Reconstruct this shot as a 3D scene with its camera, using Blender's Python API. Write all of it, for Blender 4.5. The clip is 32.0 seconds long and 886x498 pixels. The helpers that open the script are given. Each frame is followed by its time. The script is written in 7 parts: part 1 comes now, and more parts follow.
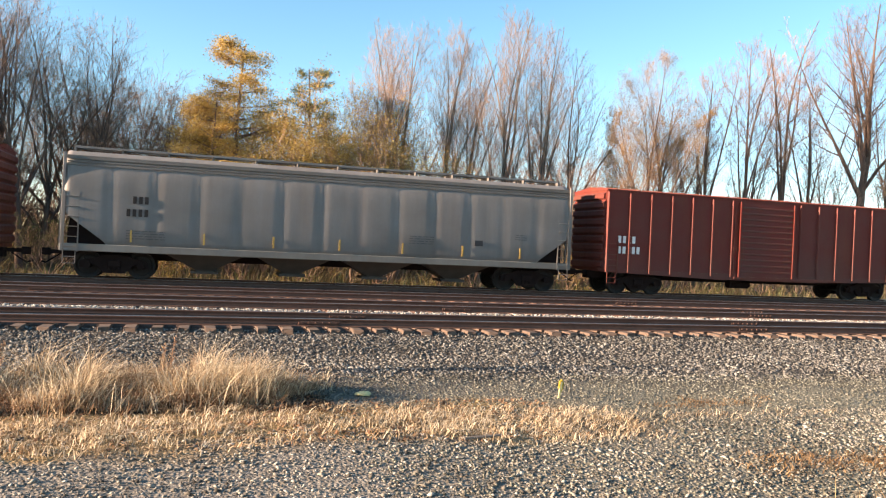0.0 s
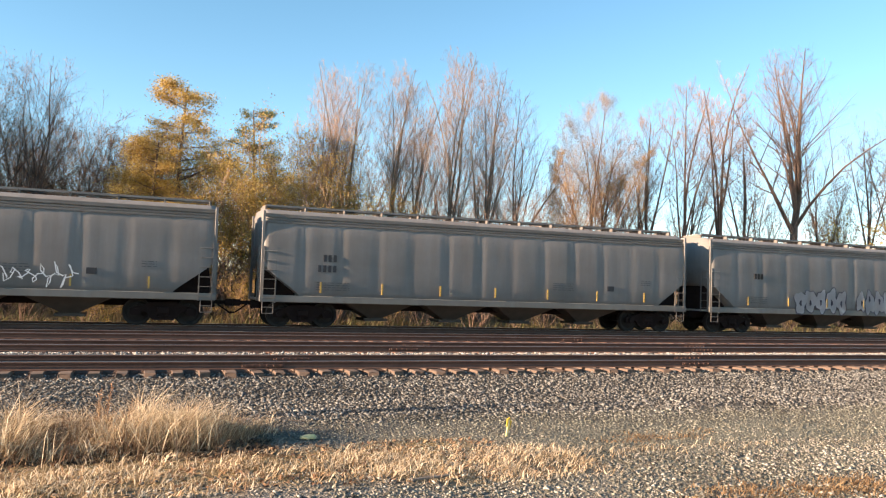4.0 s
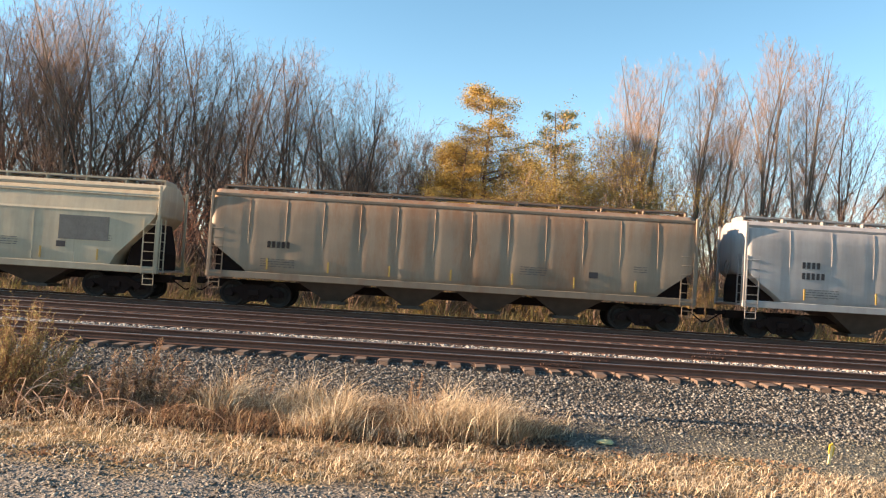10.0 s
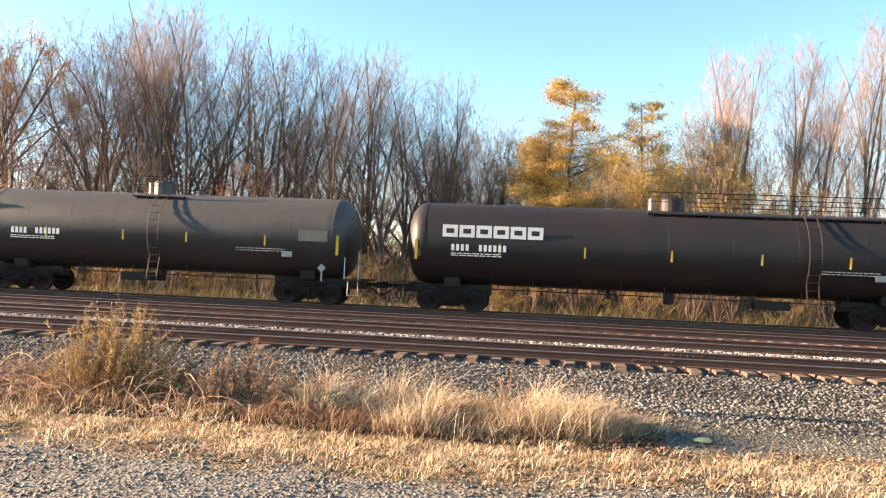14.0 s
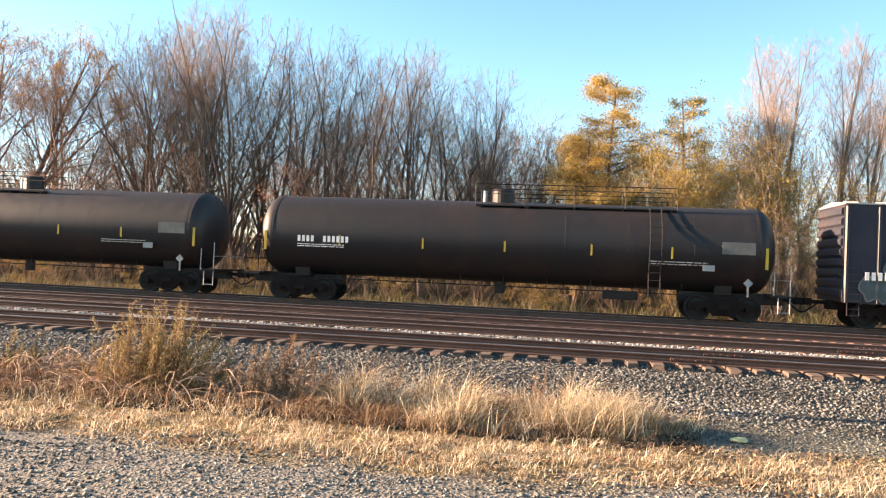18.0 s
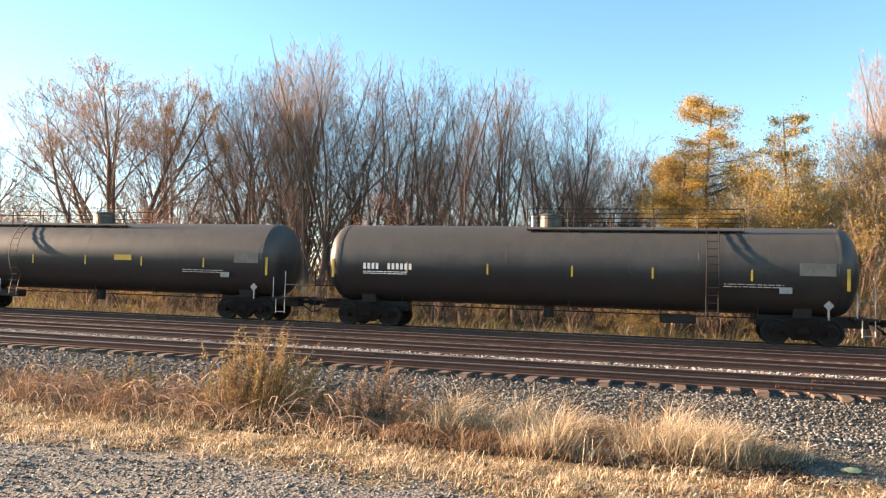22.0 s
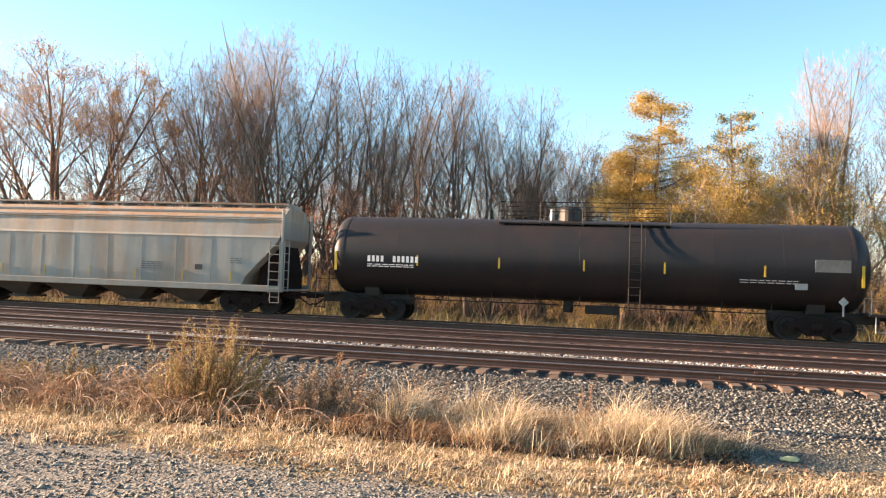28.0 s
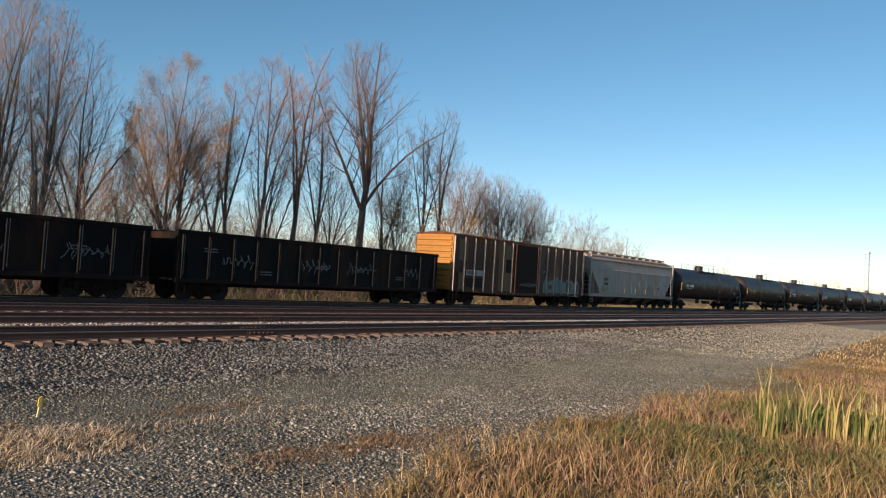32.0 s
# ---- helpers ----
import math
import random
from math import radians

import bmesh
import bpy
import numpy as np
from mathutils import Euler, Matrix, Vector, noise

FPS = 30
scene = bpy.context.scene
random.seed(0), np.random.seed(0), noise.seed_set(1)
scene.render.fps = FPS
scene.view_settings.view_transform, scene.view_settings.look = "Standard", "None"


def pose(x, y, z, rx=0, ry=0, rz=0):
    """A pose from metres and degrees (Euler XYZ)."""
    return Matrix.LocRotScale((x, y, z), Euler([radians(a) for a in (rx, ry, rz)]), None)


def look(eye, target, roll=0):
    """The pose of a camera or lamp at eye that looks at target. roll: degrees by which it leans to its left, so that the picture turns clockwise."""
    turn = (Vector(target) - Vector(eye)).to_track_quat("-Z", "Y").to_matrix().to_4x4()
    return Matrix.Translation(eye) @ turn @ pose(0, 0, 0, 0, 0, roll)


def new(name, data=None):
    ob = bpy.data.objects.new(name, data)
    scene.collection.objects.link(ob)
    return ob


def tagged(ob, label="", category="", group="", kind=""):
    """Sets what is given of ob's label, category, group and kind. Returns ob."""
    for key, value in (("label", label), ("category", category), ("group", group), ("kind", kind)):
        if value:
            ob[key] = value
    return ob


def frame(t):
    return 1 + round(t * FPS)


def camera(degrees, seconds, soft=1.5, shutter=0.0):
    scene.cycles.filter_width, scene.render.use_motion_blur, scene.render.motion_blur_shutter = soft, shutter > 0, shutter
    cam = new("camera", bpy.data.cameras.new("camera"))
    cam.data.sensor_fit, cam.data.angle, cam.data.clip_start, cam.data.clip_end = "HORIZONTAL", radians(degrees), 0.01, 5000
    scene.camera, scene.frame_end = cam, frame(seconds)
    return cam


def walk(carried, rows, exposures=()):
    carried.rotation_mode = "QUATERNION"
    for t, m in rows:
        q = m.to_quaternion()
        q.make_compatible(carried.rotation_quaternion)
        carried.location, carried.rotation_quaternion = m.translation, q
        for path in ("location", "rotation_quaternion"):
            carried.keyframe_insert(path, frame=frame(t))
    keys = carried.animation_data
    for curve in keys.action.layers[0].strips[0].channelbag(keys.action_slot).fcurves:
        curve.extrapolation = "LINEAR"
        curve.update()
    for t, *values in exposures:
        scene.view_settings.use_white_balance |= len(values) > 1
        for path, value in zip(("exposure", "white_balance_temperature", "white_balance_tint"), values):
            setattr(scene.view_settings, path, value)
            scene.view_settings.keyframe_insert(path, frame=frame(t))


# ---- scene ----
cam = camera(58.96, 32.0, soft=1.22)

# The camera is held by hand at one spot beside the tracks and swings with the train.
PATH = [
    (0.0, -0.113, 0.012, 1.722, 89.77, -2.66, -17.18),
    (0.5, -0.095, 0.014, 1.708, 91.35, -3.02, -13.90),
    (1.0, -0.087, 0.019, 1.705, 92.30, -2.74, -14.38),
    (1.5, -0.085, 0.028, 1.697, 92.68, -2.84, -15.08),
    (2.0, -0.084, 0.030, 1.694, 92.08, -2.67, -15.32),
    (2.5, -0.079, 0.022, 1.702, 91.99, -2.31, -16.35),
    (3.0, -0.075, 0.004, 1.706, 92.23, -1.94, -18.54),
    (3.5, -0.082, 0.001, 1.702, 92.54, -2.01, -20.70),
    (4.0, -0.088, 0.008, 1.711, 92.81, -1.89, -21.02),
    (4.5, -0.092, 0.013, 1.701, 92.97, -1.44, -19.19),
    (6.5, -0.070, -0.017, 1.736, 93.11, -1.84, -19.81),
    (7.0, -0.037, -0.018, 1.732, 92.69, -1.99, -21.99),
    (7.5, 0.017, -0.005, 1.731, 91.51, -2.56, -25.05),
    (8.0, -0.028, 0.026, 1.749, 92.12, -1.15, -21.56),
    (8.5, -0.087, 0.078, 1.748, 92.47, -1.14, -14.21),
    (9.0, -0.072, 0.091, 1.743, 91.80, -2.84, -3.24),
    (9.5, -0.077, 0.087, 1.750, 91.67, -3.26, -0.44),
    (10.0, -0.070, 0.106, 1.743, 91.75, -3.57, 0.57),
    (10.5, -0.067, 0.106, 1.734, 91.65, -3.85, 1.24),
    (11.0, -0.073, 0.117, 1.733, 91.46, -3.82, 1.34),
    (11.5, -0.071, 0.112, 1.732, 91.26, -3.78, 0.99),
    (12.0, -0.082, 0.124, 1.739, 91.17, -3.48, 1.07),
    (12.5, -0.092, 0.143, 1.730, 90.99, -3.03, 4.05),
    (13.0, -0.091, 0.131, 1.732, 90.99, -2.29, 5.72),
    (13.5, -0.085, 0.122, 1.733, 91.09, -2.08, 6.48),
    (14.0, -0.096, 0.128, 1.735, 91.24, -2.48, 6.81),
    (14.5, -0.090, 0.122, 1.728, 91.47, -2.39, 7.19),
    (16.5, -0.089, 0.128, 1.729, 91.35, -2.00, 7.48),
    (17.0, -0.095, 0.122, 1.727, 91.16, -2.10, 7.40),
    (17.5, -0.058, 0.105, 1.733, 91.07, -2.07, 7.52),
    (18.0, 0.003, 0.068, 1.732, 91.00, -2.45, 9.77),
    (18.5, -0.022, 0.015, 1.716, 90.71, -2.02, 12.97),
    (19.0, -0.008, -0.030, 1.707, 90.00, -0.45, 16.69),
    (19.5, 0.013, -0.031, 1.711, 89.52, -0.99, 18.77),
    (20.0, 0.023, -0.028, 1.708, 90.53, -1.93, 20.16),
    (20.5, 0.032, -0.036, 1.713, 91.55, -1.59, 18.75),
    (21.0, 0.030, -0.045, 1.716, 92.19, -1.39, 18.33),
    (21.5, 0.035, -0.053, 1.714, 92.58, -1.55, 17.69),
    (22.0, 0.051, -0.062, 1.716, 92.74, -1.75, 16.60),
    (22.5, 0.077, -0.073, 1.715, 93.03, -2.27, 11.51),
    (23.0, 0.090, -0.083, 1.718, 93.35, -2.70, 4.54),
    (23.5, 0.084, -0.093, 1.720, 93.41, -3.02, 1.40),
    (24.0, 0.067, -0.104, 1.716, 93.19, -2.79, -0.13),
    (24.5, 0.059, -0.103, 1.719, 92.85, -2.38, 0.51),
    (25.0, 0.052, -0.101, 1.719, 92.67, -1.70, 5.18),
    (25.5, 0.039, -0.085, 1.720, 92.39, -1.45, 9.86),
    (26.0, 0.037, -0.081, 1.715, 92.22, -1.54, 10.93),
    (26.5, 0.047, -0.079, 1.716, 92.12, -1.59, 12.02),
    (28.5, 0.072, -0.061, 1.724, 92.36, -2.18, 13.24),
    (29.0, 0.092, -0.072, 1.726, 92.58, -2.59, 12.91),
    (29.5, 0.136, -0.101, 1.726, 93.58, -1.97, 3.28),
    (30.0, 0.207, -0.145, 1.729, 93.67, -1.16, -15.49),
    (30.5, 0.301, -0.146, 1.761, 93.95, -1.28, -33.08),
    (31.0, 0.295, -0.099, 1.742, 93.28, -1.72, -45.95),
    (31.5, 0.253, -0.092, 1.744, 92.71, -2.91, -53.08),
    (32.0, 0.228, -0.079, 1.743, 92.04, -3.66, -50.99),
]
walk(cam, [(r[0], pose(*r[1:])) for r in PATH],
     exposures=[(0.0, 1.46, 8000, 23), (2.0, 1.45, 8000, 23), (4.5, 1.36, 8000, 23), (7.0, 1.18, 7900, 23), (9.0, 1.28, 8200, 24), (10.5, 1.48, 8500, 26), (12.5, 1.80, 8800, 29), (14.0, 1.89, 8700, 27), (17.0, 1.67, 8600, 27), (18.0, 1.82, 8500, 26), (20.0, 1.80, 8600, 26), (23.0, 1.72, 8500, 24), (26.5, 1.87, 8600, 26),
                (29.3, 1.75, 8700, 27), (30.0, 1.60, 8200, 25), (30.5, 1.24, 7700, 24), (31.0, 0.70, 7200, 23), (31.5, 0.18, 7100, 23), (32.0, 0.12, 7100, 23)])

# ---- sky and sun ----
SUN_DIR = Vector((-0.97, -0.035, 0.235)).normalized()
world = bpy.data.worlds.new("sky")
scene.world = world
world.use_nodes = True
wn = world.node_tree.nodes
sky = wn.new("ShaderNodeTexSky")
sky.sky_type = "NISHITA"
sky.sun_disc = False
sky.sun_elevation = math.asin(SUN_DIR.z)
sky.sun_rotation = math.atan2(SUN_DIR.x, SUN_DIR.y)
sky.air_density, sky.dust_density, sky.ozone_density = 0.75, 0.05, 2.2
wn["Background"].inputs["Strength"].default_value = 0.138
vivid = wn.new("ShaderNodeHueSaturation")
vivid.inputs["Saturation"].default_value = 1.17
vivid.inputs["Hue"].default_value = 0.482
world.node_tree.links.new(sky.outputs["Color"], vivid.inputs["Color"])
world.node_tree.links.new(vivid.outputs["Color"], wn["Background"].inputs["Color"])
sun = new("sun", bpy.data.lights.new("sun", "SUN"))
sun.data.energy, sun.data.angle, sun.data.color = 7.2, radians(0.6), (1.0, 0.855, 0.67)
sun.matrix_world = look((-60, 20, 30), Vector((-60, 20, 30)) - SUN_DIR)


# ---- materials ----
class Nodes:
    """A short way to write a node material."""

    def __init__(self, name):
        self.mat = bpy.data.materials.new(name)
        self.mat.use_nodes = True
        self.tree = self.mat.node_tree
        self.bsdf = self.tree.nodes["Principled BSDF"]

    def add(self, kind, ins=(), **props):
        node = self.tree.nodes.new("ShaderNode" + kind)
        if "data_type" in props:
            node.data_type, node.blend_type = props["data_type"], props["blend_type"]
        if "operation" in props:
            node.operation = props["operation"]
        for key, value in dict(ins).items():
            self.put(node.inputs[key], value)
        return node

    def put(self, socket, value):
        if isinstance(value, bpy.types.NodeSocket):
            self.tree.links.new(value, socket)
        else:
            socket.default_value = value

    def noise(self, scale, detail=4.0, stretch=(1, 1, 1), rough=0.6, coord="Object", shift=0.0):
        tc = self.add("TexCoord")
        mp = self.add("Mapping", {"Vector": tc.outputs[coord], "Scale": stretch, "Location": (shift, shift, shift)})
        return self.add("TexNoise", {"Vector": mp.outputs["Vector"], "Scale": scale, "Detail": detail,
                                     "Roughness": rough}).outputs["Fac"]

    def ramp(self, fac, stops):
        node = self.add("ValToRGB", {"Fac": fac})
        el = node.color_ramp.elements
        while len(el) < len(stops):
            el.new(0.5)
        for e, (pos, col) in zip(el, stops):
            e.position, e.color = pos, (*col, 1.0) if len(col) == 3 else col
        return node.outputs["Color"]

    def mix(self, fac, a, b, how="MIX"):
        node = self.add("Mix", data_type="RGBA", blend_type=how)
        self.put(node.inputs["Factor"], fac)
        for sock, v in ((node.inputs[6], a), (node.inputs[7], b)):
            self.put(sock, (*v, 1.0) if isinstance(v, tuple) and len(v) == 3 else v)
        return node.outputs[2]

    def map(self, value, a, b, c=0.0, d=1.0):
        return self.add("MapRange", {"Value": value, "From Min": a, "From Max": b, "To Min": c,
                                     "To Max": d}).outputs["Result"]

    def math(self, op, a, b=0.0):
        node = self.add("Math", operation=op)
        self.put(node.inputs[0], a)
        self.put(node.inputs[1], b)
        return node.outputs[0]

    def bump(self, height, strength=0.3, distance=0.02):
        self.put(self.bsdf.inputs["Normal"], self.add("Bump", {"Height": height, "Strength": strength,
                                                              "Distance": distance}).outputs["Normal"])

    def done(self, color, rough=0.7, metal=0.0, spec=0.4):
        if isinstance(color, tuple) and len(color) == 3:
            color = (*color, 1.0)
        self.put(self.bsdf.inputs["Base Color"], color)
        self.put(self.bsdf.inputs["Roughness"], rough)
        self.put(self.bsdf.inputs["Metallic"], metal)
        self.put(self.bsdf.inputs["Specular IOR Level"], spec)
        return self.mat


def shade(c, k):
    return tuple(min(1.0, v * k) for v in c)


def car_paint(name, base, dirt=(0.10, 0.085, 0.07), rust=(0.19, 0.075, 0.03), rusty=0.25, grime=0.45, rough=0.5, eave=0.0, spec=0.18, dust=0.0):
    """Weathered freight car paint: streaks run down, rust gathers in patches, road dirt lies low."""
    n = Nodes(name)
    info = n.add("ObjectInfo").outputs["Random"]
    streak = n.noise(1.0, 5, (3.0, 3.0, 0.22), 0.65)
    blot = n.noise(0.35, 4, (1, 1, 1.6), 0.6, shift=7.0)
    fine = n.noise(14.0, 3, (1, 1, 0.5), 0.7)
    col = n.mix(n.map(streak, 0.35, 0.75, 0.0, grime), base, n.mix(0.5, base, dirt))
    col = n.mix(n.map(blot, 0.45, 0.72, 0.0, grime), col, n.mix(0.6, base, dirt))
    patch = n.math("MULTIPLY", n.map(n.noise(1.0, 6, (0.55, 0.55, 0.16), 0.7, shift=3.0), 0.5, 0.72), rusty)
    col = n.mix(patch, col, rust)
    z = n.add("SeparateXYZ", {"Vector": n.add("TexCoord").outputs["Object"]}).outputs["Z"]
    low = n.math("MULTIPLY", n.map(z, 2.0, 0.7, 0.0, grime * 0.8), n.map(blot, 0.25, 0.6, 0.4, 1.0))
    col = n.mix(low, col, dirt)
    if eave:
        # rust that has run down from the roof seam
        run = n.math("MULTIPLY", n.map(z, 3.0, 4.3, 0.0, 1.0), n.map(n.noise(1.0, 6, (1.6, 1.6, 0.12), 0.7, shift=11.0), 0.36, 0.66))
        col = n.mix(n.math("MULTIPLY", run, eave), col, rust)
    if dust:
        # pale road dust lies on the shoulders of the tank and ends in an uneven line
        lie = n.map(n.math("ADD", z, n.map(blot, 0.3, 0.7, -0.25, 0.25)), 2.5, 3.1, 0.0, dust)
        col = n.mix(n.math("MULTIPLY", lie, n.map(streak, 0.2, 0.8, 0.6, 1.0)), col, (0.115, 0.108, 0.094))
    col = n.mix(n.map(fine, 0.3, 0.7, 0.0, 0.14), col, shade(base, 0.6))
    col = n.mix(n.math("MULTIPLY", info, 0.10), col, dirt)
    n.bump(n.noise(2.2, 3, (1, 1, 0.6)), 0.12, 0.04)
    return n.done(col, n.map(streak, 0.2, 0.8, rough - 0.08, rough + 0.18), 0.0, spec)


def plain(name, base, rough=0.6, metal=0.0, vary=0.25, scale=6.0, spec=0.4):
    n = Nodes(name)
    a, b = n.noise(scale, 5), n.noise(scale * 0.15, 3, shift=4.0)
    col = n.mix(n.map(a, 0.3, 0.7, 0.0, vary), base, shade(base, 0.45))
    col = n.mix(n.map(b, 0.35, 0.7, 0.0, vary), col, shade(base, 1.45))
    n.bump(a, 0.15, 0.01)
    return n.done(col, rough, metal, spec)


def island(name, stops, rough=0.85, spec=0.15, trans=0.0):
    """Loose small pieces (stones, blades, leaves), each with a tone of its own."""
    n = Nodes(name)
    rnd = n.add("NewGeometry").outputs["Random Per Island"]
    patch = n.map(n.noise(0.4, 3), 0.3, 0.7, -0.15, 0.15)
    col = n.ramp(n.math("ADD", rnd, patch), stops)
    n.done(col, rough, 0.0, spec)
    if trans:
        glow = n.add("BsdfTranslucent", {"Color": col})
        both = n.add("MixShader", {"Fac": trans, 1: n.bsdf.outputs[0], 2: glow.outputs[0]})
        n.tree.links.new(both.outputs[0], n.tree.nodes["Material Output"].inputs["Surface"])
    return n.mat


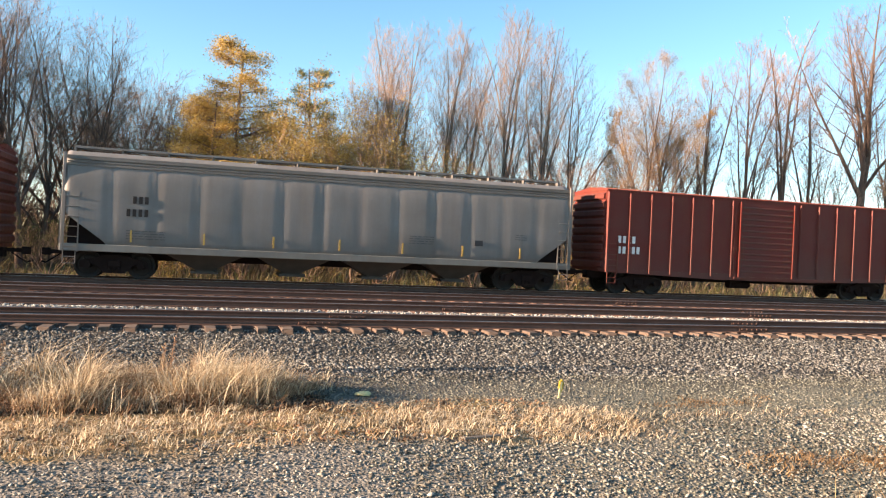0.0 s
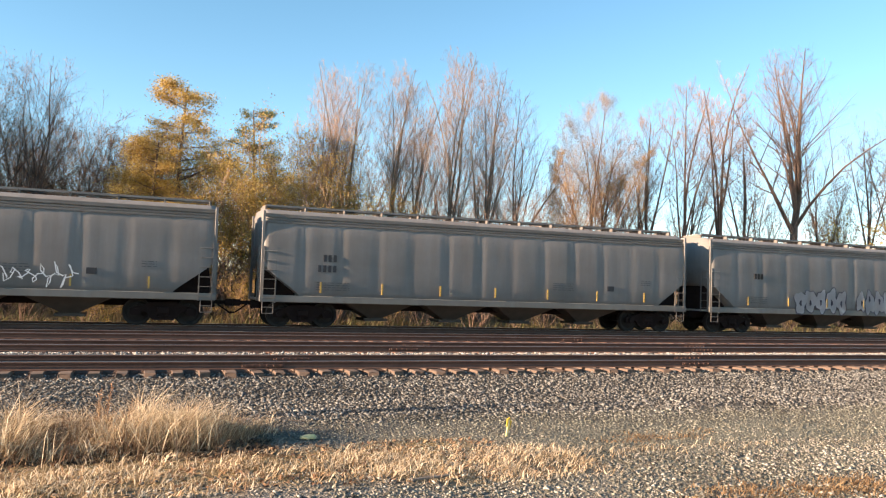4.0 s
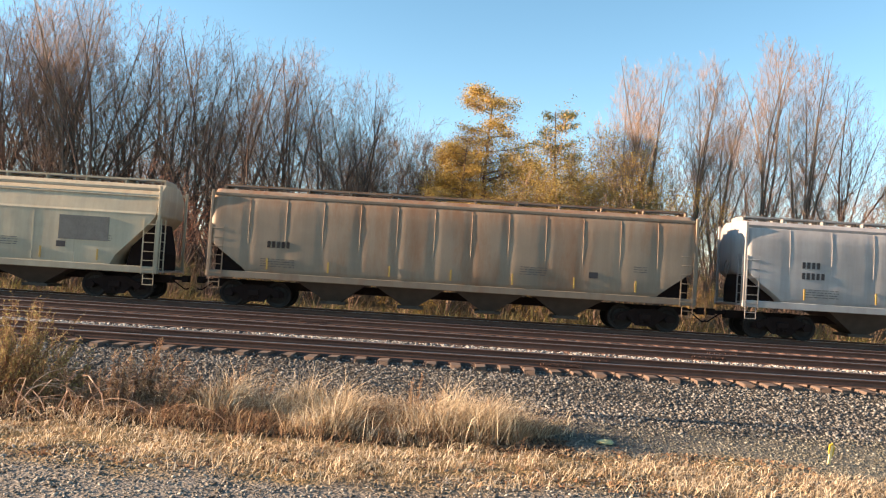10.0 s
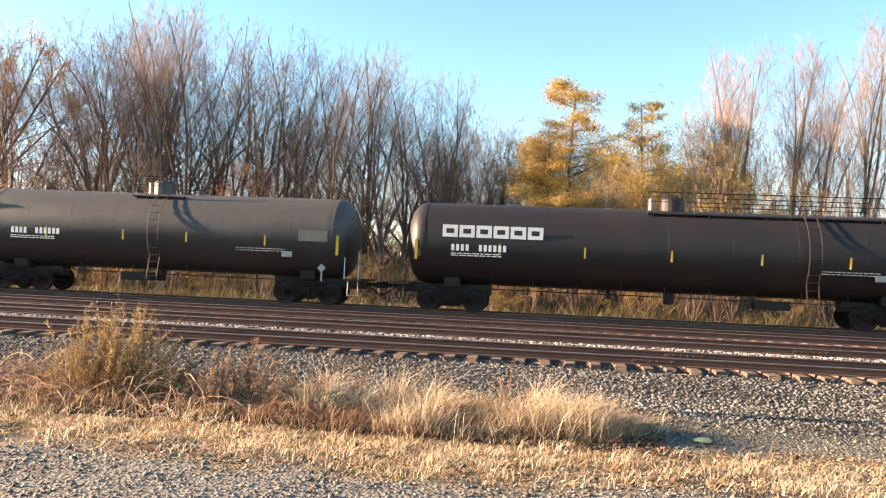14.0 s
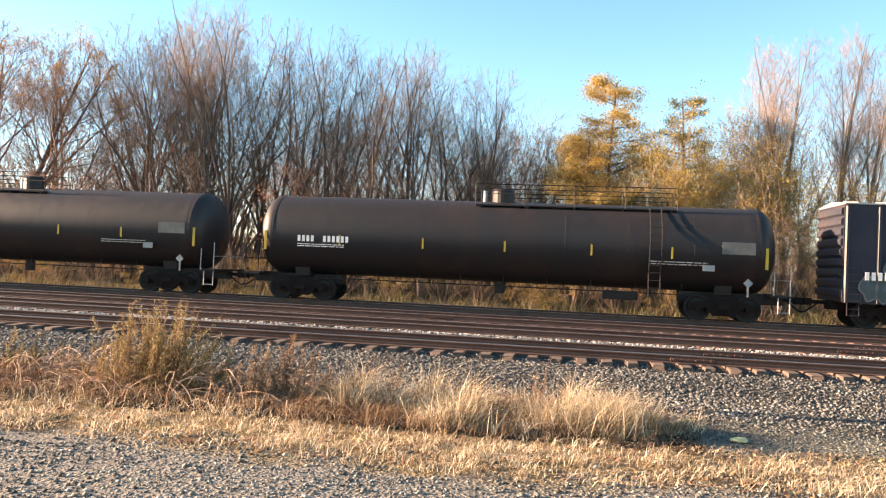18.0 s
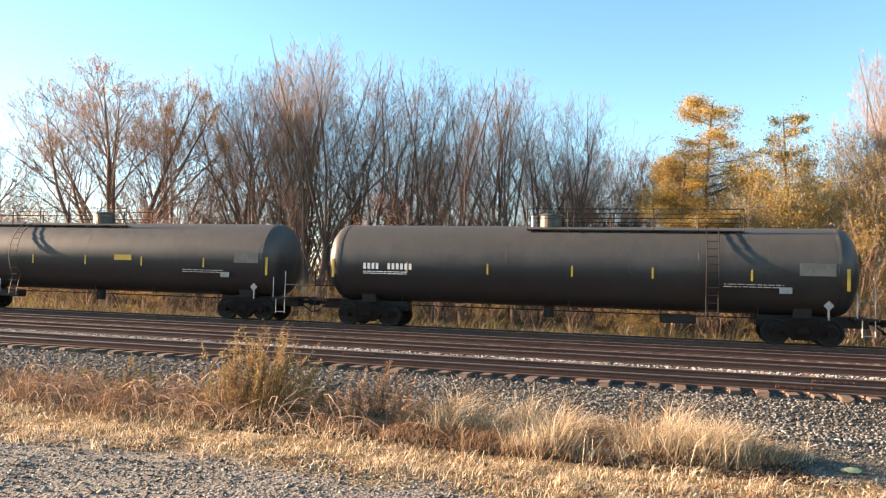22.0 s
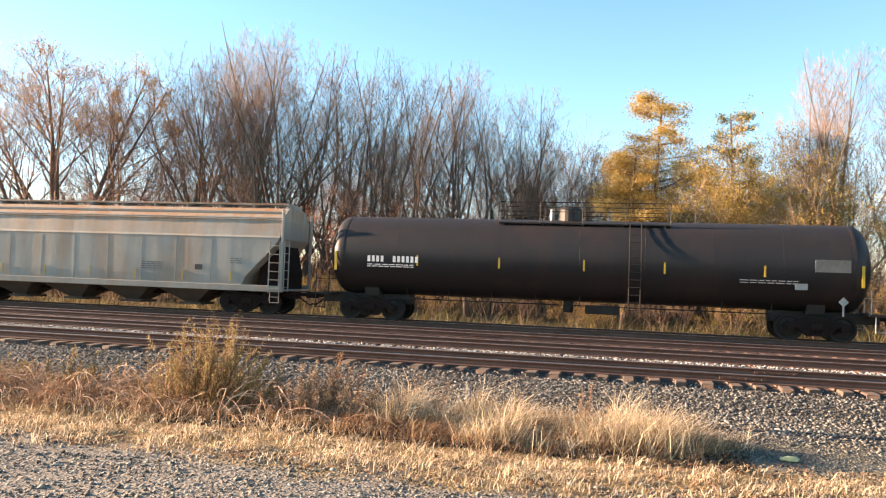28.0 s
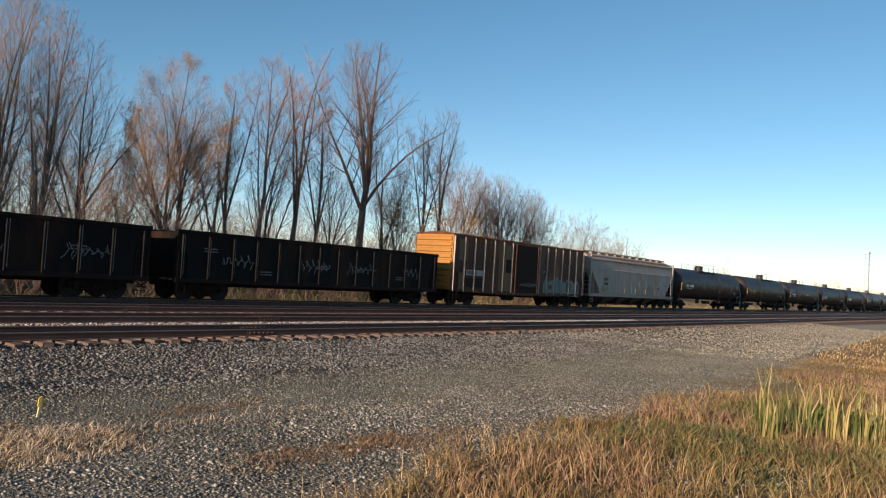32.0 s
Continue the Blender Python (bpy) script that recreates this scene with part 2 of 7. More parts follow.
M = {
    "gray_hopper": car_paint("gray_hopper_paint", (0.213, 0.205, 0.20), rusty=0.15, grime=0.6),
    "pale_hopper": car_paint("pale_hopper_paint", (0.40, 0.392, 0.385), rusty=0.2, grime=0.55, eave=0.2),
    "white_hopper": car_paint("white_hopper_paint", (0.51, 0.45, 0.335), rusty=0.22, grime=0.4, eave=0.25),
    "tan_hopper": car_paint("tan_hopper_paint", (0.46, 0.36, 0.26), rust=(0.26, 0.105, 0.045), rusty=0.6, grime=0.45, eave=0.75),
    "ribbed_hopper": car_paint("ribbed_hopper_paint", (0.21, 0.20, 0.19), rust=(0.17, 0.08, 0.045), rusty=0.5, grime=0.6, eave=0.3),
    "sill_gray_hopper": car_paint("pale_sill_paint", (0.25, 0.245, 0.23), rusty=0.2, grime=0.5),
    "sill_pale_hopper": car_paint("white_sill_paint", (0.47, 0.465, 0.455), rusty=0.2, grime=0.35),
    "bone_hopper": car_paint("bone_white_hopper_paint", (0.53, 0.505, 0.45), rust=(0.32, 0.15, 0.06), rusty=0.35, grime=0.4, eave=0.45),
    "bay": plain("sooty_bay_steel", (0.08, 0.066, 0.056), 0.85, 0.0, 0.5, 3.0),
    "bay_brown": plain("brown_bay_steel", (0.13, 0.085, 0.055), 0.85, 0.0, 0.5, 3.0),
    # white for worn marks and for sunlight coloured onto the rib flanks
    "worn_lit_white": plain("worn_lit_white_paint", (0.30, 0.30, 0.29), 0.65, 0.0, 0.45, 10.0),
    "ochre_worn": car_paint("worn_ochre_paint", (0.16, 0.085, 0.028), rust=(0.09, 0.036, 0.018), rusty=0.9, grime=0.5),
    "chalk": plain("chalky_white_spray", (0.52, 0.52, 0.55), 0.6, 0.0, 0.3, 3.0),
    "violet": plain("dark_violet_spray", (0.075, 0.07, 0.10), 0.6, 0.0, 0.3, 3.0),
    # stands for sunlight on the post flanks of the brown boxcar
    "lit_tan": plain("lit_tan_steel", (0.36, 0.31, 0.26), 0.65, 0.0, 0.45, 10.0),
    "dull_teal": plain("dull_teal_spray", (0.085, 0.135, 0.15), 0.6, 0.0, 0.4, 3.0),
    "dull_white": plain("dull_white_spray", (0.22, 0.23, 0.24), 0.6, 0.0, 0.4, 3.0),
    "ochre_strip": plain("worn_ochre_strip", (0.38, 0.25, 0.07), 0.6, 0.0, 0.3, 8.0),
    "ink": plain("thin_dark_ink", (0.06, 0.06, 0.07), 0.6, 0.0, 0.3, 5.0),
    "stencil": plain("dusty_stencil_panel", (0.13, 0.13, 0.12), 0.7, 0.0, 0.5, 14.0),
    "pale_stone": island("pale_ballast", [(0.0, (0.13, 0.125, 0.115)), (0.5, (0.28, 0.27, 0.25)), (1.0, (0.46, 0.45, 0.42))]),
    "rusty_hopper": car_paint("rusty_hopper_paint", (0.30, 0.235, 0.175), rust=(0.22, 0.09, 0.04), rusty=0.8, grime=0.5, eave=0.9),
    "streaked_hopper": car_paint("streaked_hopper_paint", (0.36, 0.35, 0.315), rust=(0.38, 0.16, 0.05), rusty=0.6, grime=0.4, eave=0.95),
    "red_box": car_paint("red_boxcar_paint", (0.165, 0.022, 0.017), rusty=0.25, grime=0.35),
    "brown_box": car_paint("brown_boxcar_paint", (0.062, 0.019, 0.011), dirt=(0.050, 0.026, 0.018), rust=(0.26, 0.09, 0.025), rusty=0.9, grime=0.5, eave=0.4),
    "blue_box": car_paint("blue_boxcar_paint", (0.018, 0.022, 0.042), rusty=0.25, grime=0.35),
    "black_gondola": car_paint("black_gondola_paint", (0.007, 0.006, 0.0065), dirt=(0.016, 0.013, 0.011), rusty=0.2, grime=0.4, spec=0.08),
    # golden tone that holds the sunlight on the brown boxcar's end
    "sunlit_end": car_paint("sunlit_golden_end", (0.42, 0.19, 0.035), rusty=0.3, grime=0.3),
    "black_tank": car_paint("black_tank_paint", (0.013, 0.0105, 0.0125), dirt=(0.02, 0.0195, 0.0195), rusty=0.10, grime=0.4, rough=0.48, spec=0.34, dust=0.07),
    "gray_tank": car_paint("dusty_tank_paint", (0.018, 0.0185, 0.021), dirt=(0.045, 0.043, 0.042), rusty=0.08, grime=0.5, rough=0.45, spec=0.4, dust=0.55),
    "truck": plain("truck_iron", (0.018, 0.011, 0.010), 0.85, 0.0, 0.5, 5.0, 0.12),
    "wheel": plain("wheel_steel", (0.024, 0.02, 0.018), 0.65, 0.2, 0.5, 8.0, 0.2),
    "steel": plain("galvanised_steel", (0.34, 0.34, 0.33), 0.5, 0.4, 0.4, 9.0),
    "dark_steel": plain("dark_steel", (0.032, 0.028, 0.027), 0.7, 0.1, 0.5, 7.0, 0.2),
    "white_paint": plain("white_marking", (0.72, 0.72, 0.70), 0.6, 0.0, 0.25, 5.0),
    "black_paint": plain("black_marking", (0.03, 0.03, 0.035), 0.6, 0.0, 0.3, 5.0),
    "yellow_paint": plain("yellow_marking", (0.52, 0.33, 0.04), 0.55, 0.0, 0.25, 5.0),
    "blue_paint": plain("blue_marking", (0.10, 0.28, 0.50), 0.6, 0.0, 0.3, 4.0),
    "teal_paint": plain("teal_spray", (0.19, 0.33, 0.35), 0.6, 0.0, 0.35, 3.0),
    "faded_spray": plain("faded_blue_spray", (0.20, 0.26, 0.27), 0.7, 0.0, 0.5, 2.0),
    "pale_spray": plain("pale_blue_spray", (0.25, 0.36, 0.37), 0.65, 0.0, 0.5, 2.5),
    "slate_spray": plain("dark_umber_spray", (0.024, 0.015, 0.012), 0.7, 0.0, 0.5, 2.5, 0.12),
    "tan_primer": car_paint("tan_primer_paint", (0.15, 0.09, 0.042), rust=(0.10, 0.04, 0.02), rusty=0.8, grime=0.6),
    "green_paint": plain("green_spray", (0.23, 0.30, 0.10), 0.6, 0.0, 0.3, 3.0),
    "red_paint": plain("red_spray", (0.34, 0.03, 0.06), 0.6, 0.0, 0.3, 3.0),
    "dull_blue": plain("dull_blue_spray", (0.10, 0.16, 0.22), 0.6, 0.0, 0.4, 2.0),
    "rust_spray": plain("dull_red_spray", (0.16, 0.055, 0.045), 0.6, 0.0, 0.4, 2.0),
    "silver_paint": plain("silver_spray", (0.40, 0.41, 0.42), 0.5, 0.2, 0.3, 3.0),
    "rail": plain("rail_rust", (0.11, 0.055, 0.04), 0.85, 0.0, 0.5, 9.0),
    "rail_top": plain("rail_polish", (0.42, 0.40, 0.38), 0.28, 0.9, 0.25, 12.0),
    "tie": plain("weathered_tie_wood", (0.11, 0.075, 0.058), 0.9, 0.0, 0.7, 9.0),
    "old_tie": plain("old_tie_wood", (0.11, 0.062, 0.048), 0.9, 0.0, 0.7, 9.0),
    "stone": island("ballast_stone", [(0.0, (0.045, 0.043, 0.04)), (0.45, (0.125, 0.12, 0.11)), (0.85, (0.195, 0.188, 0.173)), (1.0, (0.28, 0.272, 0.25))]),
    "gravel": island("gravel_stone", [(0.0, (0.05, 0.044, 0.037)), (0.5, (0.165, 0.15, 0.128)), (1.0, (0.40, 0.37, 0.32))]),
    "dry_grass": island("dry_grass", [(0.0, (0.20, 0.13, 0.075)), (0.5, (0.50, 0.39, 0.262)), (1.0, (0.78, 0.67, 0.51))], trans=0.35),
    "weed": island("dead_weed", [(0.0, (0.12, 0.065, 0.045)), (0.6, (0.31, 0.18, 0.11)), (1.0, (0.46, 0.33, 0.20))], trans=0.25),
    "brush": island("dry_brush", [(0.0, (0.13, 0.085, 0.055)), (0.5, (0.29, 0.22, 0.115)), (0.8, (0.21, 0.23, 0.085)), (1.0, (0.46, 0.36, 0.21))], trans=0.3),
    "gold_weed": island("golden_weed", [(0.0, (0.16, 0.085, 0.05)), (0.45, (0.28, 0.20, 0.09)), (0.8, (0.30, 0.28, 0.11)), (1.0, (0.52, 0.40, 0.22))], trans=0.35),
    "tawny_grass": island("tawny_grass", [(0.0, (0.22, 0.13, 0.06)), (0.5, (0.42, 0.27, 0.12)), (1.0, (0.60, 0.43, 0.22))], trans=0.3),
    "field_weed": island("field_weed", [(0.0, (0.07, 0.05, 0.025)), (0.4, (0.24, 0.15, 0.06)), (0.7, (0.19, 0.17, 0.06)), (1.0, (0.42, 0.28, 0.13))], trans=0.25),
    "rust_grass": island("rust_grass", [(0.0, (0.13, 0.075, 0.042)), (0.5, (0.25, 0.155, 0.085)), (1.0, (0.40, 0.28, 0.16))], trans=0.3),
    "brown_leaf": island("brown_leaf", [(0.0, (0.11, 0.065, 0.045)), (0.6, (0.21, 0.125, 0.08)), (1.0, (0.30, 0.19, 0.11))], trans=0.3),
    "royal_paint": plain("royal_blue_spray", (0.035, 0.085, 0.26), 0.6, 0.0, 0.35, 2.0),
    "cane": island("pale_cane", [(0.0, (0.22, 0.12, 0.08)), (0.6, (0.38, 0.25, 0.18)), (1.0, (0.56, 0.42, 0.32))]),
    "brushwood": island("brushwood", [(0.0, (0.07, 0.05, 0.04)), (0.6, (0.16, 0.115, 0.085)), (1.0, (0.26, 0.19, 0.13))]),
    "road_stone": island("road_stone", [(0.0, (0.05, 0.048, 0.038)), (0.45, (0.13, 0.126, 0.102)), (0.85, (0.205, 0.2, 0.165)), (1.0, (0.30, 0.29, 0.24))]),
    "sandy_stone": island("sandy_stone", [(0.0, (0.10, 0.095, 0.075)), (0.5, (0.22, 0.205, 0.16)), (1.0, (0.36, 0.33, 0.26))]),
    # near-black tones for the strip that stands in for the weeds' shadow
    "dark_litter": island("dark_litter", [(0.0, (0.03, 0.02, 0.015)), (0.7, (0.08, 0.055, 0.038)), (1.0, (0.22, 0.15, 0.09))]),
    "reed": island("green_reed", [(0.0, (0.08, 0.11, 0.03)), (0.4, (0.19, 0.22, 0.07)), (0.6, (0.45, 0.34, 0.13)), (1.0, (0.62, 0.50, 0.24))], trans=0.35),
    "bark": plain("gray_brown_bark", (0.14, 0.092, 0.074), 0.9, 0.0, 0.5, 3.0),
    "pale_bark": plain("pale_bark", (0.189, 0.156, 0.131), 0.9, 0.0, 0.5, 3.0),
    "twig": plain("brown_twig", (0.34, 0.22, 0.165), 0.9, 0.0, 0.4, 2.0),
    "rosy_twig": plain("rosy_twig", (0.37, 0.25, 0.19), 0.9, 0.0, 0.35, 2.0),
    "yellow_leaf": island("yellow_leaf", [(0.0, (0.27, 0.16, 0.05)), (0.6, (0.49, 0.33, 0.10)), (1.0, (0.62, 0.46, 0.18))], trans=0.4),
    "orange_leaf": island("orange_leaf", [(0.0, (0.28, 0.15, 0.07)), (0.6, (0.43, 0.26, 0.12)), (1.0, (0.52, 0.36, 0.19))], trans=0.4),
    "red_leaf": island("red_leaf", [(0.0, (0.32, 0.12, 0.08)), (0.6, (0.50, 0.24, 0.16)), (1.0, (0.60, 0.36, 0.25))], trans=0.4),
    "green_leaf": island("dull_green_leaf", [(0.0, (0.07, 0.085, 0.04)), (0.7, (0.15, 0.16, 0.065)), (1.0, (0.28, 0.24, 0.09))], trans=0.3),
}


def ground_material():
    """Gravel lot, grassy verge, ballast and leaf-strewn wood floor, told apart by where they lie."""
    n = Nodes("ground_soil_and_gravel")
    pos = n.add("SeparateXYZ", {"Vector": n.add("TexCoord").outputs["Object"]})
    wob = n.map(n.noise(0.5, 5), 0.2, 0.8, -1.1, 1.1)
    y = n.math("ADD", pos.outputs["Y"], wob)
    fine = n.noise(22.0, 5, rough=0.75)
    mid = n.noise(3.0, 4)
    big = n.noise(0.22, 3, shift=5.0)
    tc = n.add("TexCoord").outputs["Object"]
    cell = n.add("TexVoronoi", {"Vector": tc, "Scale": 24.0})
    tone = n.add("SeparateColor", {"Color": cell.outputs["Color"]}).outputs[0]
    joint = n.map(cell.outputs["Distance"], 0.25, 0.62)
    gravel = n.mix(n.map(fine, 0.3, 0.7), (0.10, 0.09, 0.077), (0.245, 0.225, 0.195))
    gravel = n.mix(n.map(tone, 0.55, 1.0, 0.0, 0.55), gravel, (0.31, 0.285, 0.25))
    gravel = n.mix(n.map(big, 0.4, 0.7, 0.0, 0.22), gravel, (0.155, 0.138, 0.115))
    road = n.mix(n.map(fine, 0.3, 0.7), (0.095, 0.092, 0.072), (0.235, 0.228, 0.18))
    road = n.mix(n.map(mid, 0.5, 0.75, 0.0, 0.5), road, (0.17, 0.125, 0.085))
    road = n.mix(n.map(n.math("ADD", pos.outputs["X"], wob), 8.0, 24.0, 0.0, 0.6), road, (0.32, 0.29, 0.22))
    gravel = n.mix(n.map(n.math("ADD", pos.outputs["X"], wob), 1.5, 6.0), gravel, road)
    soil = n.mix(n.map(fine, 0.3, 0.7), (0.13, 0.085, 0.045), (0.36, 0.25, 0.12))
    soil = n.mix(n.map(mid, 0.4, 0.7, 0.0, 0.5), soil, (0.17, 0.12, 0.07))
    stone = n.mix(tone, (0.048, 0.045, 0.04), (0.18, 0.17, 0.153))
    stone = n.mix(n.math("MULTIPLY", joint, 0.8), stone, (0.03, 0.026, 0.02))
    floor = n.mix(n.map(mid, 0.3, 0.7), (0.09, 0.06, 0.035), (0.24, 0.17, 0.085))
    # the verge lies between the lot and the ballast, and gives out to the right
    verge = n.math("MULTIPLY", n.map(y, 7.6, 8.3), n.map(y, 10.6, 9.6))
    verge = n.math("MULTIPLY", verge, n.map(n.math("ADD", pos.outputs["X"], wob), 5.5, 3.0))
    left = n.math("MULTIPLY", n.map(y, 8.2, 8.9), n.map(y, 13.4, 12.6))
    left = n.math("MULTIPLY", left, n.map(pos.outputs["X"], 1.4, 0.2))
    edge = n.math("ADD", n.math("MULTIPLY", pos.outputs["X"], 0.085), 5.0)
    right = n.math("MULTIPLY", n.map(n.math("SUBTRACT", edge, y), -0.3, 0.3), n.map(pos.outputs["X"], 4.5, 6.5))
    grass = n.math("MAXIMUM", n.math("MAXIMUM", verge, left), right)
    col = n.mix(n.map(y, 10.0, 12.5), gravel, stone)
    col = n.mix(n.map(pos.outputs["X"], 30.0, 60.0), col, road)
    col = n.mix(n.math("MULTIPLY", n.map(pos.outputs["Y"], 16.4, 17.2), n.map(fine, 0.2, 0.6, 0.6, 1.0)), col, (0.10, 0.063, 0.05))
    col = n.mix(grass, col, soil)
    col = n.mix(n.map(pos.outputs["Y"], 34.2, 35.6), col, floor)
    n.bump(n.math("SUBTRACT", fine, joint), 0.65, 0.03)
    return n.done(col, 0.95, 0.0, 0.15)


M["ground"] = ground_material()


def glow(name, color, strength):
    n = Nodes(name)
    n.put(n.bsdf.inputs["Emission Color"], (*color, 1.0))
    n.put(n.bsdf.inputs["Emission Strength"], strength)
    return n.done(color, 0.3)


M["dark_lens"] = plain("unlit_red_lens", (0.06, 0.008, 0.008), 0.2, 0.0, 0.2, 8.0)
M["lamp_glow"] = glow("red_signal_lens", (0.5, 0.012, 0.012), 0.16)
M["aluminium"] = plain("aluminium_paint", (0.46, 0.46, 0.46), 0.45, 0.3, 0.25, 6.0)
M["sign_white"] = plain("sign_white", (0.62, 0.63, 0.62), 0.5, 0.0, 0.2, 4.0)
M["bag"] = plain("pale_yellow_plastic", (0.55, 0.48, 0.24), 0.45, 0.0, 0.35, 9.0)


# ---- building helpers ----
rng = random.Random(5)
nrg = np.random.default_rng(7)


def off(x):
    """How far the tracks bend away from a straight line at x."""
    c = max(-50.0, min(50.0, x))
    y = -0.0000746 * c * c + 0.00000529 * c ** 3
    slope = -0.000149 * c + 0.00001587 * c * c
    return y + slope * (x - c)


def off_np(x):
    c = np.clip(x, -50.0, 50.0)
    return -0.0000746 * c * c + 0.00000529 * c ** 3 + (-0.000149 * c + 0.00001587 * c * c) * (x - c)


def raw_mesh(name, verts, faces, smooth=False):
    """A mesh from numpy arrays: verts (n, 3), faces (m, 3 or 4)."""
    me = bpy.data.meshes.new(name)
    verts, faces = np.asarray(verts, np.float32), np.asarray(faces, np.int32)
    me.vertices.add(len(verts))
    me.vertices.foreach_set("co", verts.ravel())
    k = faces.shape[1]
    me.loops.add(faces.size)
    me.loops.foreach_set("vertex_index", faces.ravel())
    me.polygons.add(len(faces))
    me.polygons.foreach_set("loop_start", np.arange(0, faces.size, k, dtype=np.int32))
    if smooth:
        me.polygons.foreach_set("use_smooth", np.ones(len(faces), bool))
    me.update(calc_edges=True)
    return me


def part(name, shape, material, parent=None, label="", at=None, smooth=False):
    """Links a bmesh or a mesh as one object under its thing."""
    if isinstance(shape, bmesh.types.BMesh):
        me = bpy.data.meshes.new(name)
        if smooth:
            for face in shape.faces:
                face.smooth = True
        bmesh.ops.recalc_face_normals(shape, faces=shape.faces)
        shape.to_mesh(me)
        shape.free()
    else:
        me = shape
    if material and not me.materials:
        me.materials.append(material)
    ob = new(name, me)
    ob.parent = parent
    if at is not None:
        ob.matrix_basis = at if isinstance(at, Matrix) else Matrix.Translation(at)
    return tagged(ob, label) if label else ob


SHARED = {}


def shared(key, maker, material):
    """A mesh made once and used again."""
    if key not in SHARED:
        bm = maker()
        me = bpy.data.meshes.new(key[0] if isinstance(key, tuple) else key)
        bmesh.ops.recalc_face_normals(bm, faces=bm.faces)
        bm.to_mesh(me)
        bm.free()
        me.materials.append(material)
        SHARED[key] = me
    return SHARED[key]


def box(bm, x0, x1, y0, y1, z0, z1, bevel=0.0):
    vs = [bm.verts.new((x, y, z)) for x in (x0, x1) for y in (y0, y1) for z in (z0, z1)]
    fs = [bm.faces.new([vs[i] for i in f]) for f in ((0, 1, 3, 2), (4, 6, 7, 5), (0, 4, 5, 1), (2, 3, 7, 6), (0, 2, 6, 4), (1, 5, 7, 3))]
    if bevel:
        edges = list({e for f in fs for e in f.edges})
        bmesh.ops.bevel(bm, geom=edges, offset=bevel, segments=1, affect="EDGES")
    return bm


def boxed(*a, bevel=0.0):
    return box(bmesh.new(), *a, bevel=bevel)


def prism(bm, pts, y0, y1):
    """Extrudes an outline of (x, z) points from y0 to y1."""
    a = [bm.verts.new((x, y0, z)) for x, z in pts]
    b = [bm.verts.new((x, y1, z)) for x, z in pts]
    bm.faces.new(a)
    bm.faces.new(b[::-1])
    for i in range(len(pts)):
        j = (i + 1) % len(pts)
        bm.faces.new((a[i], b[i], b[j], a[j]))
    return bm


def rod(bm, p, q, r, sides=6, r2=None, cap=True):
    """A round bar from p to q."""
    p, q = Vector(p), Vector(q)
    d = (q - p).normalized()
    u = d.orthogonal().normalized()
    v = d.cross(u)
    r2 = r if r2 is None else r2
    ring = [[bm.verts.new(c + (u * math.cos(a) + v * math.sin(a)) * rr) for a in (2 * math.pi * k / sides for k in range(sides))]
            for c, rr in ((p, r), (q, r2))]
    for k in range(sides):
        bm.faces.new((ring[0][k], ring[0][(k + 1) % sides], ring[1][(k + 1) % sides], ring[1][k]))
    if cap:
        bm.faces.new(ring[0][::-1])
        bm.faces.new(ring[1])
    return bm


def rodded(*a):
    bm = bmesh.new()
    rod(bm, *a)
    return bm


def tube(bm, pts, r, sides=5):
    """One bent pipe through the points, all in a plane across x."""
    rings = []
    for k, p in enumerate(pts):
        d = (Vector(pts[min(k + 1, len(pts) - 1)]) - Vector(pts[max(k - 1, 0)])).normalized()
        u = Vector((1, 0, 0))
        v = d.cross(u)
        rings.append([bm.verts.new(Vector(p) + (u * math.cos(a) + v * math.sin(a)) * r) for a in (2 * math.pi * j / sides for j in range(sides))])
    for a, b in zip(rings, rings[1:]):
        for j in range(sides):
            bm.faces.new((a[j], a[(j + 1) % sides], b[(j + 1) % sides], b[j]))


def lathe_x(bm, profile, cy, cz, sides=32):
    """Turns (x, r) points round an axis along x."""
    rings = []
    for x, r in profile:
        if r < 1e-4:
            rings.append([bm.verts.new((x, cy, cz))])
        else:
            rings.append([bm.verts.new((x, cy + r * math.cos(a), cz + r * math.sin(a)))
                          for a in (2 * math.pi * k / sides for k in range(sides))])
    for a, b in zip(rings, rings[1:]):
        for k in range(sides):
            j = (k + 1) % sides
            if len(a) == 1:
                bm.faces.new((a[0], b[j], b[k]))
            elif len(b) == 1:
                bm.faces.new((a[k], a[j], b[0]))
            else:
                bm.faces.new((a[k], a[j], b[j], b[k]))
    return bm


def thing(name, label, category, group="", at=None):
    ob = new(name)
    ob.empty_display_size = 0.3
    if at is not None:
        ob.matrix_basis = at
    return tagged(ob, label, category, group)


# ---- ground ----
def bed(v, x):
    """Height of the ground at the distance v across the tracks."""
    pts = [(-400, -0.6), (-4, -0.36), (8, -0.36), (10, -0.40), (13.2, -0.44), (14.6, -0.42), (16.45, -0.30), (17.0, -0.24), (19.2, -0.24),
           (20.1, -0.30), (21.0, -0.24), (32.4, -0.24), (33.6, -0.30), (35.5, -0.75), (38, -0.62), (44, -0.4), (70, 0.0), (2000, 0.0)]
    for (a, za), (b, zb) in zip(pts, pts[1:]):
        if v <= b:
            return za + (zb - za) * (v - a) / (b - a)
    return 0.0


LAND = {}


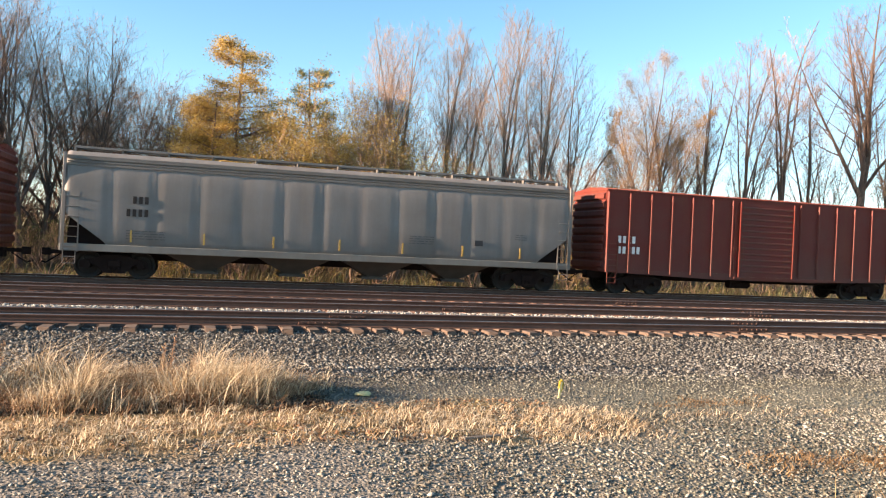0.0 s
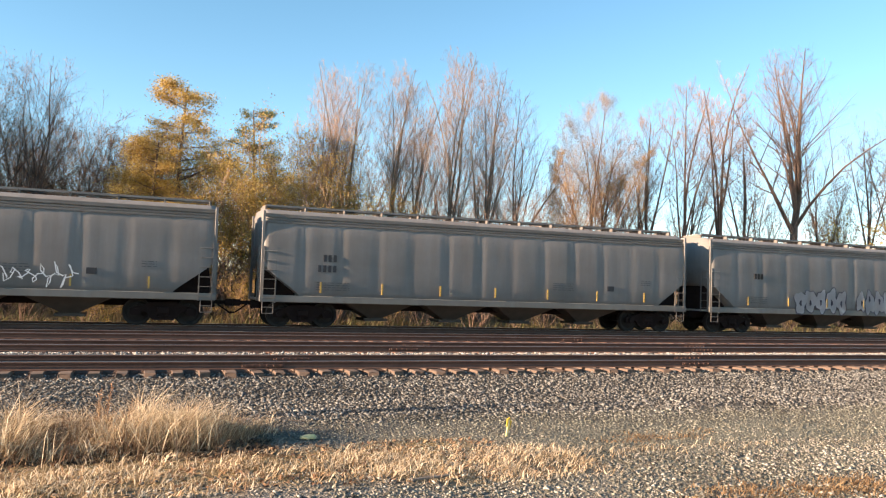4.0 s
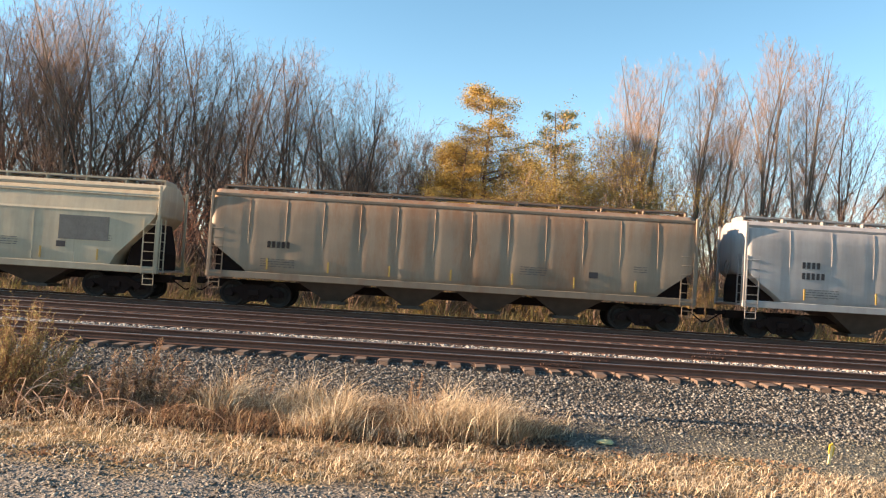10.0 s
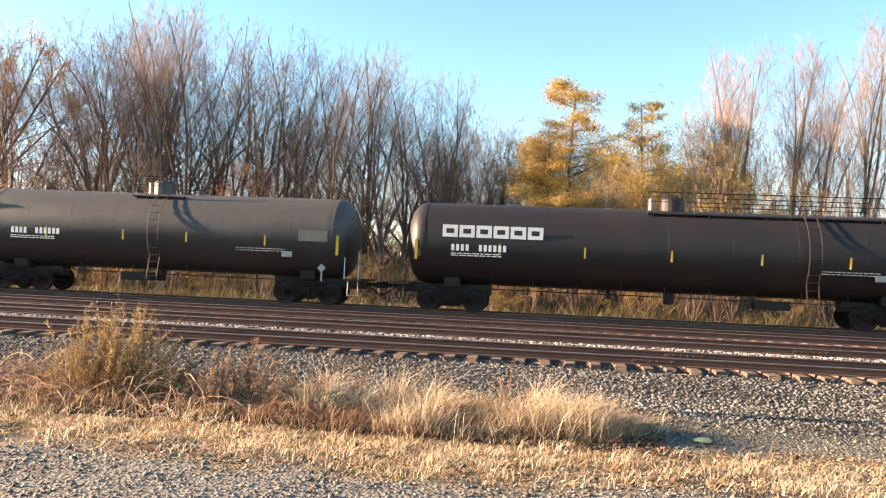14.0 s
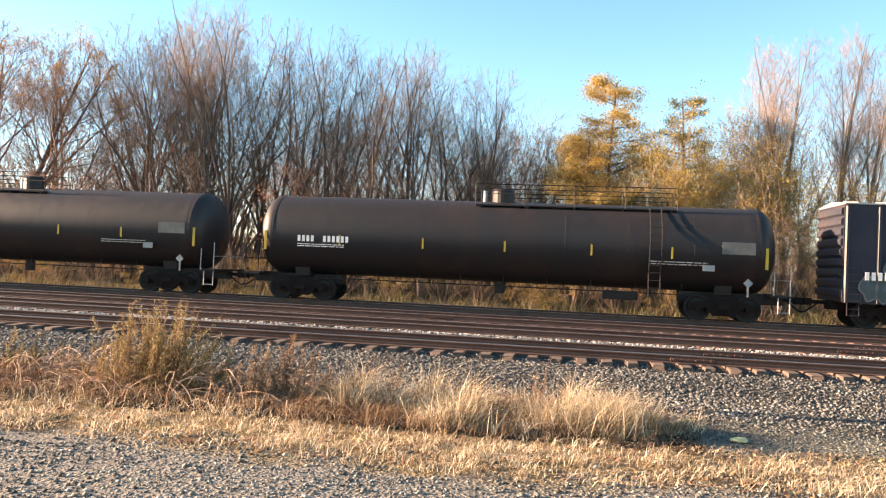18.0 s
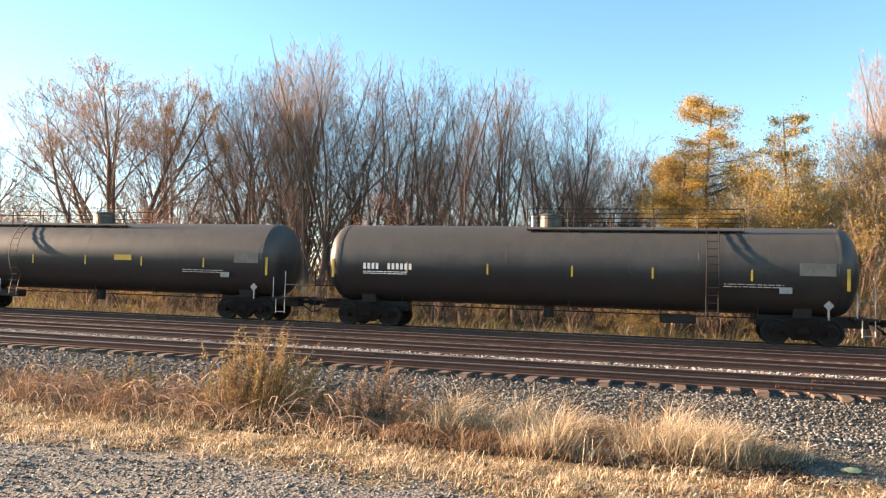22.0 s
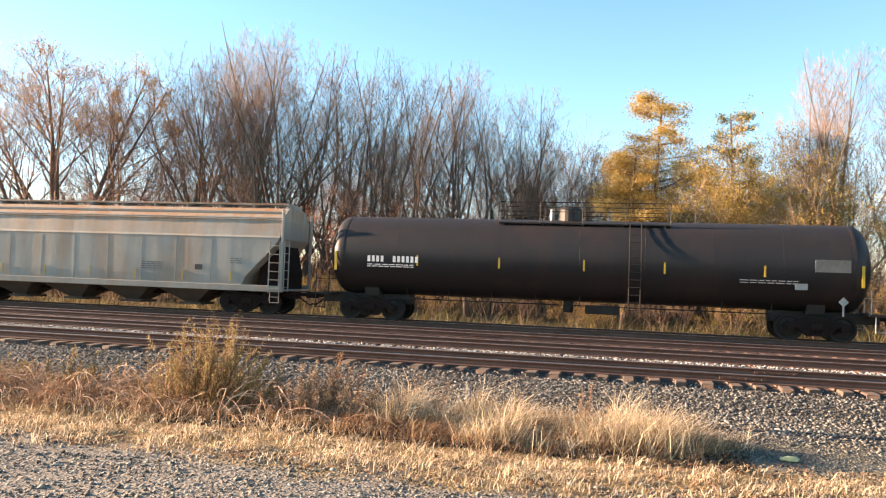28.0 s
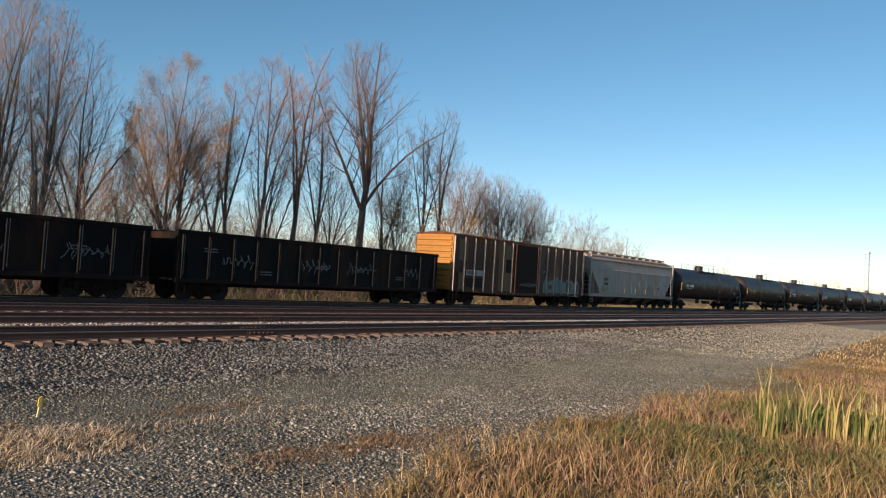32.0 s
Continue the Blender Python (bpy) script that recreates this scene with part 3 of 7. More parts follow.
def land(x, v):
    """Height of the finished ground at x and the distance v across the tracks."""
    gx, gv, gz = LAND["x"], LAND["v"], LAND["z"]
    i = np.clip(np.searchsorted(gx, x) - 1, 0, len(gx) - 2)
    j = np.clip(np.searchsorted(gv, v) - 1, 0, len(gv) - 2)
    a, b = (x - gx[i]) / (gx[i + 1] - gx[i]), (v - gv[j]) / (gv[j + 1] - gv[j])
    return gz[i, j] * (1 - a) * (1 - b) + gz[i + 1, j] * a * (1 - b) + gz[i, j + 1] * (1 - a) * b + gz[i + 1, j + 1] * a * b


def build_ground():
    xs = [-1500, -700, -350, -200, -140] + [-100 + 2 * k for k in range(0, 35)] + [-30 + 0.8 * k for k in range(0, 76)] + [31 + 3 * k for k in range(40)] + [160, 200, 260, 340, 460, 700, 1100, 1800]
    vs = [-300, -120, -50, -20, -8, -4, 0, 2, 3.5, 5, 6, 7, 8, 8.6, 9.2, 10, 11, 12, 13.2, 14, 14.6, 15.2, 15.8, 16.45, 17, 18, 19.2, 20.1, 21, 22.2, 23.4, 24.6,
          25.2, 26.4, 27.8, 29, 30, 31.2, 32.4, 33.6, 35.5, 38, 41, 44, 50, 60, 80, 120, 200, 400, 900, 1800]
    verts = []
    for x in xs:
        for v in vs:
            bend = off(max(-120.0, min(220.0, x))) * max(0.0, min(1.0, (v - 4) / 10))
            z = bed(v, x)
            if abs(x) < 60 and v < 16:
                z += 0.05 * noise.noise(Vector((x * 0.45, v * 0.45, 0))) + 0.02 * noise.noise(Vector((x * 1.7, v * 1.7, 4)))
            verts.append((x, v + bend, z))
    LAND.update(x=np.array(xs, float), v=np.array(vs, float), z=np.array([p[2] for p in verts]).reshape(len(xs), len(vs)))
    n = len(vs)
    faces = [(i * n + j, (i + 1) * n + j, (i + 1) * n + j + 1, i * n + j + 1) for i in range(len(xs) - 1) for j in range(n - 1)]
    me = raw_mesh("ground", verts, faces, smooth=True)
    tagged(part("ground", me, M["ground"]), "gravel lot, dry grass verge and gray ballast beside the tracks", "ground", kind="structure")


build_ground()

# ---- tracks ----
TRACKS = [17.998, 22.272, 26.5, 31.293]
TIE_STEP = 0.515


def rail_profile():
    return [(-0.075, -0.172), (0.075, -0.172), (0.075, -0.158), (0.014, -0.145), (0.010, -0.05), (0.036, -0.036), (0.036, -0.006),
            (-0.036, -0.006), (-0.036, -0.036), (-0.010, -0.05), (-0.014, -0.145), (-0.075, -0.158)]


def sweep(profile, y0, xs):
    k = len(profile)
    verts = [(x, y0 + off(x) + py, pz) for x in xs for py, pz in profile]
    faces = [(i * k + j, i * k + (j + 1) % k, (i + 1) * k + (j + 1) % k, (i + 1) * k + j) for i in range(len(xs) - 1) for j in range(k)]
    return raw_mesh("rail", verts, faces)


def tie_mesh(seed):
    r = random.Random(seed)
    bm = boxed(-0.115, 0.115, -1.29, 1.29, -0.18, 0.0, bevel=0.018)
    for v in bm.verts:
        v.co += Vector((r.uniform(-0.012, 0.012), r.uniform(-0.03, 0.03), r.uniform(-0.012, 0.006)))
    me = bpy.data.meshes.new("tie")
    bmesh.ops.recalc_face_normals(bm, faces=bm.faces)
    bm.to_mesh(me)
    bm.free()
    return me


def build_tracks():
    xs = [-160 + 10 * k for k in range(11)] + [-55 + 5 * k for k in range(22)] + [60 + 20 * k for k in range(20)] + [600, 900]
    for k, yc in enumerate(TRACKS):
        track = thing("railway_track", "railway track with rusty steel rails on gray ballast", "track")
        tagged(track, kind="structure", group="parallel tracks")
        for side in (-0.7535, 0.7535):
            rail = part("rail", sweep(rail_profile(), yc + side, xs), M["rail"], track, "brown rusted rail")
            head = [(-0.034, -0.0055), (0.034, -0.0055), (0.026, 0.0), (-0.026, 0.0)]
            part("rail_head", sweep(head, yc + side, xs), M["rail_top"], rail, "polished running surface")
        if k == 0:
            forms = [tie_mesh(s) for s in range(6)]
            for me in forms:
                me.materials.append(M["tie"])
            for i in range(292):
                x = -40 + TIE_STEP * i + rng.uniform(-0.04, 0.04)
                part("tie", forms[i % 6], None, track,
                     at=pose(x, yc + off(x) + rng.uniform(-0.06, 0.06), -0.172 + rng.uniform(-0.02, 0.004), 0, rng.uniform(-1.5, 1.5), rng.uniform(-1.2, 1.2)))
        lo, hi = ((110.5, 300) if k == 0 else (-60, 200))
        bm = bmesh.new()
        x = lo
        while x < hi:
            box(bm, x - 0.11, x + 0.11, yc + off(x) - 1.28, yc + off(x) + 1.28, -0.34, -0.185 - 0.02 * rng.random())
            x += TIE_STEP
        tagged(part("far_ties" if k == 0 else "ties", bm, M["old_tie"], track), kind="stuff")
        # joint bars bolted over the rail joints
        for jx in {0: (-8.2, 2.9, 14.3, 25.6), 1: (7.5, 18.0), 2: (-4.0, 15.5)}.get(k, ()):
            for side in (-0.7535, 0.7535):
                bm = boxed(-0.46, 0.46, -0.034, 0.034, -0.135, -0.05, bevel=0.012)
                for b in range(6):
                    rod(bm, (-0.38 + 0.152 * b, -0.065, -0.095), (-0.38 + 0.152 * b, 0.065, -0.095), 0.02, 6)
                part("joint_bar", bm, M["rail"], track, "bolted joint bar", at=(jx + side * 0.6, yc + side + off(jx), 0))


build_tracks()


# ---- loose stones ----
def stones(name, n, xr, vr, size, mat, label, flat=0.6, follow=True, lift=0.0, keep=None):
    x = nrg.uniform(*xr, n)
    v = nrg.uniform(*vr, n)
    if keep is not None:
        ok = keep(x, v)
        x, v = x[ok], v[ok]
    n = len(x)
    y = v + (off_np(x) * np.clip((v - 4) / 10, 0, 1) if follow else 0)
    z = land(x, v) + lift
    r = size * nrg.uniform(0.55, 1.35, n)
    base = np.array([(1, 0, 0), (-1, 0, 0), (0, 1, 0), (0, -1, 0), (0, 0, 1), (0, 0, -1)], float)
    pts = base[None] * r[:, None, None] * nrg.uniform(0.6, 1.25, (n, 6, 1)) + nrg.normal(0, 0.16, (n, 6, 3)) * r[:, None, None]
    pts[:, :, 2] *= flat
    a = nrg.uniform(0, 6.28, n)
    c, s = np.cos(a)[:, None], np.sin(a)[:, None]
    px, py = pts[:, :, 0] * c - pts[:, :, 1] * s, pts[:, :, 0] * s + pts[:, :, 1] * c
    tilt = nrg.uniform(-0.6, 0.6, n)[:, None]
    pz = pts[:, :, 2] * np.cos(tilt) + px * np.sin(tilt)
    verts = np.stack([px + x[:, None], py + y[:, None], pz + (z + r * 0.25)[:, None]], -1).reshape(-1, 3)
    f = np.array([(0, 2, 4), (2, 1, 4), (1, 3, 4), (3, 0, 4), (2, 0, 5), (1, 2, 5), (3, 1, 5), (0, 3, 5)])
    faces = (f[None] + 6 * np.arange(n)[:, None, None]).reshape(-1, 3)
    tagged(part(name, raw_mesh(name, verts, faces), mat), label, "gravel", kind="stuff")


stones("ballast_stones", 52000, (-22, 34), (11.6, 17.0), 0.034, M["stone"], "loose gray crushed stone on the ballast shoulder",
       keep=lambda x, v: (nrg.random(len(x)) < np.clip((v - 11.4) / 1.6, 0.15, 1)) & ((x > 1.0 + 0.5 * np.sin(v * 3)) | (v > 12.9)))
stones("ballast_between", 26000, (-34, 46), (19.15, 21.25), 0.04, M["pale_stone"], "pale crushed stone between two tracks", lift=0.05)
stones("gravel_stones", 7000, (-18, 14), (2.2, 8.6), 0.03, M["gravel"], "larger loose stones and clods on the lot")
stones("gravel_stones", 60000, (-18, 16), (2.2, 9.2), 0.017, M["gravel"], "small loose gravel on the trodden lot",
       keep=lambda x, v: (v < 8.2 + 0.6 * np.sin(x * 1.3)) | (x > 3.5))
stones("road_stones", 52000, (1.5, 30), (5.6, 12.4), 0.019, M["road_stone"], "gray-green crushed stone of the track-side road")
stones("road_stones", 16000, (28, 75), (7.0, 17.0), 0.045, M["sandy_stone"], "pale sandy crushed stone farther along the road", keep=lambda x, v: v > 5.6 + 0.07 * x)


# ---- freight cars ----
WHEEL_R = 0.483


def wheelset_mesh():
    bm = bmesh.new()
    prof = [(0.0, 0.0), (0.0, 0.10), (-0.02, 0.13), (0.01, 0.34), (-0.03, 0.40), (-0.04, WHEEL_R), (0.085, WHEEL_R + 0.005), (0.10, WHEEL_R + 0.026),
            (0.125, WHEEL_R + 0.02), (0.125, 0.38), (0.08, 0.34), (0.07, 0.12), (0.07, 0.0)]
    for side in (-1, 1):
        turned = bmesh.new()
        lathe_x(turned, prof, 0, 0, 28)
        m = Matrix.Translation((0, side * 0.80, 0)) @ Matrix.Rotation(radians(90 if side < 0 else -90), 4, "Z")
        bmesh.ops.transform(turned, matrix=m, verts=turned.verts)
        me = bpy.data.meshes.new("tmp")
        turned.to_mesh(me)
        turned.free()
        bm.from_mesh(me)
        bpy.data.meshes.remove(me)
        # a raised web on the disc, so that the turning shows
        rod(bm, (0.2, side * 0.815, 0.0), (0.30, side * 0.815, 0.0), 0.03, 6)
        rod(bm, (-0.1, side * 0.815, 0.17), (-0.16, side * 0.815, 0.26), 0.03, 6)
    rod(bm, (0, -1.05, 0), (0, 1.05, 0), 0.08, 10)
    return bm


def sideframe_mesh():
    bm = bmesh.new()
    outer = [(-1.14, 0.40), (-1.14, 0.60), (-0.98, 0.68), (-0.72, 0.72), (-0.42, 0.84), (0.42, 0.84), (0.72, 0.72), (0.98, 0.68), (1.14, 0.60), (1.14, 0.40),
             (0.98, 0.36), (0.74, 0.50), (0.62, 0.48), (0.36, 0.20), (-0.36, 0.20), (-0.62, 0.48), (-0.74, 0.50), (-0.98, 0.36)]
    prism(bm, outer, -0.07, 0.07)
    for s in (-1, 1):
        rod(bm, (s * 0.89, -0.16, 0.49), (s * 0.89, 0.02, 0.49), 0.125, 12)
        prism(bm, [(s * 0.40, 0.36), (s * 0.40, 0.66), (s * 0.60, 0.58)][::s], -0.085, -0.07)
    for k in range(3):
        for q in range(5):
            rod(bm, (-0.16 + 0.16 * k, -0.085, 0.30 + 0.05 * q), (-0.16 + 0.16 * k, -0.085, 0.325 + 0.05 * q), 0.062, 8)
    return bm


def bolster_mesh():
    bm = boxed(-0.22, 0.22, -1.15, 1.15, 0.42, 0.66, bevel=0.03)
    box(bm, -0.3, 0.3, -0.35, 0.35, 0.62, 0.74)
    for s in (-1, 1):
        box(bm, s * 0.42 - 0.05, s * 0.42 + 0.05, -0.75, 0.75, 0.36, 0.48)
        box(bm, s * 0.44 - 0.02, s * 0.44 + 0.06, -0.82, -0.68, 0.30, 0.62)
        box(bm, s * 0.44 - 0.02, s * 0.44 + 0.06, 0.68, 0.82, 0.30, 0.62)
    return bm


WHEELSETS = []


def add_truck(car, x):
    truck = part("truck", shared("truck_bolster", bolster_mesh, M["truck"]), None, car, "dark iron two-axle truck", at=(x, 0, 0))
    for side in (-1, 1):
        part("sideframe", shared("sideframe", sideframe_mesh, M["truck"]), None, truck, at=pose(0, side * 0.99, 0, 0, 0, 0 if side < 0 else 180))
    for k, ax in enumerate((-0.89, 0.89)):
        w = part("wheelset", shared("wheelset", wheelset_mesh, M["wheel"]), None, truck, "steel wheels on an axle", at=(ax, 0, WHEEL_R))
        WHEELSETS.append((w, k))


def coupler_mesh(reach):
    bm = boxed(0, reach - 0.15, -0.07, 0.07, 0.80, 0.94, bevel=0.015)
    prism(bm, [(reach - 0.2, 0.74), (reach + 0.06, 0.74), (reach + 0.06, 1.0), (reach - 0.2, 1.0)], -0.16, 0.12)
    # air hose
    pts = [(reach - 0.5, -0.25, 0.80), (reach - 0.25, -0.26, 0.62), (reach - 0.02, -0.22, 0.46), (reach + 0.12, -0.18, 0.50)]
    for a, b in zip(pts, pts[1:]):
        rod(bm, a, b, 0.028, 6)
    return bm


def add_couplers(car, end, reach):
    for s in (-1, 1):
        key = ("coupler", round(reach, 2))
        part("coupler", shared(key, lambda: coupler_mesh(reach), M["truck"]), None, car, "iron knuckle coupler with air hose",
             at=pose(s * end, 0, 0, 0, 0, 0 if s > 0 else 180))


def ladder_mesh(h, w=0.46, rungs=5):
    bm = bmesh.new()
    for s in (0, w):
        box(bm, s - 0.02, s + 0.02, -0.02, 0.02, 0, h)
    for k in range(rungs):
        z = (k + 0.5) * h / rungs
        rod(bm, (0, -0.03, z), (w, -0.03, z), 0.014, 6)
    return bm


def marks(car, count, x, z, h, y, mat, name="lettering", gap=0.28, wide=0.62, label="", ring=True, stroke=0.2):
    """Painted characters as plain upright bars of their size."""
    bm = bmesh.new()
    ring = ring and h >= 0.36
    wide, gap = (wide, gap) if h >= 0.36 or not name == "lettering" else (0.46, 0.3)
    for k in range(count):
        x0 = x + k * h * (wide + gap)
        x1 = x0 + h * wide
        if ring:
            t = h * stroke
            for a, b, c, d in ((x0, x1, z, z + t), (x0, x1, z + h - t, z + h), (x0, x0 + t, z + t, z + h - t), (x1 - t, x1, z + t, z + h - t)):
                box(bm, a, b, y - 0.004, y + 0.02, c, d)
        else:
            box(bm, x0, x1, y - 0.004, y + 0.02, z, z + h)
        if name in ("company_name", "owner_logo") or h >= 0.2:
            part(name, bm, mat, car, label)
            bm = bmesh.new()
    if len(bm.verts):
        part(name, bm, mat, car, label)
    else:
        bm.free()


def text_lines(car, x, z, w, n, y, mat, step=0.07, h=0.028):
    bm = bmesh.new()
    r = random.Random(int(x * 100))
    for k in range(n):
        q = x
        while q < x + w:
            l = r.uniform(0.08, 0.3)
            box(bm, q, min(q + l, x + w), y - 0.004, y + 0.02, z - k * step, z - k * step + h)
            q += l + 0.05
    part("small_print", bm, mat, car, "rows of small painted print")


def blob(bm, cx, cz, w, h, y, r, grow=0.0, lobes=9):
    """One rounded, uneven spray-paint shape."""
    k = lobes * 3
    vs = []
    ph = r.uniform(0, 6.28)
    for i in range(k):
        a = 2 * math.pi * i / k
        q = 1 + 0.16 * math.sin(3 * a + ph) + 0.12 * math.sin(5 * a + 2 * ph)
        e = 2.6
        ca, sa = math.cos(a), math.sin(a)
        s = 1 / (abs(ca) ** e + abs(sa) ** e) ** (1 / e)
        vs.append(bm.verts.new((cx + (w / 2 * q * s + grow) * ca, y, cz + (h / 2 * q * s + grow) * sa)))
    bm.faces.new(vs)


def graffiti(car, x0, x1, z0, z1, y, n, fill, line, seed, label, third=None, holes=True):
    """Spray-painted bubble shapes with an outline; their letters cannot be read."""
    r = random.Random(seed)
    step = (x1 - x0) / n

    def flat(name, cx, cz, w, h, at_y, rnd, mat, under, text="", grow=0.0):
        bm = bmesh.new()
        blob(bm, cx, cz, w, h, at_y, rnd, grow=grow)
        bmesh.ops.solidify(bm, geom=bm.faces[:], thickness=0.0012)
        return part(name, bm, M[mat], under, text)

    for k in range(n):
        cx, cz = x0 + step * (k + 0.5), (z0 + z1) / 2 + r.uniform(-0.06, 0.06) * (z1 - z0)
        w, h = step * r.uniform(0.9, 1.12), (z1 - z0) * r.uniform(0.82, 1.0)
        piece = flat("graffiti", cx, cz, w, h, y - 0.0045 - 0.0002 * k, random.Random(seed * 31 + k), fill, car, label)
        flat("outline", cx, cz, w, h, y - 0.002 - 0.0002 * k, random.Random(seed * 31 + k), line, piece, grow=0.055)
        if holes:
            flat("counter", cx + r.uniform(-0.1, 0.1) * w, cz + r.uniform(-0.1, 0.2) * h, w * 0.2, h * 0.28, y - 0.008, r, third or line, piece)


def letters(car, body, x, z, wide, high, y, fill, line, label, shear=0.0, fat=0.07, rim=0.07):
    """Sprayed block letters with a painted rim, each fat, leaning and cut by dark strokes."""
    r = random.Random(len(body) * 7 + int(x * 10))
    cell = wide / len(body)
    for i, ch in enumerate(body):
        piece, lean, drop, grown = None, r.uniform(-0.16, 0.16) + shear, r.uniform(-0.05, 0.09) * high, r.uniform(0.94, 1.1)
        for name, grow, depth in (("graffiti", fat, 0.006), ("outline", fat + rim, 0.002)):
            cu = bpy.data.curves.new("spray", "FONT")
            cu.body, cu.size, cu.extrude, cu.offset = ch, 1.0, 0.001, grow * 0.6
            ob = new("spray", cu)
            me = bpy.data.meshes.new_from_object(ob.evaluated_get(bpy.context.evaluated_depsgraph_get()))
            bpy.data.objects.remove(ob)
            if piece is None:
                xs, zs = [v.co.x for v in me.vertices], [v.co.y for v in me.vertices]
                x0, x1, z0, z1 = min(xs), max(xs), min(zs), max(zs)
            for v in me.vertices:
                u, w = (v.co.x - x0) / (x1 - x0), (v.co.y - z0) / (z1 - z0)
                jog = noise.noise(Vector((u * 2.5 + 3 * i, w * 2.5, len(body)))) * 0.2 * cell
                v.co = Vector((x + cell * (i + 1.12 * u) + lean * high * (w - 0.5) + jog, y - depth - 0.0006 * i - v.co.z, z + drop + high * grown * w + 0.6 * jog))
            me.materials.clear()
            made = part(name, me, M[fill if name == "graffiti" else line], piece or car, "" if piece else label)
            piece = piece or made
        for k in range(2):
            cut = bmesh.new()
            a = x + cell * (i + r.uniform(0.15, 0.8))
            b = z + drop + high * r.uniform(0.1, 0.6)
            rod(cut, (a, y - 0.009, b), (a + r.uniform(-0.25, 0.25) * cell, y - 0.009, b + high * r.uniform(0.2, 0.4)), 0.022, 4)
            part("shade_stroke", cut, M[line], piece)


def tags(car, x0, x1, z0, z1, y, mat, seed, thick=0.02):
    """A scribbled line of spray paint."""
    r = random.Random(seed)
    bm = bmesh.new()
    w, h = x1 - x0, z1 - z0
    n = max(24, int(w * 22))
    turns, ph = w / max(0.25, h * 0.55), r.uniform(0, 6)
    line = []
    for k in range(n + 1):
        t = k / n
        a = turns * 6.283 * t + ph
        tall = 0.5 * h * (0.55 + 0.45 * math.sin(3.7 * a / 2 + ph))
        line.append((x0 + w * t + 0.16 * h * math.sin(a * 2 + 1), (z0 + z1) / 2 + tall * math.sin(a) + 0.1 * h * math.sin(a * 3.1)))
    rows = []
    for k, (px, pz) in enumerate(line):
        (ax, az), (bx, bz) = line[max(0, k - 1)], line[min(n, k + 1)]
        l = math.hypot(bx - ax, bz - az) + 1e-6
        nx, nz = -(bz - az) / l * thick, (bx - ax) / l * thick
        rows.append((bm.verts.new((px - nx, y - 0.004 - 0.00001 * k, pz - nz)), bm.verts.new((px + nx, y - 0.004 - 0.00001 * k, pz + nz))))
    for a, b in zip(rows, rows[1:]):
        bm.faces.new((a[0], a[1], b[1], b[0]))
    part("spray_tag", bm, M[mat], car, "scribbled spray-paint tag")


def slices(bm, rows, nx, y_of):
    """A hull of level slices. rows: (z, half length, half width); y_of(t) bulges the side walls at -1 < t < 1."""
    rings, far = [], max(r[1] for r in rows)
    for z, e, w in rows:
        cols = [max(-e, min(e, far * (2 * k / nx - 1))) for k in range(nx + 1)]
        cols = [c + 0.0004 * (k - nx / 2) for k, c in enumerate(cols)]
        front = [bm.verts.new((c, -(w - y_of(c / far)), z)) for c in cols]
        back = [bm.verts.new((c, w - y_of(c / far), z)) for c in cols[::-1]]
        rings.append(front + back)
    n = len(rings[0])
    for a, b in zip(rings, rings[1:]):
        for k in range(n):
            bm.faces.new((a[k], a[(k + 1) % n], b[(k + 1) % n], b[k]))
    for ring, flip in ((rings[0], True), (rings[-1], False)):
        for k in range(nx):
            q = (ring[k], ring[k + 1], ring[n - 2 - k], ring[n - 1 - k])
            bm.faces.new(q[::-1] if flip else q)
    return bm


def end_gear(car, L, z_sill, z_top, w, mat, brake=True):
    """Corner posts, ladders, end platforms and the hand-brake wheel."""
    for s in (-1, 1):
        for q in (-1, 1):
            part("corner_post", shared(("corner_post", round(z_top - z_sill, 2), mat.name), lambda: boxed(-0.05, 0.05, -0.05, 0.05, 0, z_top - z_sill, bevel=0.01), mat),
                 None, car, at=(s * (L / 2 - 0.07), q * (w - 0.05), z_sill))
        h = (z_top - z_sill) * 0.62
        me = shared(("ladder", round(h, 2), mat.name), lambda: ladder_mesh(h, 0.46, 6), mat)
        part("ladder", me, None, car, "steel rung ladder", at=(-L / 2 + 0.12 if s < 0 else L / 2 - 0.6, -w - 0.01, z_sill - 0.05))
        part("end_ladder", me, None, car, "steel rung ladder", at=pose(s * (L / 2 + 0.02), -w + 0.1, z_sill, 0, 0, 90))
        part("end_platform", shared(("end_platform", round(w, 2)), lambda: boxed(-0.45, 0.45, -w, w, -0.08, 0.0, bevel=0.01), M["steel"]), None, car, at=(s * (L / 2 - 0.5), 0, z_sill + 0.1))
        stirrup = bmesh.new()
        for a in (0, 0.4):
            rod(stirrup, (a, 0, 0), (a, 0, -0.45), 0.016, 5)
        for z in (-0.22, -0.45):
            rod(stirrup, (0, 0, z), (0.4, 0, z), 0.016, 5)
        part("step", stirrup, mat, car, "hanging sill step", at=(-L / 2 + 0.12 if s < 0 else L / 2 - 0.52, -w, z_sill))
    if brake:
        bm = bmesh.new()
        for k in range(16):
            a, b = 2 * math.pi * k / 16, 2 * math.pi * (k + 1) / 16
            rod(bm, (0, 0.28 * math.cos(a), 0.28 * math.sin(a)), (0, 0.28 * math.cos(b), 0.28 * math.sin(b)), 0.018, 5)
        for k in range(5):
            rod(bm, (0, 0, 0), (0, 0.28 * math.cos(k * 1.257), 0.28 * math.sin(k * 1.257)), 0.012, 5)
        part("brake_wheel", bm, mat, car, "hand-brake wheel", at=(-L / 2 + 0.02, 0.3, z_sill + 1.5))


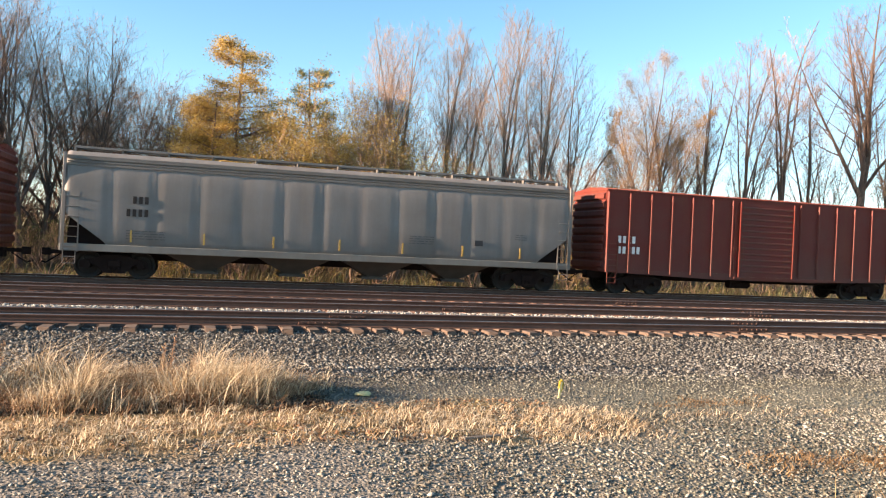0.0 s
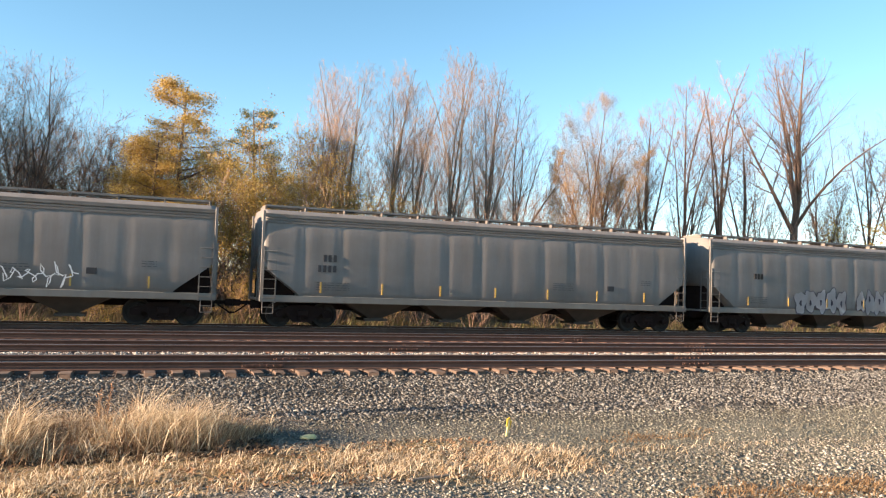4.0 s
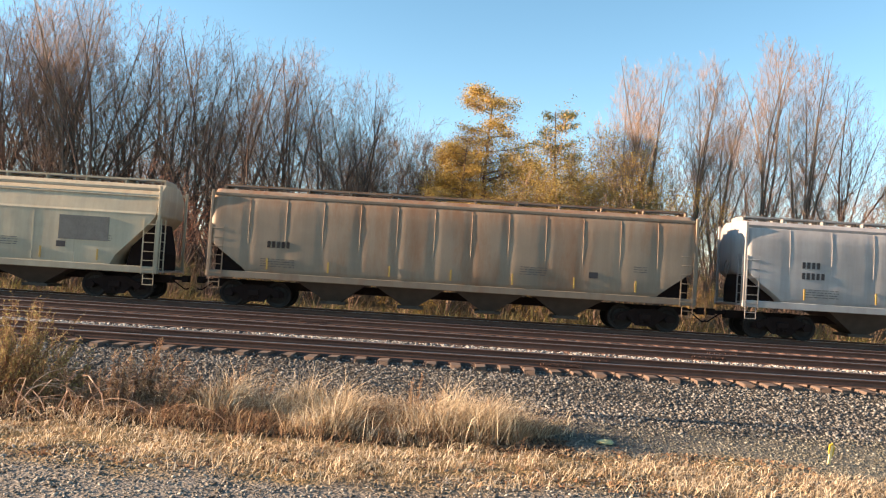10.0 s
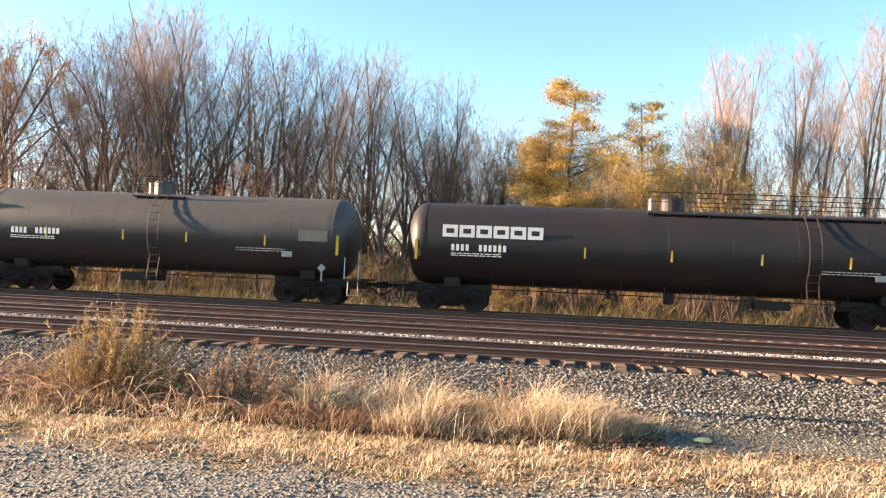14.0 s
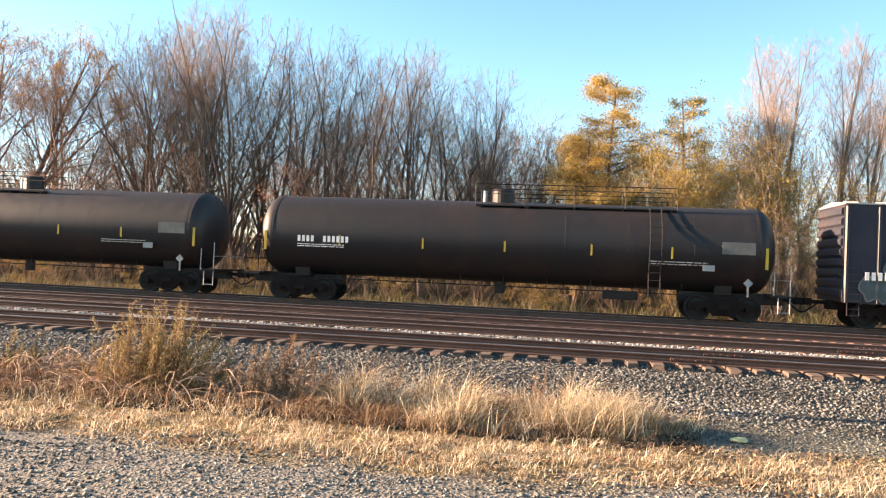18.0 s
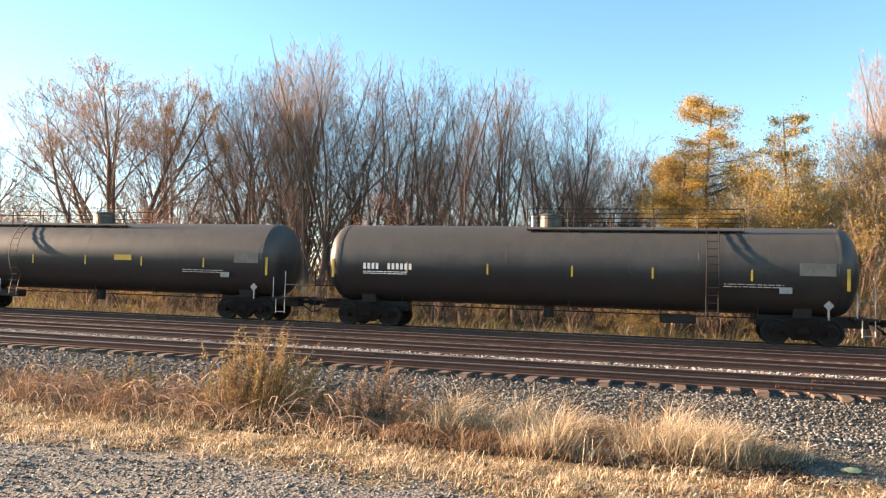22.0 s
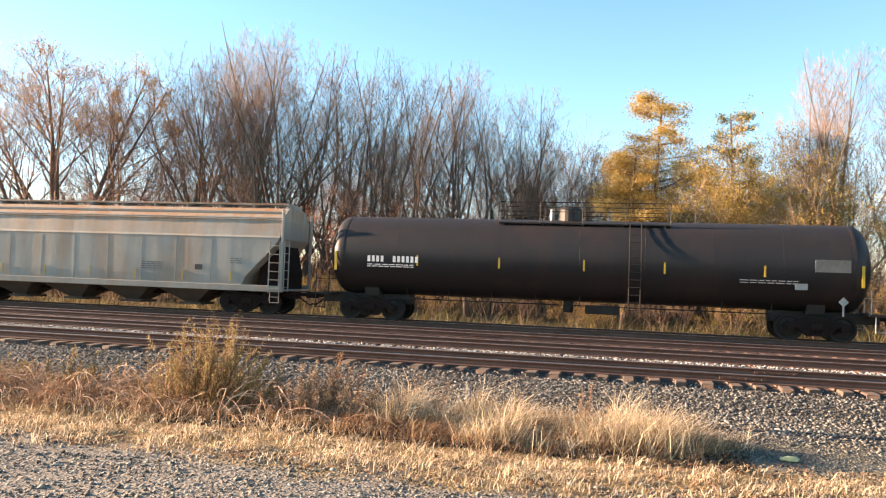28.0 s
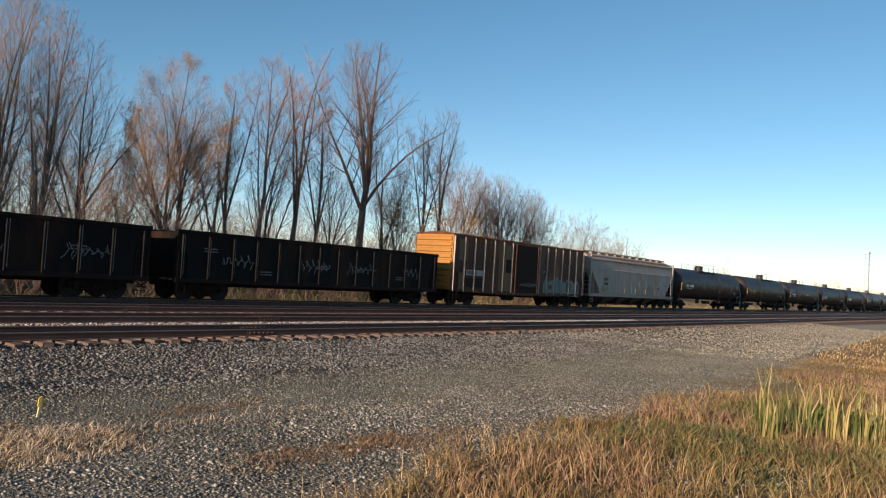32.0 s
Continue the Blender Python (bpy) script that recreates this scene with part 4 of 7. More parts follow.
def running_board(car, half, z, mat):
    bm = bmesh.new()
    for y in (-0.38, -0.13, 0.12):
        box(bm, -half, half, y, y + 0.23, z, z + 0.035)
    board = part("running_board", bm, M["steel"], car, "roof walkway of steel grating")
    n = max(8, int(half * 2 / 1.55))
    me = shared(("support", mat.name), lambda: boxed(-0.035, 0.035, -0.62, 0.62, -0.17, 0.0), mat)
    for k in range(n + 1):
        part("support", me, None, board, at=(-half + 2 * half * k / n, 0, z))
    bm = bmesh.new()
    box(bm, -half, half, -0.66, -0.62, z - 0.01, z + 0.05)
    part("edge_rail", bm, mat, board)
    me = shared("hatch", lambda: boxed(-0.62, 0.62, -0.36, 0.36, 0, 0.10, bevel=0.04), M["steel"])
    for k in range(10):
        part("roof_hatch", me, None, car, "raised roof hatch cover", at=(-half * 0.92 + 2 * half * 0.92 * k / 9, 0.75, z - 0.17))


def outlets(car, half, n, z_sill, w, mat):
    """Discharge hoppers hanging below the sill between the trucks."""
    step = 2 * half / n
    def make():
        bm = bmesh.new()
        slices(bm, [(0.34, 0.28, 0.5), (0.42, 0.36, 0.55), (z_sill + 0.1, step * 0.49, w - 0.12)], 2, lambda t: 0.0)
        box(bm, -0.5, 0.5, -0.62, 0.62, 0.26, 0.36)
        return bm
    me = shared(("outlet", n, round(half, 1), round(z_sill, 2), mat.name), make, mat)
    for k in range(n):
        part("discharge_hopper", me, None, car, "sloped discharge hopper", at=(-half + step * (k + 0.5), 0, 0))


def hat_post(h):
    """An upright pressed post with slanting flanks."""
    bm = bmesh.new()
    low = [(-0.07, 0.0), (-0.035, -0.085), (0.035, -0.085), (0.07, 0.0)]
    a = [bm.verts.new((x, y, 0)) for x, y in low]
    b = [bm.verts.new((x, y, h)) for x, y in low]
    bm.faces.new(a)
    bm.faces.new(b[::-1])
    for i in range(4):
        bm.faces.new((a[i], b[i], b[(i + 1) % 4], a[(i + 1) % 4]))
    return bm


def lit_flank(me, bare="worn_lit_white"):
    """Paler colour on a post's left flank in place of sunlight; bare names it."""
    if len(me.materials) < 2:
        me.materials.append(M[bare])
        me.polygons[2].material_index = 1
    return me


def hopper(label, length, mat, style="round", pockets=4, sill=1.0, top=4.48, reach=None, group="covered hopper cars"):
    """A covered hopper car. style: round (curved sides), bands (folded upper sides) or ribs (outside posts)."""
    car = thing("hopper_car", label, "freight car", group)
    L = length - 1.55
    e = L / 2
    m = M[mat]
    bm = bmesh.new()
    n_panels = 13 if style == "round" else 9
    if style == "round":
        rows = [(sill + 0.10, e - 1.66, 1.50), (sill + 0.4, e - 1.35, 1.54), (sill + 0.7, e - 0.95, 1.565), (sill + 0.95, e - 0.6, 1.575), (sill + 1.2, e - 0.28, 1.58), (sill + 1.35, e - 0.14, 1.58), (sill + 2.05, e - 0.12, 1.575),
                (sill + 2.5, e - 0.12, 1.55), (sill + 2.95, e - 0.12, 1.49), (top - 0.22, e - 0.12, 1.36), (top - 0.06, e - 0.12, 1.12), (top, e - 0.12, 0.9)]
    elif style == "bands":
        rows = [(sill + 0.12, e - 1.9, 1.53), (sill + 0.6, e - 1.65, 1.55), (sill + 1.9, e - 0.4, 1.55), (sill + 2.15, e - 0.22, 1.55), (sill + 2.22, e - 0.2, 1.56), (sill + 2.3, e - 0.2, 1.52), (top - 0.58, e - 0.15, 1.40),
                (top - 0.52, e - 0.15, 1.44), (top - 0.46, e - 0.15, 1.36), (top - 0.05, e - 0.15, 0.85), (top, e - 0.15, 0.7)]
    else:
        rows = [(sill + 0.25, e - 1.9, 1.44), (sill + 1.2, e - 1.6, 1.44), (sill + 2.0, e - 0.9, 1.44), (sill + 2.5, e - 0.25, 1.44), (top - 0.2, e - 0.12, 1.44), (top - 0.12, e - 0.12, 1.44), (top, e - 0.12, 0.8)]
    seams = n_panels * 8
    def bulge(t):
        u = (t + 1) / 2 * n_panels % 1.0
        k = int((t + 1) / 2 * n_panels)
        deep = (0.03 if style == "round" else 0.003) * (0.45 + 0.55 * math.sin(k * 2.4 + length) ** 2)
        return deep * (2 * abs(u - 0.5)) ** 9 + 0.005 * math.sin(t * 9.0 + length) * math.sin(t * 23.0)
    slices(bm, rows, seams, bulge)
    body = part("body", bm, m, car, smooth=style == "round")
    if style == "ribs":
        h = top - 0.2 - (sill + 0.1)
        # each rib has the sun on its flank as a pale colour
        me = lit_flank(shared(("rib", round(h, 2), mat), lambda: hat_post(h), m))
        for k in range(19):
            x = -(e - 1.9) + 2 * (e - 1.9) * k / 18
            part("side_post", me, None, body, at=(x, -1.445, sill + 0.1))
            part("side_post", me, None, body, at=pose(x, 1.445, sill + 0.1, 0, 0, 180))
    if mat == "gray_hopper":
        fold = shared(("fold", round(L, 1)), lambda: boxed(-e + 0.15, e - 0.15, -0.012, 0.012, -0.025, 0.025, bevel=0.006), m)
        for q in (-1, 1):
            for k in range(3):
                part("fold", fold, None, body, at=pose(0, q * (1.505 - 0.02 * k), top - 0.52 + 0.11 * k, 0, 0, 0))
    if style == "round" and mat != "gray_hopper":
        # welded uprights between the side sheets, bent to the curve of the wall
        def upright():
            bm = bmesh.new()
            line = [(-1.566, sill + 1.3), (-1.572, sill + 2.05), (-1.546, sill + 2.5), (-1.486, sill + 2.95), (-1.39, top - 0.3)]
            for (y0, z0), (y1, z1) in zip(line, line[1:]):
                rod(bm, (0, y0, z0), (0, y1, z1), 0.011, 5)
            return bm
        bead = shared(("seam_rib", mat, round(sill, 2)), upright, m)
        for k in range(1, n_panels):
            x = -(e - 0.12) + 2 * (e - 0.12) * k / n_panels
            part("seam_rib", bead, None, body, at=(x, 0, 0))
            part("seam_rib", bead, None, body, at=pose(x, 0, 0, 0, 0, 180))
    if style == "bands":
        lap = shared(("sheet_lap", mat, round(sill, 2)), lambda: boxed(-0.02, 0.02, -0.004, 0.01, sill + 0.26, sill + 2.12), m)
        for k in range(1, 9):
            x = -(e - 1.6) + 2 * (e - 1.6) * k / 9
            part("sheet_lap", lap, None, body, at=(x, -1.552, 0))
    for q in (-1, 1):
        part("side_sill", shared(("sill", round(L, 1), mat), lambda: boxed(-e, e, -0.05, 0.05, -0.02, 0.24, bevel=0.02), M["sill_" + mat] if "sill_" + mat in M else m), None, car, "long side sill", at=(0, q * 1.52, sill))
        part("eave", shared(("eave", round(L, 1), mat), lambda: boxed(-e + 0.08, e - 0.08, -0.04, 0.04, -0.06, 0.06, bevel=0.015), m), None, car, at=(0, q * (1.40 if style != "ribs" else 1.45), top - 0.24))
    part("center_sill", shared(("center_sill", round(L, 1)), lambda: boxed(-e - 0.1, e + 0.1, -0.26, 0.26, 0.68, 0.98), M["truck"]), None, car)
    for s in (-1, 1):
        # near-black block, added for the shade in the open car end
        web = shared(("end_web", mat, s), lambda: prism(bmesh.new(), [(s * -1.5, 0.0), (s * -0.15, 0.0), (s * -0.15, 0.75), (s * -0.4, 1.9), (s * -1.2, 1.3)][::s], -0.9, 0.9), M["truck"])
        part("end_web", web, None, car, "near-black block for the framing and the shade below the end sheet", at=(s * e, 0, sill + 0.02))
    face = -1.585 if style == "round" else -1.565 if style == "bands" else -1.5
    strip = shared("hopper_reflector", lambda: boxed(-0.03, 0.03, -0.006, 0.02, 0.0, 0.42), M["ochre_strip"])
    for k in range(7):
        x = -(e - 2.3) + 2 * (e - 2.3) * k / 6
        part("reflector", strip, None, car, "small ochre reflective strip", at=(x, face - 0.004 if style != "ribs" else -1.45, sill + 0.36))
    if style != "ribs":
        text_lines(car, e * 0.28, sill + 1.05, 1.0, 4, face - 0.002, M["ink"], 0.09, 0.022)
        text_lines(car, -e * 0.78, sill + 0.75, 1.3, 4, face - 0.002, M["ink"], 0.09, 0.02)
        text_lines(car, e * 0.74, sill + 1.3, 0.5, 3, face - 0.002, M["ink"], 0.09, 0.02)
        part("load_plate", boxed(e * 0.56, e * 0.56 + 0.34, face - 0.008, face + 0.02, sill + 0.8, sill + 1.02), M["black_paint"], car, "small black stencilled plate")
    running_board(car, e - 0.25, top + 0.17, m)
    outlets(car, e - 3.2, pockets, sill, 1.5 if style != "ribs" else 1.44, M["bay_brown"] if style == "ribs" else M["bay"])
    end_gear(car, L, sill, top - 0.1, 1.55 if style != "ribs" else 1.5, m)
    for s in (-1, 1):
        add_truck(car, s * (e - 1.75))
    add_couplers(car, e - 0.05, 0.76)
    car["half"] = length / 2
    return car


def boxcar(label, length, mat, posts=7, bottom=0.78, top=4.57, slack=1.7):
    car = thing("boxcar", label, "freight car", "boxcars")
    L = length - slack
    e, w, m = L / 2, 1.5, M[mat]
    side = bottom + 0.16
    body = part("body", boxed(-e, e, -w, w, side, top - 0.12, bevel=0.02), m, car)
    roof = bmesh.new()
    prism(roof, [(-w - 0.06, top - 0.15), (w + 0.06, top - 0.15), (w + 0.06, top - 0.10), (0.0, top + 0.04), (-w - 0.06, top - 0.10)], -e - 0.04, e + 0.04)
    bmesh.ops.transform(roof, matrix=Matrix.Rotation(radians(90), 4, "Z"), verts=roof.verts)
    roof = part("roof", roof, M["steel"] if mat == "blue_box" else m, car, "ribbed metal roof")
    rib = shared(("roof_rib", mat), lambda: prism(bmesh.new(), [(-w - 0.07, -0.10), (w + 0.07, -0.10), (w + 0.07, -0.06), (0.0, 0.075), (-w - 0.07, -0.06)], -0.03, 0.03), M["steel"] if mat == "blue_box" else m)
    for k in range(15):
        part("roof_rib", rib, None, roof, at=pose(-e + 0.4 + (L - 0.8) * k / 14, 0, top, 0, 0, 90))
    dw = 1.52
    dx = 0.0
    post = shared(("post", mat), lambda: hat_post(top - 0.22 - side), m)
    # sunlight is coloured onto one post flank, except on red cars
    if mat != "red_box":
        lit_flank(post, "lit_tan" if mat == "brown_box" else "stencil")
    for q in (-1, 1):
        turn = 0 if q < 0 else 180
        for k in range(posts):
            for s in (-1, 1):
                x = s * (dw + 0.35 + (e - dw - 0.42) * k / (posts - 1))
                part("side_post", post, None, body, at=pose(x, q * w, side, 0, 0, turn))
        door = bmesh.new()
        box(door, -dw, dw, -0.06, 0.0, side + 0.02, top - 0.3)
        door = part("door", door, m if mat != "brown_box" else M["slate_spray"], car, "sliding door with pressed horizontal ribs", at=pose(dx, q * w, 0, 0, 0, turn))
        press = shared(("door_rib", mat), lambda: boxed(-dw + 0.1, dw - 0.1, -0.09, -0.05, 0, 0.09, bevel=0.015), m if mat != "brown_box" else M["slate_spray"])
        ribs = 17 if mat != "red_box" else 12
        for k in range(ribs):
            part("door_rib", press, None, door, at=(0, 0, side + 0.2 + (top - side - 0.75) * k / (ribs - 1)))
        for x in (-dw + 0.05, dw - 0.05):
            part("door_edge", shared(("door_edge", mat), lambda: boxed(-0.04, 0.04, -0.13, -0.06, side, top - 0.25), m), None, door, at=(x, 0, 0))
        part("door_track", boxed(-dw - 0.2, dw + 2.9, -0.12, 0.0, side - 0.08, side + 0.0), m, door)
        lock = bmesh.new()
        rod(lock, (-dw - 0.25, -0.06, side + 0.1), (-dw - 0.25, -0.06, top - 0.5), 0.025, 6)
        box(lock, -dw - 0.3, -dw - 0.1, -0.1, -0.03, side + 1.2, side + 1.32)
        part("lock_rod", lock, m, door)
        part("side_sill", shared(("box_sill", mat, round(L, 1)), lambda: prism(bmesh.new(), [(-e, 0.16), (-e, 0.04), (-e + 2.2, -0.02), (-2.6, -0.12), (2.6, -0.12), (e - 2.2, -0.02), (e, 0.04), (e, 0.16)], -0.06, 0.06), m),
             None, car, at=(0, q * (w - 0.02), bottom + 0.12))
    for s in (-1, 1):
        # only the sunward end of the brown car has its sunlight coloured in
        paint = M["sunlit_end"] if mat == "brown_box" and s < 0 else m
        end = part("end_wall", shared(("end_wall", paint.name), lambda: boxed(0.0, 0.03, -w + 0.04, w - 0.04, side + 0.05, top - 0.16), paint), None, car, "pressed corrugated end wall", at=pose(s * e, 0, 0, 0, 0, 0 if s > 0 else 180))
        press = shared(("end_rib", paint.name), lambda: prism(bmesh.new(), [(0.02, 0), (0.12, 0.08), (0.12, 0.25), (0.02, 0.33)], -w + 0.1, w - 0.1), paint)
        for k in range(9):
            part("end_rib", press, None, end, at=(0, 0, side + 0.15 + (top - side - 0.5) * k / 8.6))
    part("underframe", shared(("underframe", round(L, 1)), lambda: box(boxed(-e - 0.1, e + 0.1, -0.28, 0.28, 0.62, 0.96), -e + 3, e - 3, -1.3, 1.3, 0.80, 0.96), M["truck"]), None, car)
    tank = bmesh.new()
    rod(tank, (-1.2, -0.5, 0.58), (-0.1, -0.5, 0.58), 0.2, 12)
    part("air_reservoir", tank, M["truck"], car)
    end_gear(car, L, bottom + 0.15, top - 1.4, w + 0.03, m)
    for s in (-1, 1):
        add_truck(car, s * (e - 1.9))
    add_couplers(car, e + 0.1, slack / 2 - 0.1)
    car["half"] = length / 2
    return car


def gondola(label, length):
    car = thing("gondola_car", label, "freight car", "gondola cars")
    m = M["black_gondola"]
    L = length - 1.2
    e, w, z0, z1 = L / 2, 1.5, 0.95, 2.95
    body = part("floor_plate", boxed(-e + 0.06, e - 0.06, -w + 0.06, w - 0.06, z0, z0 + 0.1), m, car)
    for s in (-1, 1):
        part("side_wall", boxed(-e, e, s * (w - 0.03) - 0.03, s * (w - 0.03) + 0.03, z0, z1), m, body)
        part("end_wall", boxed(s * (e - 0.03) - 0.03, s * (e - 0.03) + 0.03, -w + 0.06, w - 0.06, z0, z1), m, body)
    post = shared("gondola_post", lambda: hat_post(z1 - z0 - 0.1), m)
    for q in (-1, 1):
        for k in range(14):
            part("side_post", post, None, body, at=pose(-e + 0.3 + (L - 0.6) * k / 13, q * w, z0, 0, 0, 0 if q < 0 else 180))
        part("top_rail", boxed(-e - 0.03, e + 0.03, q * (w - 0.02) - 0.09, q * (w - 0.02) + 0.09, z1 - 0.03, z1 + 0.12, bevel=0.02), m, car)
        part("side_sill", boxed(-e, e, q * w - 0.07, q * w + 0.07, z0 - 0.16, z0 + 0.04, bevel=0.02), m, car)
        # a thin pale strip stands beside each side post
        strip = shared("gondola_edge", lambda: boxed(0.0, 0.016, -0.004, 0.004, z0 + 0.15, z1 - 0.1), M["worn_lit_white"])
        for k in range(13):
            part("worn_edge", strip, None, body, "thin pale strip beside a side post", at=(-e + 0.38 + (L - 0.6) * k / 13, q * (w + 0.012), 0))
    part("center_sill", boxed(-e - 0.1, e + 0.1, -0.28, 0.28, 0.62, 0.95), M["truck"], car)
    end_gear(car, L, z0 - 0.1, z1, w + 0.02, m)
    r = random.Random(int(length * 100))
    for k in range(5):
        text_lines(car, -e + 1.2 + k * 3.2 + r.uniform(0, 0.6), 1.8 + r.uniform(-0.4, 0.7), 0.7, 2, -w - 0.01, M["stencil"], 0.12, 0.05)
    for k in range(4):
        x = -e + 2.0 + k * 4.0 + r.uniform(0, 1.0)
        tags(car, x, x + r.uniform(1.2, 2.4), 1.5, 2.2, -w - 0.01, "dull_white", int(length * 10) + k, 0.012)
    for s in (-1, 1):
        add_truck(car, s * (e - 1.9))
    add_couplers(car, e + 0.05, 0.55)
    car["half"] = length / 2
    return car


TANK_R, TANK_Z = 1.60, 2.65


def tank_car(label, length, mat="black_tank", stripes=7, mark="white_paint", dome=0.0, rail=5.6, seed=0, ladder=-2.2, placard=True, behind=0.42):
    car = thing("tank_car", label, "freight car", "tank cars")
    m = M[mat]
    L = length - 2.0
    e = L / 2
    short = round(L, 1)
    def shell():
        bm = bmesh.new()
        prof = [(-e, 0.0)]
        for k in range(1, 9):
            a = math.pi / 2 * k / 8
            prof.append((-e + 0.72 * (1 - math.cos(a)), TANK_R * math.sin(a)))
        prof.append((-e + 1.0, TANK_R))
        prof += [(-x, r) for x, r in prof[9::-1]]
        return lathe_x(bm, prof, 0, TANK_Z, 40)
    me = shared(("tank_shell", short, mat), shell, m)
    for poly in me.polygons:
        poly.use_smooth = True
    part("shell", me, None, car)
    # welded bands
    hoop = shared(("band", mat), lambda: lathe_x(bmesh.new(), [(-0.05, TANK_R - 0.02), (-0.05, TANK_R + 0.012), (0.05, TANK_R + 0.012), (0.05, TANK_R - 0.02)], 0, TANK_Z, 40), m)
    for x in (-e + 0.80, e - 0.80):
        part("band", hoop, None, car, at=(x, 0, 0))
    seam = shared(("weld_seam", mat), lambda: lathe_x(bmesh.new(), [(-0.03, TANK_R - 0.01), (-0.02, TANK_R + 0.0015), (0.02, TANK_R + 0.0015), (0.03, TANK_R - 0.01)], 0, TANK_Z, 40), m)
    for k in range(1, 8):
        part("weld_seam", seam, None, car, at=(-e + 0.72 + (L - 1.44) * k / 8, 0, 0), smooth=True)
    top = TANK_Z + TANK_R
    # dome housing and the platform round it
    bm = bmesh.new()
    rod(bm, (0, 0, top - 0.1), (0, 0, top + 0.42), 0.44, 20)
    rod(bm, (0, 0, top + 0.42), (0, 0, top + 0.50), 0.48, 20, 0.40)
    part("dome_cover", bm, m, car, "round valve housing on top", at=(dome, 0, 0))
    bm = bmesh.new()
    rod(bm, (0.75, 0.25, top - 0.05), (0.75, 0.25, top + 0.45), 0.09, 10)
    part("vent_valve", bm, M["steel"], car, "pale safety valve", at=(dome - 1.5, 0, 0))
    a, b = dome - rail * behind, dome + rail * (1 - behind)
    bm = bmesh.new()
    for y in (-0.95, 0.55):
        box(bm, a, b, y, y + 0.42, top - 0.22, top - 0.17)
        for x in np.linspace(a + 0.2, b - 0.2, 5):
            box(bm, x - 0.03, x + 0.03, y, y + 0.42, top - 0.45, top - 0.2)
    deck = part("platform", bm, M["dark_steel"], car, "dark platform grating beside the dome")
    for y in (-0.95, 0.95):
        bm = bmesh.new()
        for x in np.linspace(a, b, max(3, int(rail / 1.3))):
            rod(bm, (x, y, top - 0.2), (x, y, top + 0.62), 0.018, 5)
        for z in (top + 0.26, top + 0.62):
            rod(bm, (a, y, z), (b, y, z), 0.016, 5)
        part("railing", bm, M["dark_steel"], deck, "thin pipe railing")
    bm = bmesh.new()
    r = TANK_R + 0.16
    rungs = []
    for x in (ladder, ladder + 0.42):
        bend = [radians(62 - 12 * k) for k in range(9)]
        tube(bm, [(x, -r * math.cos(a), TANK_Z + r * math.sin(a)) for a in bend] + [(x, -r + 0.1, 0.75)], 0.022)
    for k in range(11):
        z = 0.85 + 0.28 * k
        y = -math.sqrt(max(0.1, r * r - (z - TANK_Z) ** 2)) if z > TANK_Z - 0.6 else -r + 0.1
        rungs.append((ladder, y, z))
    stair = part("ladder", bm, M["dark_steel"], car, "side ladder bent round the tank")
    bar = shared("tank_rung", lambda: rodded((0, 0, 0), (0.42, 0, 0), 0.015, 5), M["dark_steel"])
    for spot in rungs:
        part("rung", bar, None, stair, at=spot)
    # stub sills, saddles, end steps and rails
    for s in (-1, 1):
        bm = boxed(s * (e - 3.4), s * (e + 0.35), -0.3, 0.3, 0.66, 1.05) if s > 0 else boxed(-e - 0.35, -e + 3.4, -0.3, 0.3, 0.66, 1.05)
        box(bm, s * (e + 0.05) - 0.35, s * (e + 0.05) + 0.35, -1.5, 1.5, 0.98, 1.05)
        part("stub_sill", bm, M["dark_steel"], car)
        saddle = bmesh.new()
        arc = [(-math.sin(radians(t)) * (TANK_R + 0.01), TANK_Z - math.cos(radians(t)) * (TANK_R + 0.01)) for t in range(-34, 35, 4)]
        prism(saddle, [(-0.8, 0.98), (0.8, 0.98)] + arc, -0.3, 0.3)
        bmesh.ops.transform(saddle, matrix=Matrix.Rotation(radians(90), 4, "Z"), verts=saddle.verts)
        part("saddle", saddle, M["dark_steel"], car, at=(s * (e - 1.9), 0, 0))
        rails = bmesh.new()
        for y in (-1.45, 1.45):
            rod(rails, (s * (e + 0.30), y, 1.0), (s * (e + 0.30), y, 2.15), 0.02, 6)
            rod(rails, (s * (e - 0.25), y, 1.0), (s * (e - 0.25), y, 1.9), 0.02, 6)
            rod(rails, (s * (e + 0.30), y, 0.4), (s * (e + 0.30), y, 1.0), 0.018, 5)
            rod(rails, (s * (e - 0.1), y, 0.4), (s * (e - 0.1), y, 1.0), 0.018, 5)
            rod(rails, (s * (e - 0.1), y, 0.45), (s * (e + 0.30), y, 0.45), 0.018, 5)
        rod(rails, (s * (e + 0.30), -1.45, 1.6), (s * (e + 0.30), 1.45, 1.6), 0.02, 6)
        part("end_railing", rails, M["steel"] if s > 0 else M["dark_steel"], car, "end handrails")
        add_truck(car, s * (e - 1.9))
    pipe = bmesh.new()
    rod(pipe, (-e + 2.8, -0.9, 0.92), (e - 2.8, -0.9, 0.92), 0.022, 6)
    for x in np.linspace(-e + 3.4, e - 3.4, 9):
        rod(pipe, (x, -0.9, 0.92), (x, -0.9, 1.3), 0.014, 5)
    part("side_pipe", pipe, M["dark_steel"], car, "thin pipe slung along the underside")
    valve = bmesh.new()
    rod(valve, (dome, 0, 0.62), (dome, 0, 1.1), 0.2, 12)
    part("brake_box", shared("brake_box", lambda: boxed(-0.65, 0.65, -0.25, 0.25, 0.62, 0.95, bevel=0.03), M["dark_steel"]), None, car, at=(ladder - 0.95, -0.5, 0))
    part("bottom_valve", valve, M["dark_steel"], car)
    # painted markings on the camera's side and its mirror
    r = random.Random(seed + 3)
    zs = 2.45
